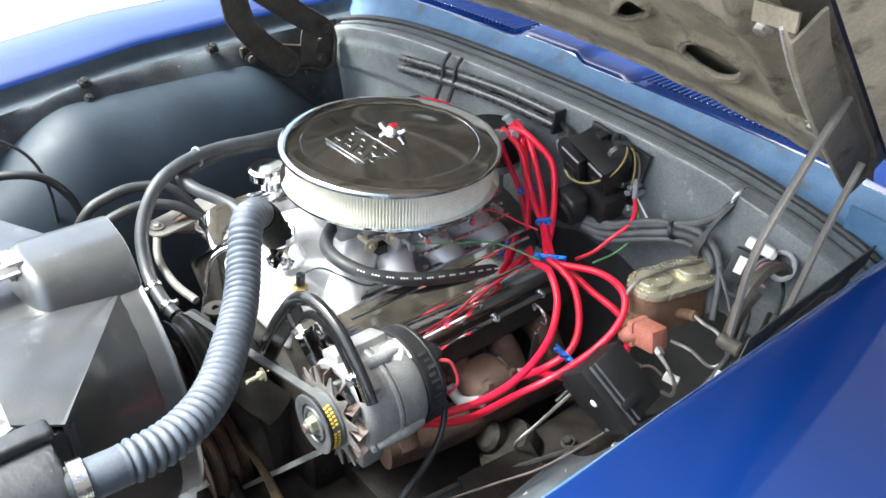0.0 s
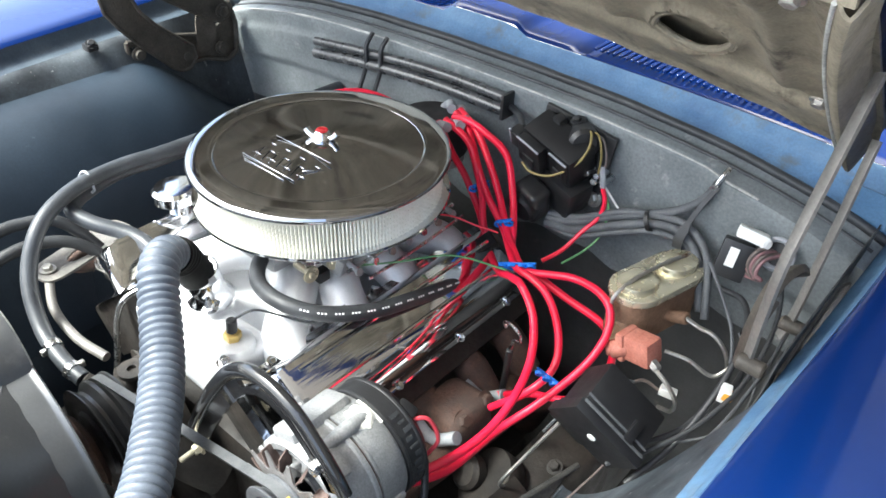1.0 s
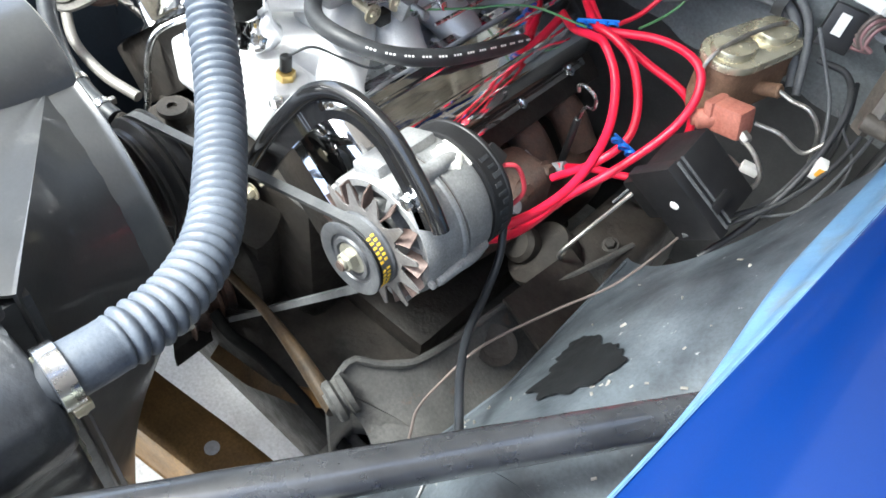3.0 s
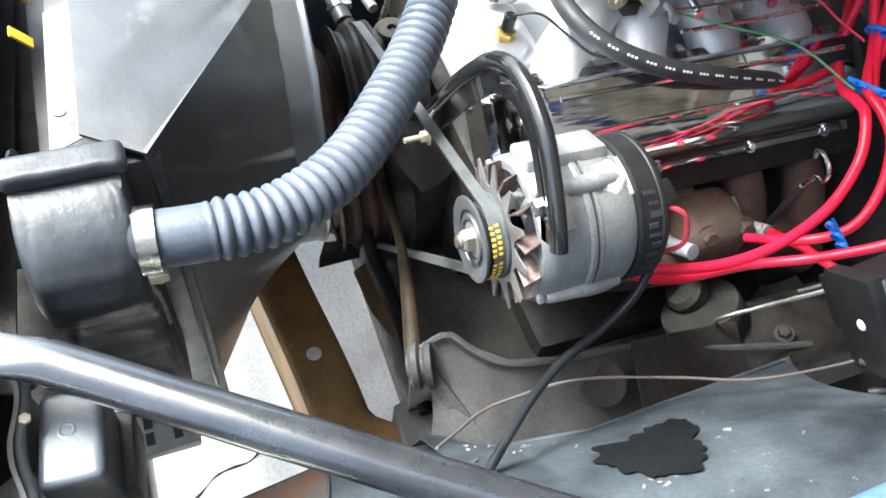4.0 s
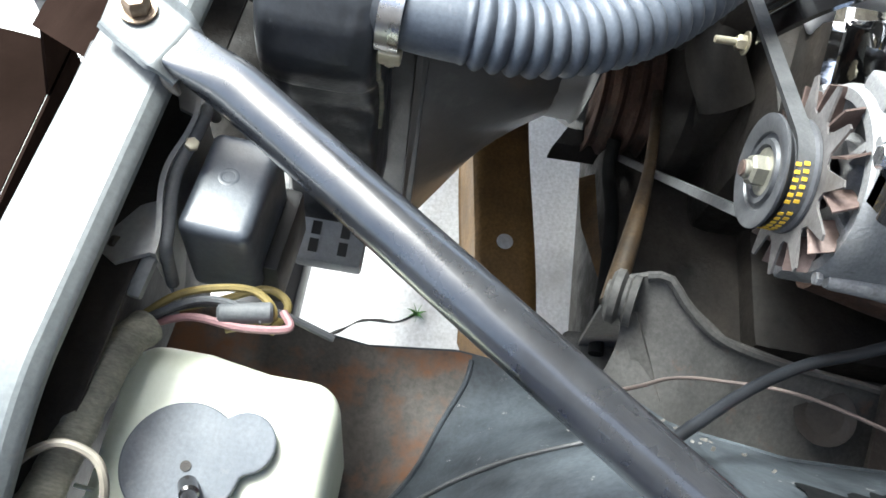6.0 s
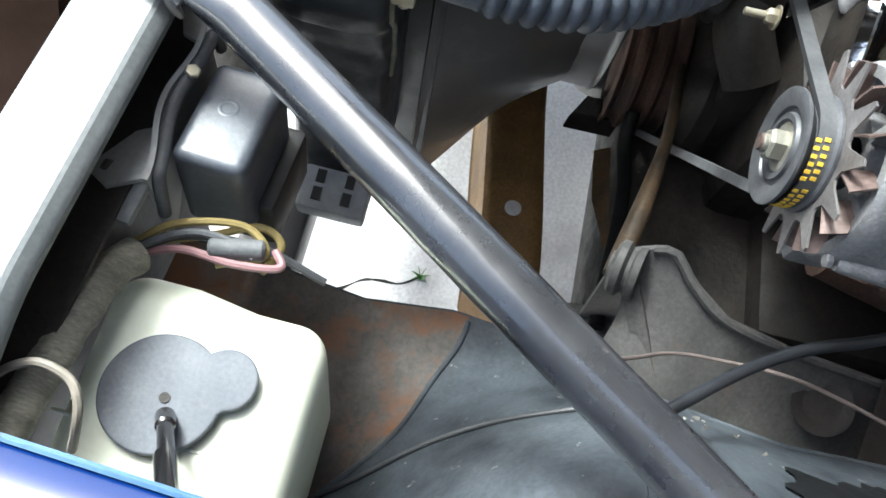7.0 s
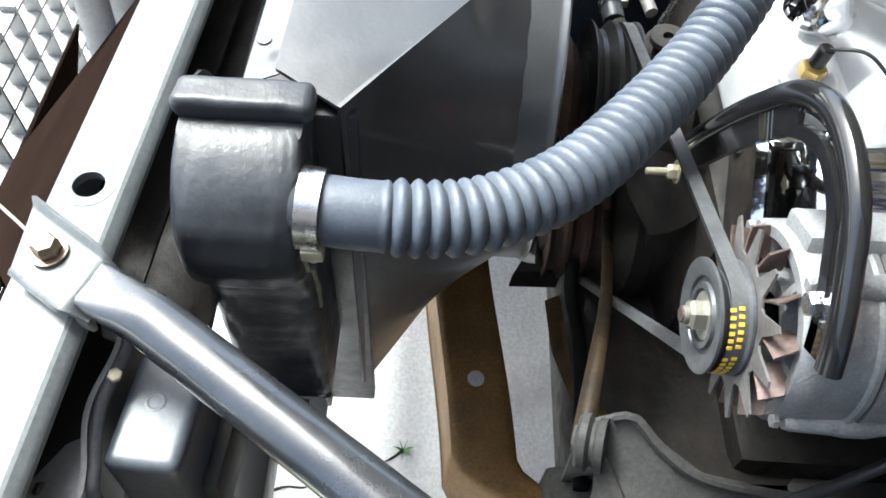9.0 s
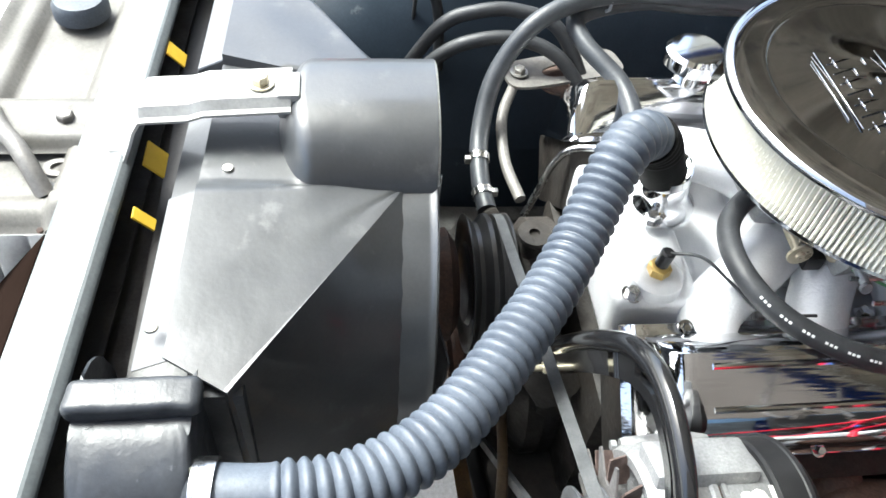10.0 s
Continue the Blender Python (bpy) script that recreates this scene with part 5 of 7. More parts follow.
part("nut", join(hexbolt((AX, -0.355, AZ), (AX, -1, AZ), 0.0108, 0.010), rod((AX, -0.362, AZ), (AX, -0.3705, AZ), 0.0062, 14)), "nut_zinc", alt, "dull zinc hex nut")
part("shaft_end", lathe([(0, 0), (0.0058, 0), (0.0050, 0.0012), (0, 0.0014)], along((AX, -0.3702, AZ), (AX, -1, AZ)), 14), "iron", alt, "rusty shaft end")
NT = 12
star = []
for k in range(NT):
    for da, r in ((-0.23, 0.043), (-0.15, 0.045), (-0.03, 0.0655), (0.03, 0.0668), (0.055, 0.062), (0.15, 0.046)):
        a = 2 * math.pi * k / NT + da + 0.1
        star.append((r * math.cos(a), r * math.sin(a)))
part("fan_disc", prism(star, 0.0016, ay(-0.3365), 0), "vane", alt, "dull steel star-tipped fan")
for k in range(NT):
    a = 2 * math.pi * k / NT + 0.1

    def vane(u, v):
        """Blade folded back from the leading edge of a tooth, narrowing to its tip."""
        r = 0.040 + 0.0225 * u
        b = a + 0.17 - 0.13 * u + 0.10 * v
        return AX + r * math.cos(b), -0.3355 + 0.0185 * v * (1 - 0.25 * u ** 2), AZ + r * math.sin(b)
    part("fan_vane", sheet(vane, 6, 5, 0.0014), "vane_brown", alt)
wire = tube([(AX + 0.038, -0.204, AZ + 0.045), (AX + 0.050, -0.187, AZ + 0.040), (AX + 0.060, -0.182, AZ + 0.012), (AX + 0.054, -0.192, AZ - 0.008)], 0.0024, 8)
part("lead", wire, "red_lead", alt)
part("plug", box((0.022, 0.016, 0.012), (AX + 0.030, -0.200, AZ + 0.050), 0.004, pose(0, 0, 0, 0, 30, 20)), "plastic", alt)

br = thing("alternator_bracket", (0.28, -0.318, 0.85), "gloss black slotted alternator adjusting bracket", "bracket")
ARC = [(0.142, 0.760), (0.154, 0.781), (0.189, 0.841), (0.220, 0.887), (0.249, 0.923), (0.285, 0.944), (0.325, 0.938), (0.352, 0.917), (0.373, 0.895), (0.386, 0.876)]
mid = resample(spline([(x, -0.323, z) for x, z in ARC], 8), 0.006)
plate = bmesh.new()
n = len(mid)
lo, hi = [], []
for i, p in enumerate(mid):
    tg = (mid[min(i + 1, n - 1)] - mid[max(i - 1, 0)]).normalized()
    nn = Vector((-tg.z, 0, tg.x))
    w = 0.013
    lo.append(p - nn * w)
    hi.append(p + nn * w)
slot0, slot1 = int(n * 0.54), int(n * 0.94)


def strip_of(a, b, y0, y1):
    bm = bmesh.new()
    for i in range(len(a) - 1):
        vs = [bm.verts.new(Vector((q.x, y, q.z))) for y in (y0, y1) for q in (a[i], a[i + 1], b[i + 1], b[i])]
        for f in ((0, 1, 2, 3), (7, 6, 5, 4), (0, 4, 5, 1), (1, 5, 6, 2), (2, 6, 7, 3), (3, 7, 4, 0)):
            bm.faces.new([vs[k] for k in f])
    bmesh.ops.remove_doubles(bm, verts=bm.verts, dist=1e-6)
    return bm


mid_in = [l.lerp(h, 0.34) for l, h in zip(lo, hi)]
mid_out = [l.lerp(h, 0.62) for l, h in zip(lo, hi)]
join(plate, strip_of(lo[:slot0 + 1], hi[:slot0 + 1], -0.325, -0.320))
join(plate, strip_of(lo[slot0:], mid_in[slot0:], -0.325, -0.320))
join(plate, strip_of(mid_out[slot0:], hi[slot0:], -0.325, -0.320))
join(plate, strip_of(lo[slot1:], hi[slot1:], -0.325, -0.320))
join(plate, sweep(hi, 1.0, shape=[(0.0068 * math.cos(t), 0.0085 * math.sin(t)) for t in [2 * math.pi * k / 16 for k in range(16)]]))
part("slotted_arm", plate, "gloss_black", br)
part("bolt", join(hexbolt((0.362, -0.321, 0.894), (0.362, -1, 0.894), 0.0078, 0.009), lathe([(0, 0), (0.013, 0), (0.013, 0.002), (0, 0.002)], along((0.362, -0.321, 0.894), (0.362, -1, 0.894)), 20)), "chrome_dull", br)


# ---- belt ----
def hull_path(circles):
    """Corner points of a belt round three wheels (x, z, r), counter-clockwise."""
    pts = []
    for x, z, r in circles:
        for k in range(90):
            a = 2 * math.pi * k / 90
            pts.append((x + r * math.cos(a), z + r * math.sin(a)))
    pts = sorted(pts)

    def half(seq):
        out = []
        for p in seq:
            while len(out) > 1 and (out[-1][0] - out[-2][0]) * (p[1] - out[-2][1]) - (out[-1][1] - out[-2][1]) * (p[0] - out[-2][0]) <= 0:
                out.pop()
            out.append(p)
        return out
    a, b = half(pts), half(reversed(pts))
    return a[:-1] + b[:-1]


WHEELS = [(AX, AZ, 0.0355), (EX - 0.01, 0.665, 0.078), (EX - 0.01, 0.462, 0.083)]
outl, inl = hull_path(WHEELS), None
bm = bmesh.new()
cx, cz = sum(p[0] for p in outl) / len(outl), sum(p[1] for p in outl) / len(outl)
ringv = []
for k, (x, z) in enumerate(outl):
    px_, pz_ = outl[k - 1]
    nx_, nz_ = outl[(k + 1) % len(outl)]
    tx, tz = nx_ - px_, nz_ - pz_
    ll = math.hypot(tx, tz)
    ox, oz = tz / ll, -tx / ll
    ringv.append([bm.verts.new(v) for v in ((x + ox * 0.001, -0.3515, z + oz * 0.001), (x + ox * 0.001, -0.3405, z + oz * 0.001), (x - ox * 0.006, -0.343, z - oz * 0.006), (x - ox * 0.006, -0.349, z - oz * 0.006))])
for k in range(len(ringv)):
    a, b = ringv[k], ringv[(k + 1) % len(ringv)]
    for i in range(4):
        bm.faces.new((a[i], a[(i + 1) % 4], b[(i + 1) % 4], b[i]))
belt = thing("drive_belt", (AX, -0.346, 0.75), "dull black rubber V-belt with yellow printing", "belt")
part("band", bm, "belt", belt)
for row in (-0.3488, -0.3435):
    for k in range(16):
        a = radians(-48 + 7.6 * k + (2 if row > -0.346 else 0))
        if k == 9:
            continue
        part("print_bar", box((0.0024, 0.0034, 0.0006), (AX + 0.0369 * math.cos(a), row - 0.002, AZ + 0.0369 * math.sin(a)), 0, pose(0, 0, 0, 0, 90 - math.degrees(a), 0)), "yellow", belt, smooth=0)


# ---- carburettor and air cleaner ----
carb = thing("carburettor", (EX, 0.0, 0.82), "cast alloy four-barrel carburettor with brass linkage", "carburettor")
part("body", join(span((EX - 0.07, -0.085, 0.825), (EX + 0.07, 0.085, 0.875), 0.008), lathe([(0.066, 0), (0.066, 0.03), (0, 0.03)], Matrix.Translation((EX, 0, 0.873)), 32)), "cast", carb)
part("float_bowl", span((EX - 0.055, -0.125, 0.83), (EX + 0.055, -0.08, 0.872), 0.008), "cast", carb)
part("float_bowl", span((EX - 0.055, 0.08, 0.83), (EX + 0.055, 0.125, 0.872), 0.008), "cast", carb)
for y in (-0.10, -0.06, -0.03):
    part("linkage", join(rod((EX + 0.07, y, 0.845), (EX + 0.105, y, 0.842), 0.005), lathe([(0, 0), (0.012, 0), (0.012, 0.003), (0, 0.003)], along((EX + 0.10, y, 0.842), (1, y, 0.842)), 18)), "zinc", carb)
part("solenoid", span((EX + 0.085, -0.085, 0.815), (EX + 0.100, -0.066, 0.832), 0.002), "plastic", carb)
for y, x, z, sz in ((-0.045, 0.10, 0.832, (0.024, 0.03, 0.03)), (0.02, 0.098, 0.838, (0.03, 0.04, 0.03)), (0.075, 0.10, 0.842, (0.028, 0.032, 0.026)), (0.125, 0.095, 0.84, (0.03, 0.03, 0.03))):
    part("casting", box(sz, (EX + x, y, z), 0.006, pose(0, 0, 0, 0, 18, 12)), "cast", carb)
for k, (x, z) in enumerate(((0.128, 0.838), (0.148, 0.826), (0.118, 0.856))):
    part("throttle_rod", tube([(EX + x, -0.06 + 0.02 * k, z), (EX + x + 0.004, 0.04, z + 0.004), (EX + x - 0.004, 0.16, z + 0.002)], 0.0026, 8), "chrome_dull", carb)
for k in range(7):
    y = -0.05 + 0.032 * k
    part("rod_end", join(rod((EX + 0.118, y, 0.842), (EX + 0.14, y + 0.004, 0.836), 0.0045, 10), lathe([(0, 0), (0.0055, 0), (0.0055, 0.004), (0, 0.004)], along((EX + 0.138, y, 0.838), (EX + 0.2, y, 0.86)), 12)), ("cast", "chrome_dull", "steel")[k % 3], carb)
part("ignition_lead", tube([(EX + 0.10, -0.06, 0.83), (EX + 0.16, 0.0, 0.838), (EX + 0.21, 0.06, 0.842), (0.262, 0.10, 0.828)], 0.0014, 6), "green_wire", carb)
part("ignition_lead", tube([(EX + 0.09, 0.10, 0.835), (EX + 0.14, 0.13, 0.842), (0.165, 0.15, 0.832), (0.20, 0.16, 0.83)], 0.0014, 6), "red_wire", carb)
part("fuel_line", tube([(EX + 0.09, -0.10, 0.85), (EX + 0.11, 0.0, 0.845), (EX + 0.11, 0.10, 0.85)], 0.004), "chrome_dull", carb)

LX, LY, LZ = 0.010, -0.003, 0.962
air = thing("air_cleaner", (LX, LY, 0.88), "round chrome open-element air cleaner with white pleated filter", "air cleaner")
m0 = Matrix.Translation((LX, LY, 0))
part("lid", lathe([(0, LZ + 0.0165), (0.018, LZ + 0.0165), (0.03, LZ + 0.0150), (0.06, LZ + 0.0112), (0.10, LZ + 0.0068), (0.134, LZ + 0.0040), (0.1405, LZ + 0.0040), (0.1425, LZ + 0.0062), (0.1450, LZ + 0.0074), (0.1475, LZ + 0.0072),
                   (0.160, LZ + 0.0066), (0.1705, LZ + 0.0058), (0.1750, LZ + 0.0040), (0.1776, LZ + 0.0015), (0.1785, LZ - 0.001), (0.1785, LZ - 0.0035),
                   (0.1770, LZ - 0.005), (0.1745, LZ - 0.003), (0, LZ - 0.004)], m0, 160), "lid", air, "mirror-bright lid with raised lettering plate")
part("base_pan", lathe([(0.05, 0.893), (0.13, 0.893), (0.165, 0.899), (0.176, 0.901), (0.1785, 0.904), (0.1775, 0.907), (0.165, 0.904), (0.05, 0.899)], m0, 128, True), "chrome", air)
# filter: narrow columns of beads pressed by the wire screen
fl = bmesh.new()
NP, NZ = 216, 28
rows = []
for j in range(NZ + 1):
    ring_ = []
    for k in range(NP):
        for q in range(4):
            a = 2 * math.pi * (k + q / 4) / NP
            bead = 0.5 - 0.5 * math.cos(2 * math.pi * (j / 2.0 + 0.5 * (k % 2)) * 0.5)
            r = 0.1640 + (-0.007 / (0.4 + 0.6 * bead), 0.0014, 0.0036, 0.0014)[q] * (0.4 + 0.6 * bead) + 0.0006 * noise.noise((k * 0.11, j * 0.3, 1))
            ring_.append(fl.verts.new((LX + r * math.cos(a), LY + r * math.sin(a), 0.904 + 0.050 * j / NZ)))
    rows.append(ring_)
for a, b in zip(rows, rows[1:]):
    for k in range(len(a)):
        fl.faces.new((a[k], a[(k + 1) % len(a)], b[(k + 1) % len(a)], b[k]))
part("filter_element", fl, "filter", air, "white pleated paper filter with beaded columns", smooth=75)
WX = LX + 0.006
wing = lathe([(0, 0), (0.0125, 0), (0.013, 0.003), (0.0105, 0.006), (0.0100, 0.011), (0.008, 0.013), (0, 0.0135)], Matrix.Translation((WX, LY, LZ + 0.0160)), 28)
for s in (1, -1):
    join(wing, sweep(spline([(WX + s * 0.006, LY + s * 0.003, LZ + 0.019), (WX + s * 0.013, LY + s * 0.006, LZ + 0.021), (WX + s * 0.018, LY + s * 0.008, LZ + 0.025), (WX + s * 0.021, LY + s * 0.009, LZ + 0.029)], 5), lambda r: 0.0044 + 0.10 * r * (0.022 - r) / 0.022, 12))
nut = part("wing_nut", wing, "chrome", air, "chrome wing nut with a red centre")
part("badge", lathe([(0, 0), (0.0085, 0), (0.0075, 0.0015), (0, 0.002)], Matrix.Translation((WX, LY, LZ + 0.0293)), 20), "wing_red", nut)


def plate_bar(x, y, w, h, turn=0.0, tall=0.0013):
    """A raised bar of the nameplate, lying on the cone of the lid."""
    d = math.hypot(x, y)
    z = LZ + lerp([(0.03, 0.0150), (0.06, 0.0112), (0.10, 0.0068), (0.134, 0.0040)], d) + 0.0006
    part("raised_bar", box((w, h * 0.7 if h < 0.01 else h, tall) if w > 0.004 else (w * 0.7, h, tall), (LX + x, LY + y, z), 0.0005, pose(0, 0, 0, -5, 0, turn), 1), "lid", air)


plate_bar(0.006, -0.034, 0.108, 0.0030)
plate_bar(0.000, -0.088, 0.104, 0.0034)
plate_bar(0.000, -0.095, 0.080, 0.0022)
for k in range(7):
    x = -0.042 + 0.0145 * k
    plate_bar(x, -0.062, 0.0030, 0.036, 8)
    if k % 2 == 0:
        plate_bar(x + 0.006, -0.048, 0.010, 0.0026)
        plate_bar(x + 0.006, -0.075, 0.010, 0.0026)
    else:
        plate_bar(x + 0.006, -0.062, 0.010, 0.0026)
plate_bar(0.056, -0.052, 0.0030, 0.040, -34)


# ---- breather, hoses, wires on the engine ----
br2 = thing("breather_cap", (-0.195, -0.11, 0.82), "chrome breather cap on the valve cover", "breather cap")
part("neck", rod((-0.205, -0.11, 0.80), (-0.20, -0.11, 0.85), 0.016), "chrome", br2)
part("cap", lathe([(0, 0.024), (0.030, 0.023), (0.035, 0.018), (0.036, 0.004), (0.031, 0), (0, 0)], Matrix.Translation((-0.205, -0.11, 0.835)), 32), "chrome", br2)


def cable(name, pts, r, mat, label, category, group="", seg=10):
    return solo(name, tube(pts, r, seg), mat, label, category, group)


def heater_hose(pts, label, clamp_at):
    h = thing("heater_hose", pts[0], label, "heater hose", "heater hoses")
    run = resample(spline(pts, 8), 0.01)
    part("hose", sweep(run, 0.0115, 16), "heater_rubber", h)
    for k in clamp_at:
        c = part("clamp", lathe([(0.0118, 0), (0.0132, 0), (0.0132, 0.009), (0.0118, 0.009)], along(run[k], run[k + 1]), 24, True), "chrome_dull", h, "bright hose clamp")
        d = (run[k + 1] - run[k]).normalized()
        up = d.cross(Vector((1, 0, 0))).normalized()
        part("clamp_screw", box((0.007, 0.007, 0.009), run[k] + up * 0.0145 * math.copysign(1, up.z), 0.001), "steel", c)


heater_hose([(-0.095, -0.352, 0.708), (-0.14, -0.355, 0.715), (-0.20, -0.35, 0.735), (-0.25, -0.33, 0.785), (-0.275, -0.285, 0.842), (-0.300, -0.216, 0.860), (-0.312, -0.135, 0.860), (-0.305, -0.036, 0.857), (-0.30, 0.31, 0.85)], "grey-black rubber heater hose from pump to firewall", (2, 7))
heater_hose([(-0.085, -0.19, 0.80), (-0.14, -0.185, 0.80), (-0.20, -0.19, 0.81), (-0.26, -0.225, 0.825), (-0.300, -0.225, 0.836), (-0.335, -0.135, 0.836), (-0.33, -0.03, 0.833), (-0.33, 0.31, 0.83)], "grey-black rubber heater hose from intake to firewall", (1,))
solo("hose_tie", sweep(resample(spline([(-0.296, -0.190, 0.858), (-0.305, -0.190, 0.873), (-0.325, -0.190, 0.866), (-0.345, -0.190, 0.842), (-0.340, -0.190, 0.824), (-0.318, -0.190, 0.832), (-0.298, -0.190, 0.846), (-0.296, -0.190, 0.856)], 6), 0.004), 0.0022, 8), "grey_boot", "grey tie strap round the two heater hoses", "tie strap")
cable("fuel_line", [(-0.130, -0.295, 0.66), (-0.133, -0.283, 0.70), (-0.136, -0.272, 0.74), (-0.133, -0.255, 0.768), (-0.115, -0.22, 0.785), (-0.09, -0.17, 0.80)], 0.0045, "chrome_dull", "polished steel fuel line beside the pump", "fuel line")
pcv = thing("vacuum_hose", (0.12, -0.1, 0.84), "black rubber hose with white printing below the air cleaner", "vacuum hose")
PCV = [(0.02, -0.10, 0.858), (0.025, -0.13, 0.852), (0.06, -0.162, 0.849), (0.115, -0.17, 0.853), (0.16, -0.145, 0.845), (0.19, -0.09, 0.832), (0.20, -0.02, 0.815), (0.198, 0.06, 0.79), (0.19, 0.12, 0.765)]
part("hose", tube(PCV, 0.0105, 16), "rubber", pcv)
pc = resample(spline(PCV, 8), 0.004)
for k in range(int(len(pc) * 0.35), len(pc) - 4):
    if k % 5 in (1, 2, 3):
        d = (pc[k + 1] - pc[k]).normalized()
        up = Vector((0.55, -0.5, 0.65))
        up = (up - d * up.dot(d)).normalized()
        sd = d.cross(up)
        m = Matrix.Translation(pc[k] + up * 0.0104) @ Matrix((sd, d, up)).transposed().to_4x4()
        part("print_bar", box((0.0022, 0.0026, 0.0006), bevel=0, m=m), "white", pcv, smooth=0)

sensor = thing("temperature_sender", (0.071, -0.218, 0.80), "brass temperature sender with black connector", "sensor")
part("brass_hex", lathe([(0, 0), (0.0115, 0), (0.0115, 0.010), (0.008, 0.012), (0, 0.012)], Matrix.Translation((0.071, -0.218, 0.797)), 6), "brass", sensor)
part("connector", rod((0.071, -0.218, 0.808), (0.071, -0.216, 0.828), 0.007), "plastic", sensor)
cable("sender_wire", [(0.071, -0.216, 0.826), (0.085, -0.19, 0.835), (0.10, -0.16, 0.815), (0.125, -0.13, 0.80), (0.13, -0.08, 0.80)], 0.0016, "rubber", "thin black sender wire", "wire", "thin wires", 8)

# passenger side: dark hoses and a slotted bracket
for dx, dz in ((0.0, 0.0), (0.028, -0.024)):
    cable("coolant_hose", [(-0.375 + dx, -0.44, 0.68), (-0.362 + dx, -0.388, 0.775 + dz), (-0.360 + dx, -0.343, 0.80 + dz), (-0.358 + dx, -0.287, 0.804 + dz), (-0.34 + dx, -0.23, 0.785 + dz), (-0.30 + dx, -0.18, 0.70)], 0.0095, "rubber", "dull black rubber hose beside the apron", "hose", "side hoses", 12)
brp = thing("accessory_bracket", (-0.318, -0.222, 0.74), "dusty grey steel accessory bracket with an oval hole", "bracket")
bm_ = Matrix.Translation((-0.322, -0.222, 0.742)) @ pose(0, 0, 0, 0, 0, 104)


def oval(w, d, k, e, z):
    t = 2 * math.pi * k / 32
    return bm_ @ Vector((w * math.copysign(abs(math.cos(t)) ** e, math.cos(t)), d * math.copysign(abs(math.sin(t)) ** e, math.sin(t)), z))


part("plate", sheet(lambda u, v: oval(0.030, 0.013, v * 32, 1.0, -0.004 * (1 - u)).lerp(oval(0.085, 0.030, v * 32, 0.45, 0.0), u), 6, 64, 0.004), "bar", brp)
part("hole_floor", lathe([(0, 0), (0.034, 0), (0.034, 0.003), (0, 0.003)], bm_ @ Matrix.Translation((0, 0, -0.022)), 28), "iron", brp, "rusty metal seen through the hole")
part("arm", tube([(-0.30, -0.29, 0.735), (-0.24, -0.315, 0.725), (-0.17, -0.32, 0.715), (-0.11, -0.31, 0.71)], 0.007, 12), "bar", brp)
part("bolt", hexbolt((-0.308, -0.285, 0.744), (-0.308, -0.285, 1), 0.008, 0.007), "steel", brp)

# ignition
dist = thing("distributor", (0.0, 0.235, 0.80), "black distributor cap with grey plug boots", "distributor")
part("body", lathe([(0.03, 0), (0.03, 0.05), (0.055, 0.06), (0.055, 0.08), (0, 0.08)], Matrix.Translation((0.0, 0.235, 0.79)), 28), "cast", dist)
part("cap", lathe([(0.06, 0), (0.062, 0.03), (0.055, 0.045), (0.05, 0.055), (0, 0.055)], Matrix.Translation((0.0, 0.235, 0.868)), 32), "plastic", dist)
for k in range(6):
    a = radians(-80 + 36 * k)
    p = Vector((0.040 * math.cos(a), 0.235 + 0.040 * math.sin(a), 0.905))
    part("boot", tube([p, p + Vector((0, 0, 0.014)), p + Vector((0.016, -0.004, 0.028)), p + Vector((0.040, -0.010 - 0.004 * k, 0.036))], 0.0075, 12), "grey_boot", dist)
RW = "thick red silicone spark plug wire"
WIRES = [
    [(0.055, 0.225, 0.942), (0.09, 0.218, 0.950), (0.122, 0.215, 0.945), (0.159, 0.222, 0.919), (0.188, 0.205, 0.876), (0.215, 0.176, 0.842), (0.245, 0.135, 0.822), (0.275, 0.118, 0.824), (0.345, 0.140, 0.835),
     (0.400, 0.128, 0.838), (0.422, 0.107, 0.815), (0.420, 0.068, 0.780), (0.392, 0.020, 0.730), (0.365, -0.04, 0.700), (0.365, -0.14, 0.715), (0.34, -0.21, 0.73)],
    [(0.045, 0.20, 0.94), (0.060, 0.215, 0.89), (0.085, 0.225, 0.845), (0.120, 0.218, 0.800), (0.17, 0.175, 0.790), (0.235, 0.115, 0.808), (0.275, 0.095, 0.825), (0.302, 0.081, 0.832), (0.338, 0.060, 0.810), (0.369, 0.012, 0.783), (0.385, -0.06, 0.765),
     (0.380, -0.13, 0.755), (0.35, -0.21, 0.745)],
    [(0.05, 0.235, 0.945), (0.085, 0.225, 0.93), (0.125, 0.200, 0.895), (0.155, 0.188, 0.863), (0.204, 0.168, 0.833), (0.262, 0.118, 0.828), (0.300, 0.110, 0.826), (0.332, 0.104, 0.814), (0.363, 0.087, 0.780), (0.377, 0.061, 0.747), (0.363, 0.025, 0.719), (0.316, 0.012, 0.665)],
    [(0.05, 0.245, 0.945), (0.10, 0.225, 0.935), (0.145, 0.205, 0.90), (0.175, 0.192, 0.866), (0.215, 0.162, 0.838), (0.268, 0.126, 0.822), (0.289, 0.135, 0.812), (0.336, 0.14, 0.797), (0.402, 0.145, 0.776), (0.42, 0.14, 0.72), (0.39, 0.115, 0.655), (0.335, 0.085, 0.648), (0.303, 0.045, 0.655)],
    [(0.05, 0.21, 0.942), (0.10, 0.205, 0.925), (0.13, 0.195, 0.885), (0.14, 0.195, 0.85), (0.15, 0.19, 0.81), (0.17, 0.18, 0.77), (0.20, 0.16, 0.70)],
]
for w in WIRES:
    cable("plug_wire", w, 0.0055, "red_wire", RW, "plug wire", "red plug wires", 12)
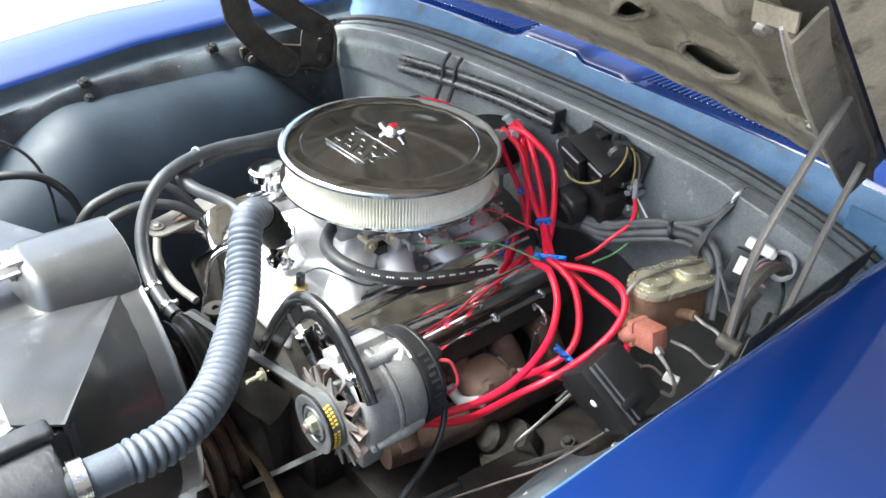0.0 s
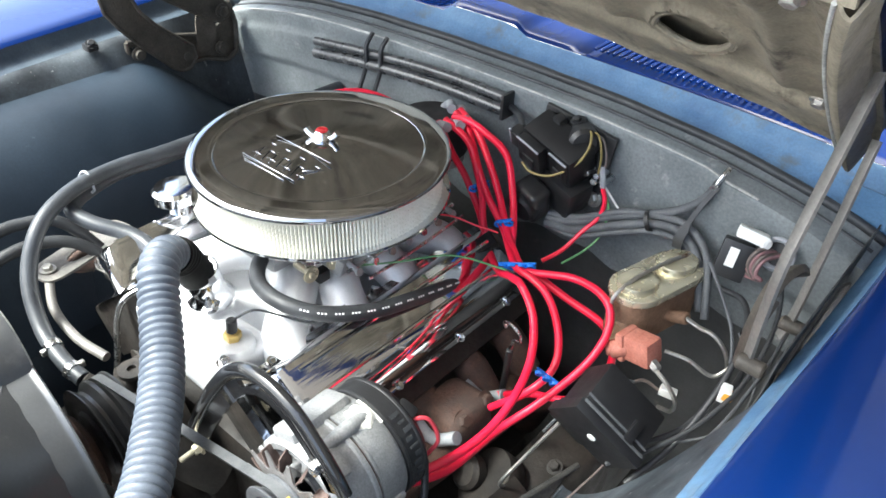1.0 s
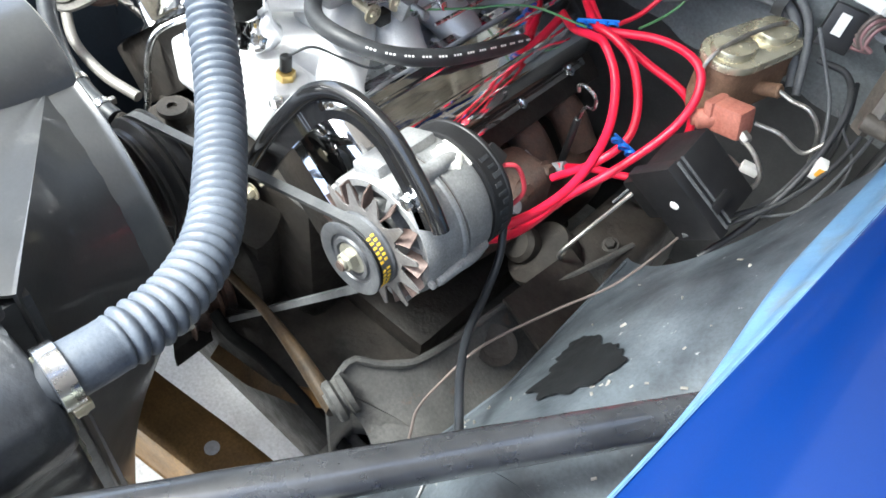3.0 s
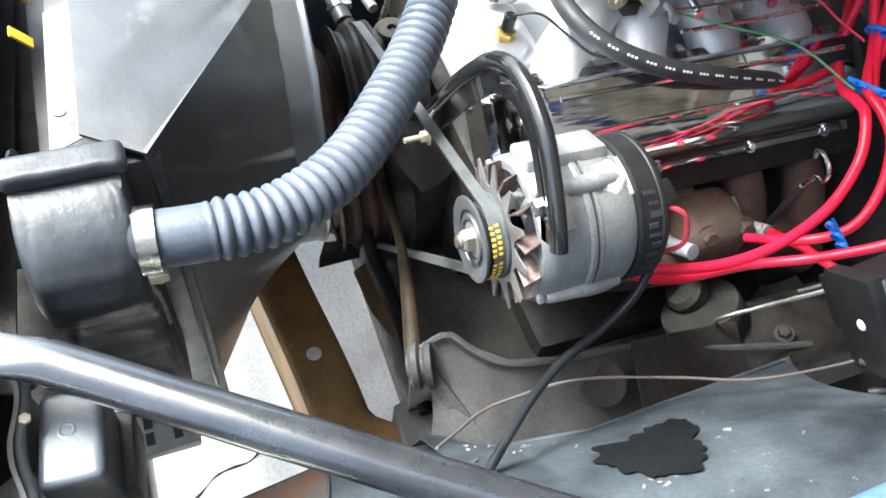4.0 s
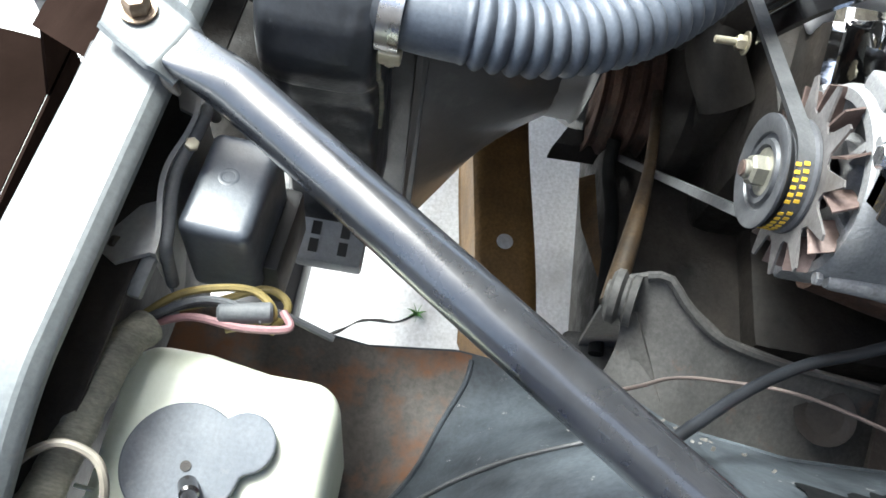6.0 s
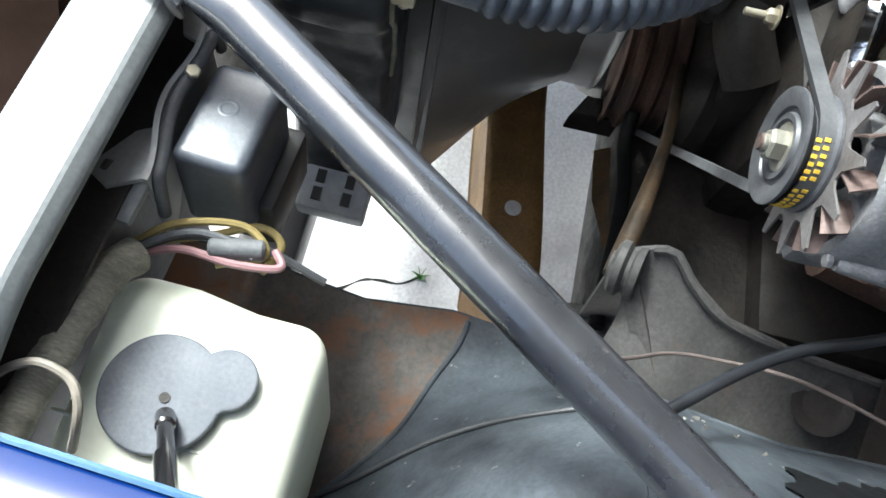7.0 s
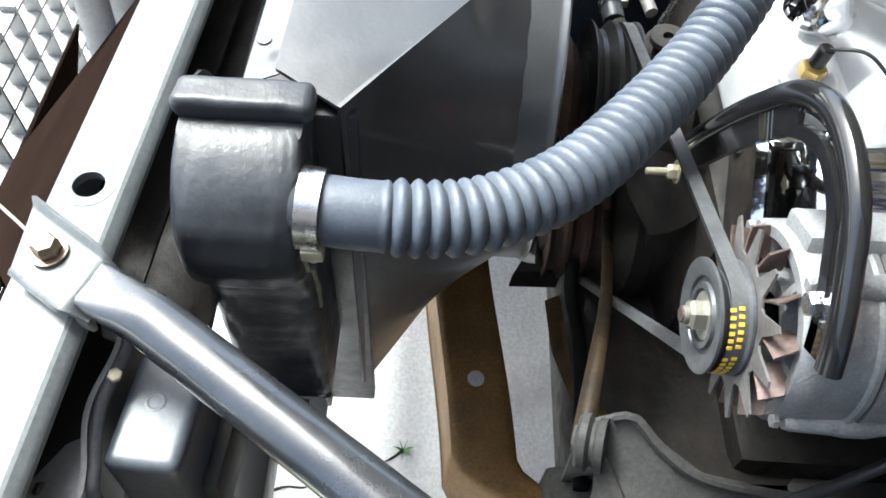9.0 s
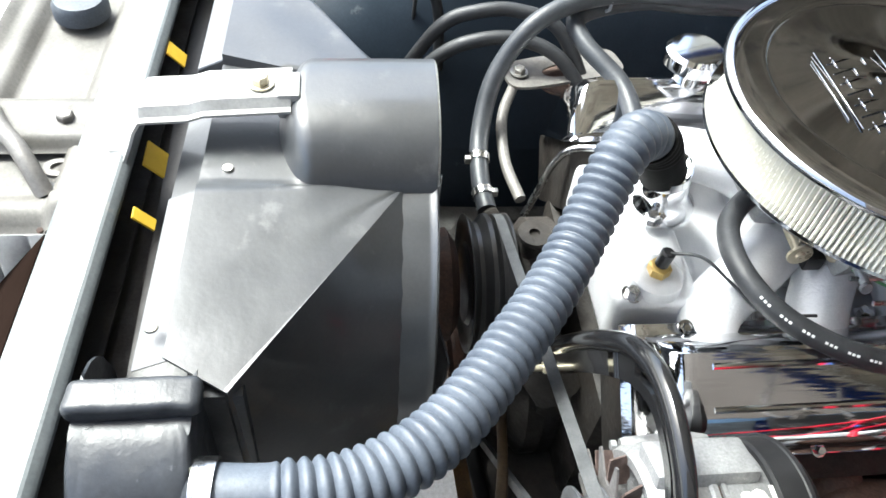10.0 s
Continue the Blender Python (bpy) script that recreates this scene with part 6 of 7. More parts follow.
cable("plug_wire", [(-0.02, 0.25, 0.905), (-0.06, 0.235, 0.915), (-0.115, 0.195, 0.938), (-0.165, 0.14, 0.928), (-0.21, 0.09, 0.88), (-0.25, 0.03, 0.78)], 0.0055, "red_wire", RW, "plug wire", "red plug wires", 12)


def separator(at, d, n, gap=0.011):
    s = thing("wire_separator", at, "blue plastic plug wire separator clip", "wire separator", "wire separators")
    d = Vector(d).normalized()
    for k in range(n):
        p = Vector(at) + d * gap * (k - (n - 1) / 2)
        q = d.orthogonal().normalized()
        part("clip_ring", lathe([(0.0054, -0.002), (0.0070, -0.002), (0.0070, 0.002), (0.0054, 0.002)], along(p, p + Vector((0.3, -0.5, -0.3))), 18, True), "blue_tie", s)
    part("spine", rod(Vector(at) - d * gap * n / 2 + Vector((0, 0, 0.006)), Vector(at) + d * gap * n / 2 + Vector((0, 0, 0.007)), 0.0016, 8), "blue_tie", s)


separator((0.205, 0.165, 0.846), (0.8, -0.1, 0.5), 3)
separator((0.268, 0.115, 0.828), (0.9, 0.5, 0.15), 4, 0.013)
separator((0.130, 0.20, 0.86), (0.8, 0.3, 0.5), 3)
separator((0.385, 0.035, 0.752), (0.7, 0.3, -0.5), 3, 0.012)

dip = thing("dipstick", (0.30, 0.07, 0.6), "bare steel dipstick with a ring handle", "dipstick")
part("tube", rod((0.285, 0.08, 0.58), (0.299, 0.072, 0.722), 0.005), "black_metal", dip)
part("ring", sweep(resample(spline([(0.299, 0.072, 0.72), (0.306, 0.070, 0.745), (0.322, 0.060, 0.758), (0.322, 0.055, 0.778), (0.305, 0.056, 0.785), (0.292, 0.063, 0.775), (0.293, 0.066, 0.765)], 8), 0.004), 0.0025, 8), "chrome_dull", dip)

# ---- firewall things ----
con = thing("wiring_conduit", (-0.1, 0.30, 0.94), "black wiring conduit clipped along the firewall", "conduit")
part("channel", tube([(-0.34, 0.292, 0.912), (-0.20, 0.292, 0.931), (-0.04, 0.294, 0.943), (0.100, 0.296, 0.943)], 0.0100, 14), "conduit", con)
part("channel", tube([(-0.34, 0.294, 0.934), (-0.20, 0.296, 0.950), (-0.04, 0.299, 0.962), (0.100, 0.301, 0.961)], 0.0080, 14), "conduit", con)
for x in (-0.20, -0.165):
    part("strap", tube([(x, 0.305, 0.985), (x, 0.288, 0.965), (x, 0.286, 0.93), (x - 0.02, 0.285, 0.87), (x - 0.03, 0.30, 0.82)], 0.004, 8), "rubber", con)
part("end_clip", span((0.096, 0.284, 0.930), (0.102, 0.314, 0.972), 0.002), "black_metal", con)
cable("loom", [(0.098, 0.305, 0.948), (0.115, 0.30, 0.945), (0.135, 0.285, 0.948), (0.155, 0.265, 0.945)], 0.005, "rubber", "black loom from conduit to wiper motor", "wire", "thin wires")

wm_ = thing("wiper_motor", (0.22, 0.28, 0.86), "black wiper motor and relay box on the firewall", "wiper motor")
tilt = pose(0, 0, 0, 22, 12, -10)
part("mount_plate", box((0.125, 0.008, 0.125), (0.222, 0.305, 0.908), 0.004, pose(0, 0, 0, 0, 8, 0)), "black_metal", wm_)
part("housing", box((0.100, 0.052, 0.070), (0.215, 0.276, 0.925), 0.006, tilt), "plastic", wm_)
for k, (x, w, h) in enumerate(((0.190, 0.046, 0.050), (0.238, 0.036, 0.044))):
    cov = part("cover", box((w, 0.016, h), (x, 0.243 + 0.006 * k, 0.925 - 0.006 * k), 0.003, tilt), "plastic", wm_)
    part("cover_edge", box((w, 0.003, 0.003), Vector((x, 0.243 + 0.006 * k, 0.925 - 0.006 * k)) + tilt.to_3x3() @ Vector((0, -0.0075, h / 2)), 0.001, tilt), "grey_boot", cov)
    part("cover_grille", box((w * 0.5, 0.003, h * 0.35), Vector((x, 0.243 + 0.006 * k, 0.925 - 0.006 * k)) + tilt.to_3x3() @ Vector((0, -0.0085, -h * 0.2)), 0.001, tilt), "black_metal", cov)
part("clip", box((0.018, 0.020, 0.030), (0.157, 0.252, 0.938), 0.003, tilt), "black_metal", wm_)
part("clip_edge", box((0.003, 0.004, 0.030), (0.150, 0.243, 0.940), 0.001, tilt), "grey_boot", wm_)
part("motor", rod((0.222, 0.315, 0.945), (0.258, 0.272, 0.952), 0.023), "black_metal", wm_)
part("bolt", join(rod((0.230, 0.305, 0.955), (0.226, 0.298, 0.972), 0.012), hexbolt((0.226, 0.298, 0.970), (0.22, 0.29, 1.0), 0.007, 0.005)), "black_metal", wm_)
part("relay", box((0.016, 0.016, 0.018), (0.205, 0.285, 0.967), 0.003, tilt), "black_metal", wm_)
part("gear_case", box((0.080, 0.050, 0.055), (0.228, 0.276, 0.870), 0.008, pose(0, 0, 0, 10, 15, -10)), "plastic", wm_)
part("lower_cover", box((0.050, 0.038, 0.058), (0.200, 0.240, 0.852), 0.010, pose(0, 0, 0, 14, 12, -12), 3), "black_metal", wm_)
part("shaft_cover", lathe([(0, 0), (0.022, 0), (0.026, 0.004), (0.026, 0.02), (0, 0.02)], along((0.195, 0.215, 0.842), (0.20, 0.26, 0.86)), 24), "plastic", wm_)
for p in ((0.281, 0.276, 0.909), (0.274, 0.282, 0.894), (0.288, 0.285, 0.897), (0.262, 0.278, 0.905)):
    part("terminal", rod((p[0], p[1] + 0.03, p[2] - 0.004), p, 0.0055, 14), "chrome_dull", wm_)
part("bolt", hexbolt((0.269, 0.303, 0.856), (0.26, 0.25, 0.866), 0.0105, 0.009), "steel", wm_)
for mt, r, pts in (("yellow_wire", 0.0018, [(0.250, 0.285, 0.962), (0.262, 0.278, 0.971), (0.270, 0.262, 0.955), (0.262, 0.245, 0.932), (0.235, 0.228, 0.912), (0.205, 0.222, 0.908), (0.185, 0.226, 0.915)]),
                   ("yellow_wire", 0.0015, [(0.252, 0.288, 0.965), (0.270, 0.284, 0.968), (0.283, 0.278, 0.945), (0.284, 0.276, 0.915)]),
                   ("copper_wire", 0.0018, [(0.252, 0.290, 0.962), (0.276, 0.288, 0.962), (0.289, 0.284, 0.935), (0.288, 0.280, 0.905)]),
                   ("grey_boot", 0.0045, [(0.286, 0.282, 0.925), (0.291, 0.279, 0.910), (0.294, 0.277, 0.895)]),
                   ("red_wire", 0.0034, [(0.294, 0.277, 0.897), (0.303, 0.273, 0.875), (0.300, 0.266, 0.850), (0.285, 0.250, 0.825), (0.272, 0.225, 0.800), (0.255, 0.20, 0.785)]),
                   ("green_wire", 0.0018, [(0.296, 0.280, 0.89), (0.310, 0.275, 0.865), (0.312, 0.262, 0.83), (0.300, 0.245, 0.805), (0.28, 0.215, 0.785)]),
                   ("white", 0.0016, [(0.292, 0.284, 0.895), (0.315, 0.285, 0.872), (0.330, 0.285, 0.858)])):
    cable("motor_wire", pts, r, mt, "thin %s wire at the wiper motor" % mt.split("_")[0].replace("copper", "brown"), "wire", "thin wires", 8)
LOOM = [[(0.225, 0.250, 0.826), (0.265, 0.258, 0.832), (0.320, 0.276, 0.858), (0.365, 0.285, 0.878), (0.405, 0.295, 0.898), (0.432, 0.302, 0.925), (0.446, 0.306, 0.957)],
        [(0.225, 0.246, 0.818), (0.27, 0.254, 0.822), (0.325, 0.272, 0.846), (0.375, 0.282, 0.868), (0.415, 0.286, 0.872), (0.455, 0.272, 0.852), (0.488, 0.235, 0.80)],
        [(0.225, 0.254, 0.830), (0.275, 0.262, 0.842), (0.328, 0.278, 0.868), (0.38, 0.286, 0.882), (0.425, 0.288, 0.884), (0.468, 0.268, 0.862), (0.50, 0.225, 0.80)],
        [(0.225, 0.250, 0.812), (0.275, 0.250, 0.815), (0.33, 0.268, 0.838), (0.38, 0.279, 0.858), (0.42, 0.280, 0.860), (0.445, 0.262, 0.835)]]
for k, w in enumerate(LOOM):
    cable("wiring_loom", w, (0.0062, 0.0066, 0.0055, 0.0045)[k], "rubber_grey", "grey taped wiring loom along the firewall", "wiring loom", "wiring looms", 12)
solo("cable_tie", lathe([(0.013, -0.003), (0.0155, -0.003), (0.0155, 0.003), (0.013, 0.003)], along((0.372, 0.283, 0.871), (0.42, 0.292, 0.895)), 20, True), "plastic", "black cable tie round the loom", "cable tie")
solo("loom_clip", tube([(0.438, 0.304, 0.945), (0.444, 0.297, 0.952), (0.449, 0.302, 0.968), (0.452, 0.312, 0.976)], 0.0032, 8), "chrome_dull", "bent bright clip holding the loom at the ledge", "clip")
solo("loom_strap", sheet(lambda u, v: Vector(poly_at([(0.447, 0.300, 0.950), (0.437, 0.288, 0.925), (0.428, 0.278, 0.895), (0.424, 0.268, 0.872), (0.424, 0.270, 0.858)], v)) + Vector(((u - 0.5) * (0.007 + 0.007 * smooth(0.55, 0.75, v)), 0, 0)), 4, 16, 0.003), "rubber", "flat black strap hanging from the loom clip", "strap")

mc = thing("master_cylinder", (0.43, 0.22, 0.77), "brown iron brake master cylinder with a zinc lid", "master cylinder")


def stadium(cx, cy, w, l, k=10):
    pts = []
    for a in range(k + 1):
        t = math.pi * a / k
        pts.append((cx + w * math.cos(t), cy + l + w * math.sin(t)))
    for a in range(k + 1):
        t = math.pi + math.pi * a / k
        pts.append((cx + w * math.cos(t), cy - l + w * math.sin(t)))
    return pts


mrot = Matrix.Translation((0.430, 0.208, 0)) @ pose(0, 0, 0, 0, 0, -14) @ Matrix.Translation((-0.430, -0.208, 0))
part("reservoir_body", prism(stadium(0.430, 0.208, 0.032, 0.040), 0.062, mrot @ Matrix.Translation((0, 0, 0.775)), 0.004), "mc", mc)
part("bore", rod((0.418, 0.135, 0.785), (0.445, 0.31, 0.785), 0.024), "mc", mc)
lid = part("lid", prism(stadium(0.430, 0.208, 0.036, 0.040), 0.010, mrot @ Matrix.Translation((0, 0, 0.838)), 0.003), "lid_zinc", mc, "yellow zinc plated lid")
part("lid_dome", prism(stadium(0.430, 0.170, 0.024, 0.006), 0.012, mrot @ Matrix.Translation((0, 0, 0.847)), 0.005), "lid_zinc", lid)
part("lid_dome", prism(stadium(0.430, 0.246, 0.024, 0.006), 0.012, mrot @ Matrix.Translation((0, 0, 0.847)), 0.005), "lid_zinc", lid)
part("bail_wire", tube([mrot @ Vector(p) for p in ((0.43, 0.128, 0.80), (0.43, 0.126, 0.845), (0.43, 0.165, 0.862), (0.43, 0.245, 0.862), (0.43, 0.288, 0.845), (0.43, 0.288, 0.80))], 0.0028, 8), "steel", mc)
pv = thing("brake_valve", (0.452, 0.11, 0.78), "oxide-red brake proportioning valve", "brake valve")
part("body", box((0.042, 0.030, 0.036), (0.468, 0.113, 0.806), 0.005, pose(0, 0, 0, 0, -14, -10)), "valve", pv)
part("port", join(rod((0.452, 0.112, 0.798), (0.432, 0.100, 0.790), 0.0125), rod((0.434, 0.101, 0.791), (0.428, 0.097, 0.789), 0.008)), "valve", pv)
part("flange", box((0.012, 0.034, 0.040), (0.447, 0.115, 0.800), 0.004, pose(0, 0, 0, 0, -14, -10)), "valve", pv)
part("fitting", hexbolt((0.487, 0.106, 0.800), (0.53, 0.09, 0.79), 0.007, 0.012, False), "steel", pv)
BL = "bent steel brake line"
cable("brake_line", [(0.485, 0.194, 0.815), (0.505, 0.192, 0.812), (0.53, 0.186, 0.815), (0.55, 0.19, 0.79), (0.56, 0.20, 0.73)], 0.0030, "steel", BL, "brake line", "brake lines", 8)
cable("brake_line", [(0.490, 0.102, 0.798), (0.515, 0.095, 0.79), (0.53, 0.10, 0.765), (0.525, 0.11, 0.735), (0.505, 0.12, 0.72)], 0.0030, "steel", BL, "brake line", "brake lines", 8)
cable("brake_line", [(0.49, 0.135, 0.80), (0.52, 0.14, 0.80), (0.55, 0.15, 0.785), (0.565, 0.165, 0.80)], 0.0026, "steel", BL, "brake line", "brake lines", 8)
cable("brake_line", [(0.425, 0.01, 0.72), (0.40, -0.02, 0.66), (0.385, -0.05, 0.62), (0.39, -0.02, 0.59)], 0.0026, "steel", BL, "brake line", "brake lines", 8)
part("outlet", rod((0.455, 0.20, 0.80), (0.488, 0.194, 0.815), 0.009, 14), "mc", mc)
cable("fender_loom", [(0.50, 0.25, 0.84), (0.54, 0.23, 0.85), (0.565, 0.18, 0.84), (0.57, 0.12, 0.80), (0.555, 0.06, 0.74), (0.53, 0.0, 0.70)], 0.0042, "rubber", "black wiring loom beside the brake cylinder", "wiring loom", "wiring looms", 10)

clipb = thing("wiring_connector", (0.50, 0.27, 0.85), "black wiring connector with a white label", "connector")
ct = pose(0, 0, 0, -20, 6, 14)
part("block", box((0.040, 0.022, 0.052), (0.500, 0.272, 0.876), 0.003, ct), "plastic", clipb)
part("label", box((0.012, 0.002, 0.026), (0.501, 0.2595, 0.886), 0, ct), "white", clipb, "blank white paper label", smooth=0)
part("white_tab", join(box((0.040, 0.022, 0.016), (0.514, 0.276, 0.918), 0.004, pose(0, 0, 0, -20, 10, 14)), rod((0.515, 0.29, 0.912), (0.535, 0.272, 0.915), 0.008)), "white", clipb)
gro = thing("grommet", (0.548, 0.295, 0.898), "grey rubber grommet with brown wires through the firewall", "grommet")
gm_ = along((0.547, 0.291, 0.898), (0.54, 0.20, 0.93))
part("ring", lathe([(0.016, 0), (0.022, 0), (0.023, 0.008), (0.019, 0.011), (0.016, 0.008)], gm_, 32, True), "grey_boot", gro)
# Black disc in the ring gives the shade of an open bore.
part("bore", lathe([(0, 0.001), (0.017, 0.001), (0.017, 0.003), (0, 0.003)], gm_, 32), "plastic", gro)
for k in range(4):
    part("lead", tube([(0.540 + 0.004 * k, 0.292, 0.898), (0.530 + 0.003 * k, 0.262, 0.910 - 0.004 * k), (0.524 + 0.004 * k, 0.255, 0.892 - 0.004 * k), (0.532 + 0.004 * k, 0.258, 0.872), (0.520, 0.268, 0.880 - 0.006 * k)], 0.0028, 8), ("copper_wire", "pink_wire")[k % 2], gro)

rb = thing("relay_box", (0.485, 0.02, 0.72), "black plastic relay box with a white screw", "relay box")
e1, dd, tt = Vector((0.765, 0.2, -0.61)).normalized(), Vector((-0.008, 0.947, 0.301)).normalized(), Vector((0.64, -0.226, 0.728)).normalized()
rm = Matrix((e1, dd, tt)).transposed().to_4x4()
rc = Vector((0.485, 0.019, 0.777))
part("housing", box((0.094, 0.062, 0.060), rc + dd * 0.004, 0.005, rm), "plastic", rb)
part("cover", box((0.104, 0.016, 0.070), rc - dd * 0.033 - tt * 0.002, 0.003, rm), "plastic", rb)
part("ridge", box((0.096, 0.004, 0.004), rc - dd * 0.026 + tt * 0.032, 0.001, rm), "rubber_grey", rb)
part("latch", box((0.012, 0.030, 0.006), rc - dd * 0.012 + tt * 0.032 + e1 * 0.022, 0.001, rm), "plastic", rb)
part("ridge", box((0.096, 0.003, 0.003), rc - dd * 0.016 + tt * 0.0305, 0.001, rm), "rubber_grey", rb)
sc = rc - dd * 0.040 + tt * 0.002 - e1 * 0.002
part("screw", lathe([(0, 0), (0.0062, 0), (0.005, 0.0025), (0, 0.003)], along(sc, sc - dd), 18), "white", rb, "white screw head")
part("mount", box((0.06, 0.03, 0.07), rc - tt * 0.05 - dd * 0.01, 0.005, rm), "plastic", rb)
pl = thing("plug_connector", (0.51, 0.125, 0.745), "white plastic wire plug", "connector")
part("shell", box((0.022, 0.012, 0.012), (0.511, 0.125, 0.748), 0.002, pose(0, 0, 0, 0, 10, 20)), "white", pl)
part("lead", tube([(0.50, 0.12, 0.748), (0.48, 0.115, 0.755), (0.465, 0.10, 0.75)], 0.0022, 8), "copper_wire", pl)
pl2 = thing("plug_connector", (0.575, 0.115, 0.80), "white plastic wire plug", "connector")
part("shell", box((0.012, 0.014, 0.024), (0.578, 0.118, 0.80), 0.002, pose(0, 0, 0, 10, 10, 20)), "white", pl2)
part("insert", box((0.012, 0.012, 0.012), (0.583, 0.116, 0.801), 0.002, pose(0, 0, 0, 10, 10, 20)), "orange", pl2, "amber plug insert")

# steering box and frame below
sb = thing("steering_box", (0.36, 0.0, 0.45), "greasy cast steering gear box on the frame", "steering box")
s_ = lathe([(0, 0), (0.048, 0), (0.050, 0.006), (0.050, 0.03), (0.035, 0.05), (0.035, 0.11), (0, 0.11)], along((0.345, -0.03, 0.575), (0.41, 0.03, 0.48)), 32)
join(s_, span((0.35, -0.01, 0.46), (0.45, 0.16, 0.575), 0.02, 3))
part("housing", s_, "block", sb)
part("cap", rod((0.325, -0.022, 0.565), (0.318, -0.045, 0.582), 0.026), "block", sb)
for p in ((0.36, 0.0, 0.585), (0.395, -0.01, 0.56), (0.41, 0.05, 0.58)):
    part("bolt", hexbolt(p, (p[0] - 0.01, p[1] - 0.03, p[2] + 0.08), 0.008, 0.007), "block", sb)

fr = thing("chassis_frame", (0.3, -0.3, 0.3), "dusty rusted chassis frame and crossmember", "chassis", kind="structure")
part("crossmember", sheet(lambda u, v: (-0.30 + 0.68 * v, -0.480 + 0.082 * (u - 0.5) - 0.02 * math.sin(v * 5) + 0.12 * smooth(0.86, 1.0, v), 0.405 - 0.015 * (2 * u - 1) ** 4 - 0.10 * (abs(2 * u - 1) > 0.9) + 0.02 * smooth(0.9, 1, v)), 24, 50, 0.003), "ochre", fr,
     "ochre rusted front crossmember")
part("frame_flange", sheet(lambda u, v: Vector((0.005, -0.403, 0.43)).lerp(Vector((0.012, -0.350, 0.43)), v).lerp(Vector((0.062, -0.432, 0.43)).lerp(Vector((0.060, -0.372, 0.43)), v), u) - Vector((0, 0, 0.02 * smooth(0.85, 1.0, u))), 10, 8, 0.004), "block", fr)
# Hole isn't cut: a ground-coloured disc stands for lit ground below.
part("hole_plug", lathe([(0, 0), (0.010, 0), (0.010, 0.001), (0, 0.001)], Matrix.Translation((0.192, -0.473, 0.4095)), 24), "concrete", fr, "pale disc for the bright ground behind a drain hole")
part("engine_cradle", sheet(lambda u, v: poly_at([(0.05, -0.36, 0.37), (0.14, -0.36, 0.40), (0.24, -0.345, 0.45), (0.30, -0.33, 0.50)], v) + Vector((0.0, 0.03 * (u - 0.5), -0.03 * abs(u - 0.5))), 6, 20, 0.004), "ochre", fr)


RIDGE = [(-0.402, 0.338, 0.640), (-0.380, 0.336, 0.655), (-0.363, 0.337, 0.660), (-0.345, 0.358, 0.655), (-0.312, 0.378, 0.645), (-0.247, 0.384, 0.630), (-0.146, 0.388, 0.612), (-0.06, 0.41, 0.60), (0.08, 0.43, 0.57)]


def ridge(y):
    return lerp([(a, b) for a, b, c in RIDGE], y), lerp([(a, c) for a, b, c in RIDGE], y)


def pressing(u, v):
    """Upper control arm tower: from the ridge out and under the apron."""
    y = -0.402 + 0.45 * v
    x, z = ridge(y)
    return x + 0.115 * u, y + 0.010 * math.sin(u * 5), z - 0.055 * u - 0.020 * math.sin(u * math.pi) * smooth(0.1, 0.3, v) + 0.005 * smooth(0.08, 0.0, u)


def tower_wall(u, v):
    y = -0.402 + 0.45 * v
    x, z = ridge(y)
    return x - 0.02 * u, y + 0.02 * u, z + 0.004 - 0.22 * u


part("arm_tower", sheet(pressing, 20, 60, 0.004), "frame", fr)
part("tower_wall", sheet(tower_wall, 10, 60, 0.004), "frame", fr)
part("tower_flange", sweep(resample(spline([(b, a, c + 0.003) for a, b, c in RIDGE[1:]], 6), 0.01), 0.0045, 8), "frame", fr)
part("tower_plate", sheet(lambda u, v: (0.385 + 0.075 * u, -0.165 + 0.15 * v - 0.02 * u, 0.632 - 0.03 * v - 0.01 * u), 6, 6, 0.004), "block", fr)
part("hole_rim", lathe([(0.012, 0), (0.024, 0), (0.026, 0.003), (0.018, 0.003)], along((0.412, -0.207, 0.606), (0.43, -0.22, 0.68)), 24, True), "block", fr)
part("hole_cover", lathe([(0, 0), (0.018, 0), (0.018, 0.002), (0, 0.002)], along((0.412, -0.207, 0.606), (0.43, -0.22, 0.68)), 24), "block", fr)
# Added dark sheet, covers bright ground where only darkness shows.
part("dark_floor_fill", span((-0.5, 0.02, 0.26), (0.5, 0.40, 0.275), 0.004), "block", fr)
part("exhaust_pipe", tube([(0.27, 0.18, 0.55), (0.265, 0.23, 0.48), (0.22, 0.26, 0.36), (0.16, 0.36, 0.30)], 0.03, 14), "iron", fr)
# Second added dark sheet, closing the bright gap beside the engine.
part("dark_side_fill", span((0.28, -0.12, 0.34), (0.36, 0.10, 0.35), 0.003), "block", fr)
part("engine_crossmember", span((-0.34, -0.36, 0.26), (0.37, -0.12, 0.44), 0.02), "block", fr)
part("bushing", lathe([(0, 0.001), (0.006, 0.001), (0.007, -0.002), (0.012, -0.002), (0.013, 0.001), (0.020, 0.001), (0.0235, 0.004), (0.0240, 0.010), (0.0185, 0.013), (0.0185, 0.016), (0.0225, 0.018), (0.0225, 0.024), (0, 0.024)], along((0.349, -0.408, 0.640), (0.362, -0.36, 0.652)), 36), "frame", fr, "rusted control arm bushing")
part("frame_horn", sweep(resample(spline([(0.03, -0.330, 0.53), (0.105, -0.342, 0.556), (0.18, -0.356, 0.580), (0.26, -0.376, 0.602), (0.345, -0.398, 0.612)], 8), 0.01), lambda q: 0.006 + 0.004 * smooth(0.12, 0.32, q), 16), "horn_rust", fr, "ochre rusted frame horn")
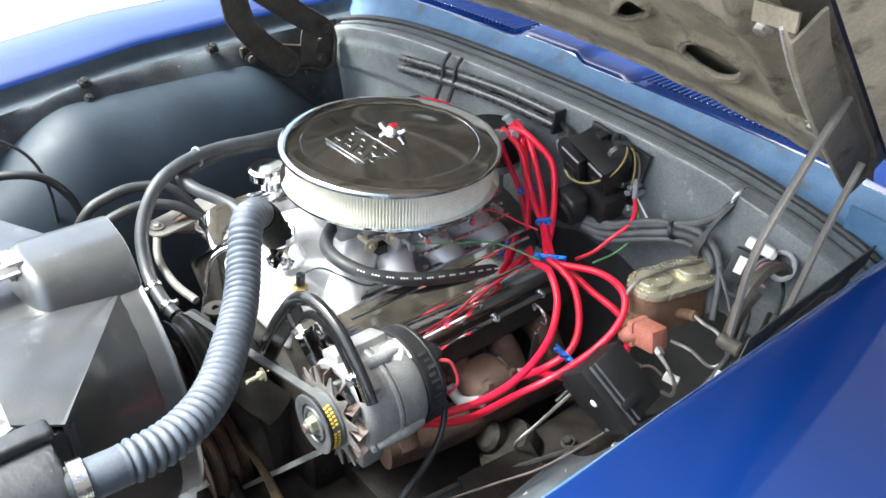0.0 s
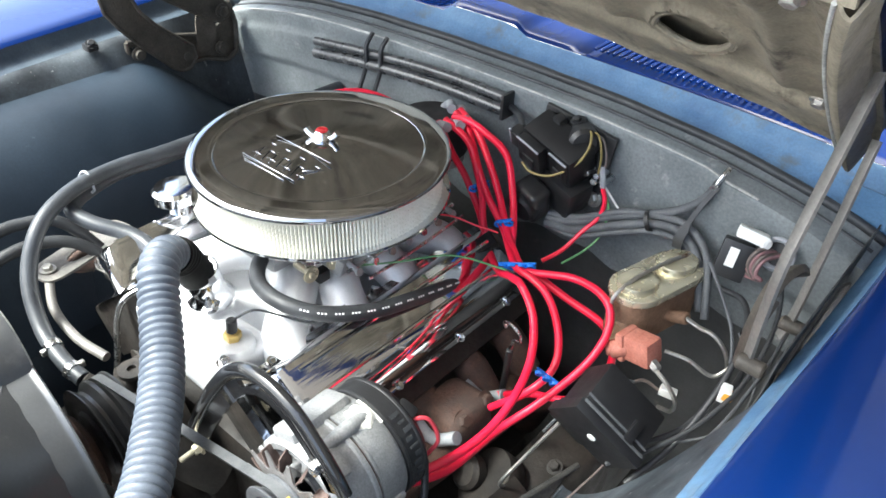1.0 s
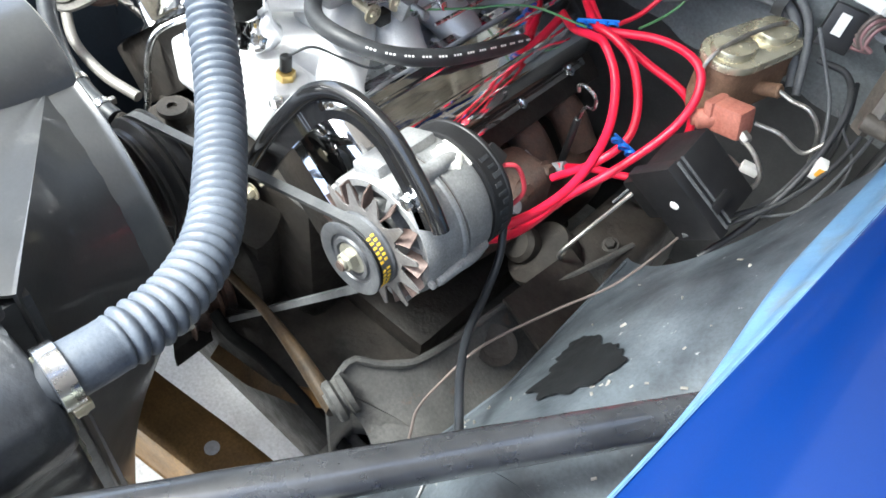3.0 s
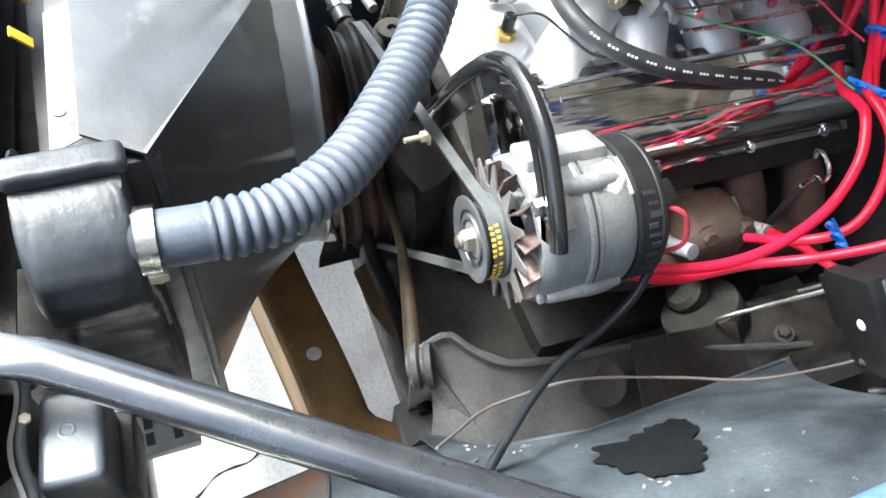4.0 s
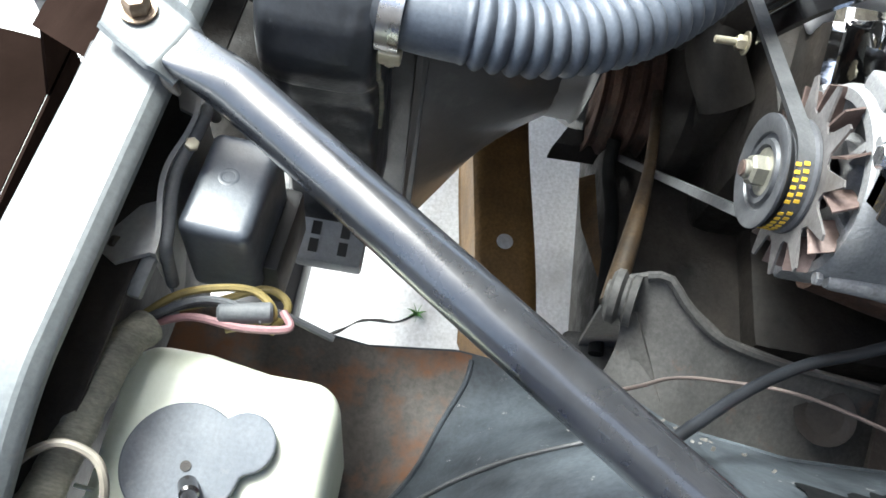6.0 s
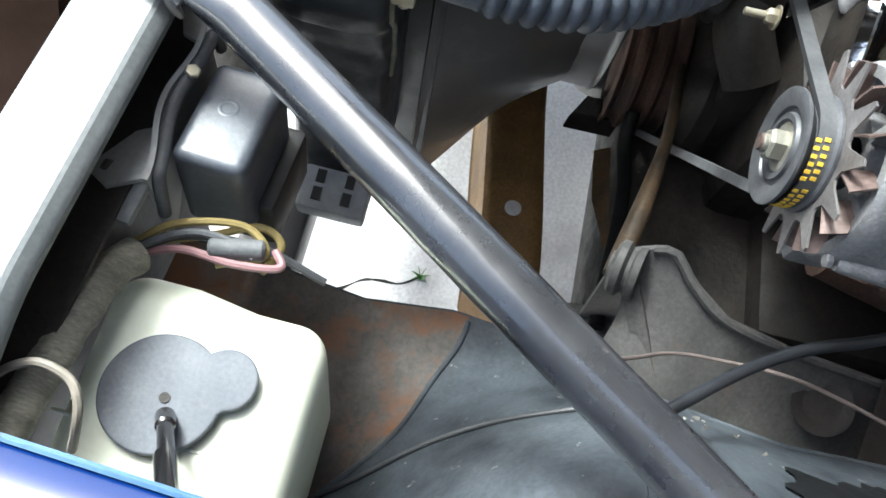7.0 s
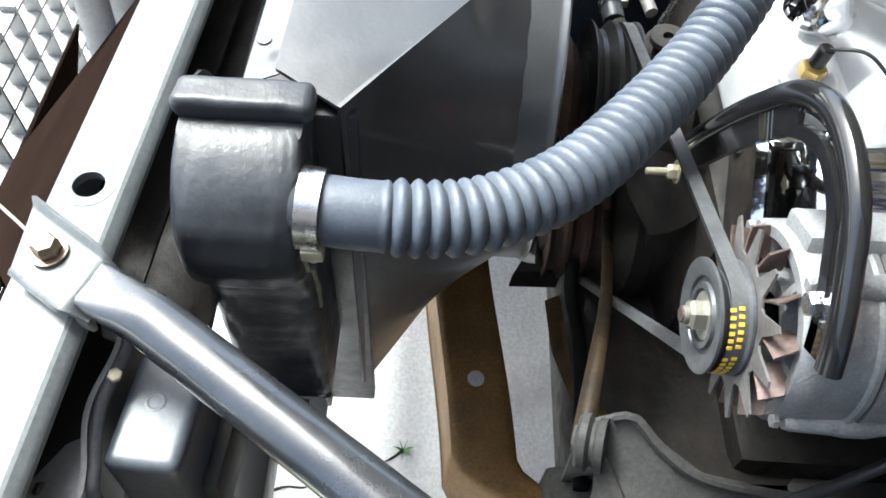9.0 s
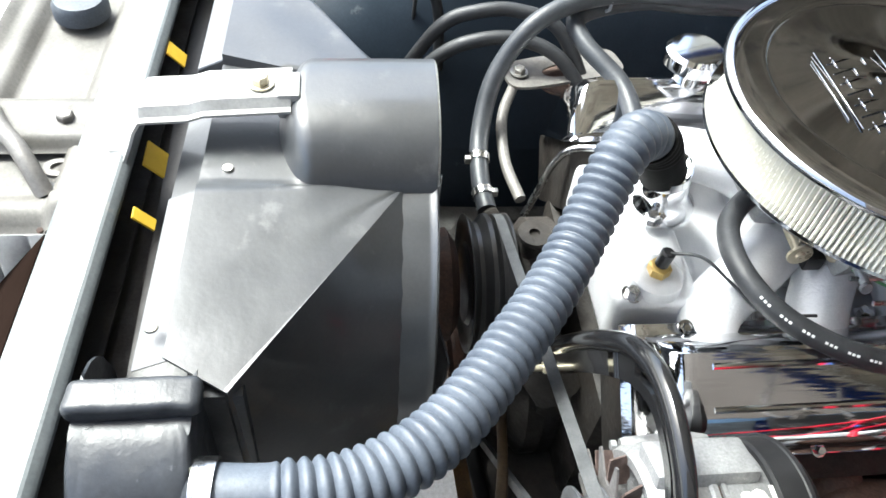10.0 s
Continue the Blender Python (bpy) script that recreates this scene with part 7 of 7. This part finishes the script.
part("tower_brace", sheet(lambda u, v: (0.362 + 0.115 * v, -0.395 + 0.012 * u + 0.055 * v, 0.632 - 0.045 * v + 0.01 * u), 4, 16, 0.004), "frame", fr)
part("frame_rail", span((0.30, -0.40, 0.30), (0.42, 0.40, 0.44), 0.012), "frame", fr)
part("frame_rail", span((-0.42, -0.70, 0.30), (-0.30, 0.40, 0.44), 0.012), "frame", fr)
cable("lower_hose", [(0.06, -0.362, 0.47), (0.094, -0.362, 0.45), (0.15, -0.356, 0.45), (0.209, -0.357, 0.45), (0.27, -0.362, 0.45), (0.33, -0.366, 0.45)], 0.0085, "elbow", "black lower radiator hose", "radiator hose", "", 14)

# loose wires over the apron
cable("ground_cable", [(0.375, -0.19, 0.79), (0.393, -0.212, 0.757), (0.408, -0.250, 0.738), (0.424, -0.293, 0.735), (0.452, -0.338, 0.744), (0.488, -0.383, 0.760), (0.515, -0.415, 0.768)], 0.0043, "cable_black", "black cable hanging from the alternator", "cable", "", 12)
cable("loose_wire", [(0.474, -0.435, 0.757), (0.455, -0.405, 0.725), (0.433, -0.371, 0.690), (0.426, -0.336, 0.682), (0.429, -0.268, 0.688), (0.455, -0.180, 0.692), (0.484, -0.110, 0.703), (0.498, -0.03, 0.712), (0.50, 0.03, 0.71)], 0.0015, "copper_wire", "thin faded brown wire across the apron", "wire", "thin wires", 8)
cable("loose_wire", [(0.552, 0.30, 0.865), (0.572, 0.26, 0.868), (0.590, 0.20, 0.850), (0.592, 0.13, 0.815), (0.570, 0.07, 0.775), (0.535, 0.02, 0.745), (0.505, -0.01, 0.725)], 0.003, "rubber", "black wire sagging from the firewall to the relay box", "wire", "thin wires", 8)
cable("loose_wire", [(0.545, 0.31, 0.80), (0.562, 0.25, 0.795), (0.575, 0.18, 0.775), (0.560, 0.11, 0.745), (0.520, 0.06, 0.715), (0.47, 0.04, 0.69)], 0.0036, "rubber", "black wire sagging below the brake cylinder", "wire", "thin wires", 8)
cable("loose_wire", [(0.600, 0.24, 0.835), (0.604, 0.16, 0.828), (0.598, 0.09, 0.800), (0.585, 0.04, 0.775), (0.560, -0.01, 0.752)], 0.0022, "rubber_grey", "thin grey wire hanging beside the inner fender", "wire", "thin wires", 8)
cable("loose_wire", [tuple(on_apron(x, y, 0.004)) for x, y in ((0.60, -0.62), (0.565, -0.57), (0.535, -0.53), (0.515, -0.49), (0.50, -0.44), (0.485, -0.40))], 0.0018, "rubber", "thin black wire lying on the apron", "wire", "thin wires", 8)

cable("loose_wire", [(0.487, 0.222, 0.892), (0.521, 0.215, 0.848), (0.545, 0.200, 0.820), (0.562, 0.170, 0.785), (0.556, 0.120, 0.745), (0.535, 0.085, 0.715), (0.50, 0.06, 0.70)], 0.0024, "rubber_grey", "thin grey wire looping behind the brake cylinder", "wire", "thin wires", 8)
cable("loose_wire", [(0.552, 0.205, 0.822), (0.578, 0.175, 0.815), (0.602, 0.145, 0.808), (0.606, 0.115, 0.785), (0.590, 0.080, 0.768), (0.560, 0.055, 0.752)], 0.0017, "rubber_grey", "thin grey wire beside the plug", "wire", "thin wires", 8)
cable("loose_wire", [(0.41, 0.0, 0.70), (0.425, 0.02, 0.735), (0.445, 0.05, 0.765), (0.462, 0.075, 0.775), (0.478, 0.09, 0.77)], 0.0020, "rubber_grey", "thin grey wire over the relay box", "wire", "thin wires", 8)

# ---- front corner: regulator box, harness, washer bottle ----
reg = thing("voltage_regulator", (0.43, -0.69, 0.78), "black metal voltage regulator with crimped cover", "regulator")
gm = pose(0, 0, 0, 0, -4, -3)
rc_ = rbox((-0.034, -0.0205, -0.034), (0.034, 0.0205, 0.034), 0.006, 12)
bmesh.ops.transform(rc_, matrix=Matrix.Translation((0.424, -0.680, 0.8125)) @ gm, verts=rc_.verts)
part("cover", rc_, "reg", reg)
part("stamp", lathe([(0.0036, 0), (0.0048, 0.0004), (0.006, 0)], Matrix.Translation((0.418, -0.682, 0.8463)) @ gm, 20), "reg", reg)
part("base", sheet(lambda u, v: (0.376 + 0.096 * u, -0.712 + 0.003 * math.sin(u * 7.5 + 0.6), 0.79 + 0.066 * v - 0.008 * smooth(0.4, 1.0, u)), 36, 6, 0.003), "silver", reg, "pressed steel base plate")
part("gasket", sweep(resample(spline([(0.372 + 0.102 * u, -0.7055 + 0.0026 * math.sin(u * 7.5 + 0.6), 0.853 - 0.008 * smooth(0.4, 1.0, u) - 0.03 * smooth(0.92, 1.0, u) - 0.02 * smooth(0.05, 0.0, u)) for u in [k / 16 for k in range(17)]], 4), 0.004), 0.0036, 10), "rubber_grey", reg, "rolled rubber gasket edge")
part("foot", prism([(0.0, 0.004), (0.010, -0.006), (0.024, -0.004), (0.034, 0.012), (0.026, 0.030), (0.006, 0.034), (-0.010, 0.028)], 0.003, Matrix.Translation((0.446, -0.738, 0.836)) @ pose(0, 0, 0, 10, -6, 0), 0.001), "silver", reg, "bare metal mounting ear")
part("stub", box((0.024, 0.008, 0.006), (0.482, -0.712, 0.838), 0.002, pose(0, 0, 0, 0, 8, -8)), "rail", reg)
part("tab", prism([(0.0, 0.0), (0.020, 0.008), (0.024, 0.020), (0.004, 0.022), (-0.006, 0.004)], 0.003, Matrix.Translation((0.364, -0.726, 0.852)), 0.001), "silver", reg)
part("bolt", join(hexbolt((0.466, -0.735, 0.834), (0.472, -0.70, 0.87), 0.0055, 0.009), lathe([(0.004, 0), (0.0125, 0), (0.0125, 0.003), (0.010, 0.004), (0.0125, 0.006), (0.010, 0.0075), (0.004, 0.0075)], along((0.464, -0.741, 0.828), (0.470, -0.70, 0.864)), 22)), "hinge", reg, "rusty bolt in a rubber bush")
part("screw", hexbolt((0.410, -0.703, 0.858), (0.41, -0.69, 0.9), 0.004, 0.003, False), "zinc", reg)
part("plug", box((0.060, 0.030, 0.045), (0.42, -0.665, 0.775), 0.004, gm), "plastic", reg)
horn = thing("horn_relay", (0.29, -0.66, 0.45), "dusty grey slotted terminal block below the radiator tank", "terminal block")
part("block", box((0.040, 0.060, 0.026), (0.328, -0.650, 0.597), 0.004, pose(0, 0, 0, 0, 10, 0)), "grey_boot", horn)
for k in range(4):
    part("slot", box((0.012, 0.008, 0.002), (0.320 + 0.016 * (k % 2), -0.664 + 0.026 * (k // 2), 0.6118 - 0.0028 * (k % 2)), 0, pose(0, 0, 0, 0, 10, 0)), "plastic", horn, smooth=0)
cl = thing("cable_clip", (0.505, -0.728, 0.83), "brass harness clip on the support", "clip")
part("button", lathe([(0, 0), (0.008, 0), (0.008, 0.004), (0, 0.007)], along((0.503, -0.733, 0.829), (0.515, -0.68, 0.86)), 16), "brass", cl)

bot = thing("washer_bottle", (0.56, -0.66, 0.62), "milky plastic washer fluid bottle with grey cap", "washer bottle")
bb = rbox((0.502, -0.722, 0.62), (0.650, -0.598, 0.802), 0.020, 16)
for v in bb.verts:
    v.co.x += 0.012 * (v.co.y + 0.66)
    # the front corner stands a little back, behind a step
    step = smooth(-0.678, -0.664, v.co.y) * (1 - smooth(0.52, 0.56, v.co.x))
    v.co.x += 0.005 * step
    v.co.z -= 0.003 * step * smooth(0.77, 0.80, v.co.z)
part("bottle", bb, "bottle", bot)
part("seam", sweep(resample(spline([(0.585, -0.725, 0.795), (0.588, -0.69, 0.8015), (0.59, -0.64, 0.8015), (0.59, -0.605, 0.79), (0.59, -0.598, 0.75)], 6), 0.004), 0.0012, 6), "bottle", bot)
outline = []
for k in range(96):
    t = 2 * math.pi * k / 96
    r, (tx, ty, tr) = 0.031, (-0.014, 0.029, 0.0165)
    along_tab = tx * math.cos(t) + ty * math.sin(t)
    disc = tr * tr - (tx * tx + ty * ty - along_tab ** 2)
    if disc > 0 and along_tab > 0:
        r = max(r, along_tab + math.sqrt(disc))
    outline.append((0.567 + r * math.cos(t), -0.672 + r * math.sin(t)))
cap = part("cap", prism(outline, 0.004, Matrix.Translation((0, 0, 0.806)), 0.001), "cap", bot, "grey flexible disc cap with tab", smooth=18)
# Black disc on the cap for the shade inside a small hole.
part("cap_hole_shade", lathe([(0, 0), (0.0028, 0), (0.0028, 0.0008), (0, 0.0008)], Matrix.Translation((0.569, -0.669, 0.8100)), 16), "block", cap)
noz = rod((0.577, -0.666, 0.809), (0.584, -0.661, 0.820), 0.0050)
join(noz, rod((0.583, -0.662, 0.818), (0.600, -0.650, 0.842), 0.0040))
join(noz, rod((0.599, -0.651, 0.841), (0.622, -0.634, 0.874), 0.0056))
part("nozzle", noz, "gloss_black", bot, "black plastic filler nozzle")

har = thing("front_harness", (0.52, -0.73, 0.8), "taped front wiring harness with loose ends", "wiring harness")
part("trunk", sweep(resample(spline([(0.640, -0.722, 0.852), (0.602, -0.722, 0.840), (0.575, -0.721, 0.834), (0.545, -0.719, 0.828), (0.515, -0.716, 0.820), (0.500, -0.710, 0.812)], 8), 0.002), lambda q: 0.0098 + 0.0012 * noise.noise((q * 60, 2, 8)) + 0.0006 * (int(q / 0.011) % 2), 16), "tape", har, "grubby cloth tape wrap")
for k, (mt, pts) in enumerate((("yellow_wire", [(0.495, -0.72, 0.805), (0.478, -0.695, 0.815), (0.470, -0.66, 0.815), (0.482, -0.645, 0.81), (0.492, -0.67, 0.805)]),
                               ("yellow_wire", [(0.484, -0.705, 0.80), (0.474, -0.68, 0.80), (0.462, -0.655, 0.80), (0.470, -0.640, 0.80), (0.485, -0.648, 0.79)]),
                               ("rubber_grey", [(0.495, -0.715, 0.808), (0.482, -0.69, 0.814), (0.480, -0.67, 0.815), (0.486, -0.650, 0.812)]),
                               ("pink_wire", [(0.497, -0.718, 0.80), (0.490, -0.69, 0.81), (0.492, -0.66, 0.812), (0.488, -0.635, 0.812), (0.478, -0.64, 0.81)]),
                               ("rubber", [(0.497, -0.718, 0.805), (0.482, -0.69, 0.81), (0.478, -0.65, 0.81), (0.485, -0.61, 0.80)]))):
    part("lead", tube(pts, 0.0024, 8), mt, har)
part("connector", rod((0.486, -0.675, 0.812), (0.480, -0.645, 0.812), 0.006), "rubber_grey", har)
part("loop", tube([(0.592, -0.735, 0.855), (0.581, -0.724, 0.860), (0.576, -0.712, 0.862), (0.579, -0.698, 0.860), (0.587, -0.691, 0.858), (0.597, -0.690, 0.850), (0.605, -0.695, 0.83)], 0.0022, 8), "beige_wire", har)

cable("battery_cable", [(-0.47, -0.56, 0.83), (-0.42, -0.50, 0.862), (-0.40, -0.441, 0.856), (-0.40, -0.403, 0.818), (-0.40, -0.385, 0.766), (-0.40, -0.38, 0.68)], 0.0075, "rubber", "thick black battery cable looping over the apron", "battery cable", "battery cables", 12)
cable("battery_cable", [(-0.49, -0.58, 0.825), (-0.44, -0.52, 0.858), (-0.42, -0.492, 0.866)], 0.0090, "red_wire", "red sleeve on the battery cable end", "battery cable", "battery cables", 12)
cable("loose_wire", [(-0.46, -0.50, 0.93), (-0.44, -0.44, 0.883), (-0.44, -0.415, 0.81), (-0.44, -0.416, 0.70)], 0.003, "rubber", "thin black wire beside the battery cable", "wire", "thin wires", 8)

# ---- ahead of the support: header, latch, grille ----
hdr = thing("latch_support", (-0.1, -0.83, 0.6), "pale grey ribbed steel latch support ahead of the radiator", "latch support", kind="structure")


def tray(u, v):
    x, y = -0.52 + 0.557 * u, -0.748 - 0.139 * v
    return x, y + skew(x), 0.848 - 0.012 * smooth(0.15, 0.22, v) * (1 - smooth(0.7, 0.8, v)) + 0.006 * smooth(0.9, 1, v) + 0.004 * smooth(0.0, 0.008, x) - 0.016 * smooth(0.012, 0.036, x) ** 1.5


part("tray", sheet(tray, 110, 30, 0.002), "tray_paint", hdr)
part("tray_step", sheet(lambda u, v: ((x := -0.120 + 0.070 * u), -0.752 - 0.130 * v + skew(x), 0.8555 - 0.006 * smooth(0.15, 0.0, u) - 0.012 * smooth(0.80, 1.0, u)), 24, 10, 0.002), "tray_paint", hdr)
# No slot is cut: a black patch gives its shade.
part("tray_slot_shade", box((0.010, 0.026, 0.0012), (-0.011, -0.768, 0.8405), 0, pose(0, 0, 0, 0, 0, 0)), "plastic", hdr, "black patch on the tray for the shade in a slot", smooth=0)
part("tray_eye", lathe([(0.006, 0.001), (0.0115, 0.001), (0.0125, -0.002), (0.006, -0.002)], Matrix.Translation((-0.036, -0.777, 0.8400)) @ Matrix.Diagonal((1.0, 1.3, 1.0, 1.0)), 24, True), "bar", hdr)


def ribbed_plate(u, v):
    """Plate hanging from the tray's curled lip, pressed into upright ribs."""
    y = -0.850 + 0.100 * u - 0.006 * v
    return 0.040 + 0.012 * v + 0.005 * abs(math.sin(u * math.pi * 3.2 + 0.15)) ** 0.45 * smooth(0.0, 0.06, v), y, 0.834 - 0.150 * v


part("ribbed_plate", sheet(ribbed_plate, 60, 20, 0.002), "silver", hdr)
for y in (-0.826, -0.782):
    part("screw", hexbolt((0.031, y, 0.8275), (0.06, y, 0.9), 0.0032, 0.002, False), "iron", hdr)
part("bolt", hexbolt((-0.084, -0.776, 0.856), (-0.084, -0.776, 1), 0.008, 0.007), "bar", hdr)
latch = thing("hood_latch", (-0.05, -0.82, 0.84), "bent steel hood latch hook", "latch")
part("hook", tube([(-0.12, -0.86, 0.856), (-0.090, -0.842, 0.862), (-0.062, -0.826, 0.866), (-0.040, -0.808, 0.864), (-0.020, -0.794, 0.854), (-0.004, -0.783, 0.836)], 0.0085, 12), "bar", latch)
bump = thing("hood_bumper", (-0.27, -0.80, 0.84), "round grey rubber hood bumper", "bumper stop")
part("stop", lathe([(0, 0.022), (0.026, 0.02), (0.03, 0.014), (0.03, 0), (0, 0)], Matrix.Translation((-0.275, -0.80, 0.845)), 28), "cap", bump)
solo("rail_plug", lathe([(0, 0), (0.0022, 0.001), (0.0034, 0.005), (0.0030, 0.010), (0.0014, 0.014), (0, 0.0145)], along((0.389, -0.719, 0.8905), (0.394, -0.711, 0.885)), 14), "beige_wire", "small pale plastic plug under the rail", "plug")
hp = thing("header_panel", (0.33, -1.1, 0.38), "brown panel behind the headlamp, shade in its colour", "panel")
# Same near-black brown, shade included, as the baffle.
part("top", sheet(lambda u, v: (0.05 + 0.58 * v, -1.035 - 0.20 * u, 0.45 + 0.012 * math.sin(u * 3)), 8, 16, 0.004), "shaded_brown", hp)
part("rise", sheet(lambda u, v: (-0.16 + (0.305 - 0.02 * u) * v, -0.980 - 0.055 * u, 0.603 - 0.153 * u), 8, 16, 0.003), "shaded_brown", hp)
part("face", sheet(lambda u, v: (0.05 + 0.58 * v, -1.033, 0.45 - 0.07 * u), 4, 16, 0.004), "shaded_brown", hp)
cable("loose_wire", [(0.215, -0.895, 0.80), (0.25, -0.86, 0.82), (0.285, -0.82, 0.845), (0.325, -0.775, 0.872), (0.345, -0.755, 0.888)], 0.0011, "beige_wire", "thin pale wire tucked under the brace end", "wire", "thin wires", 8)
gr = thing("grille", (0, -1.06, 0.38), "white plastic egg-crate grille", "grille")
for k in range(14):
    part("bar", span((-0.6 + 0.048 * k, -1.07, 0.38), (-0.596 + 0.048 * k, -1.05, 0.62), 0), "silver", gr, smooth=0)
for k in range(7):
    part("bar", span((-0.6, -1.068, 0.385 + 0.037 * k), (0.03, -1.052, 0.389 + 0.037 * k), 0), "silver", gr, smooth=0)
tagp = thing("warning_tag", (0.0, -0.69, 0.88), "yellow caution tags on the radiator", "tag")
for k, (x, w) in enumerate(((-0.012, 0.03), (-0.165, 0.02), (0.059, 0.012))):
    part("tag", box((w, 0.002, 0.022), (x, -0.682, 0.872), 0, pose(0, 0, 0, 40, 0, 0)), "yellow", tagp, smooth=0)

# ---- weed in the concrete joint ----
weed = thing("weed", (0.15, -0.56, GROUND), "small green weed in a concrete crack", "weed")
for k in range(7):
    a = k * 0.9
    part("blade", sheet(lambda u, v: (0.15 + (0.006 * (u - 0.5)) * (1 - v) + 0.018 * v * math.cos(a), -0.56 + 0.018 * v * math.sin(a), GROUND + 0.02 * v * (1.4 - v)), 2, 6, 0.0005), "leaf", weed)

crack = [(0.15 + 0.008 * math.sin(k * 1.7) + 0.012 * k, -0.56 - 0.030 * k, GROUND + 0.001) for k in range(8)]
solo("ground_crack", sweep(resample(spline(crack, 6), 0.01), lambda s: 0.0008 + 0.0035 * max(0.0, 0.3 + noise.noise((s * 40, 3, 1))), 6), "block", "dark dirt-filled crack in the concrete", "crack", kind="structure")
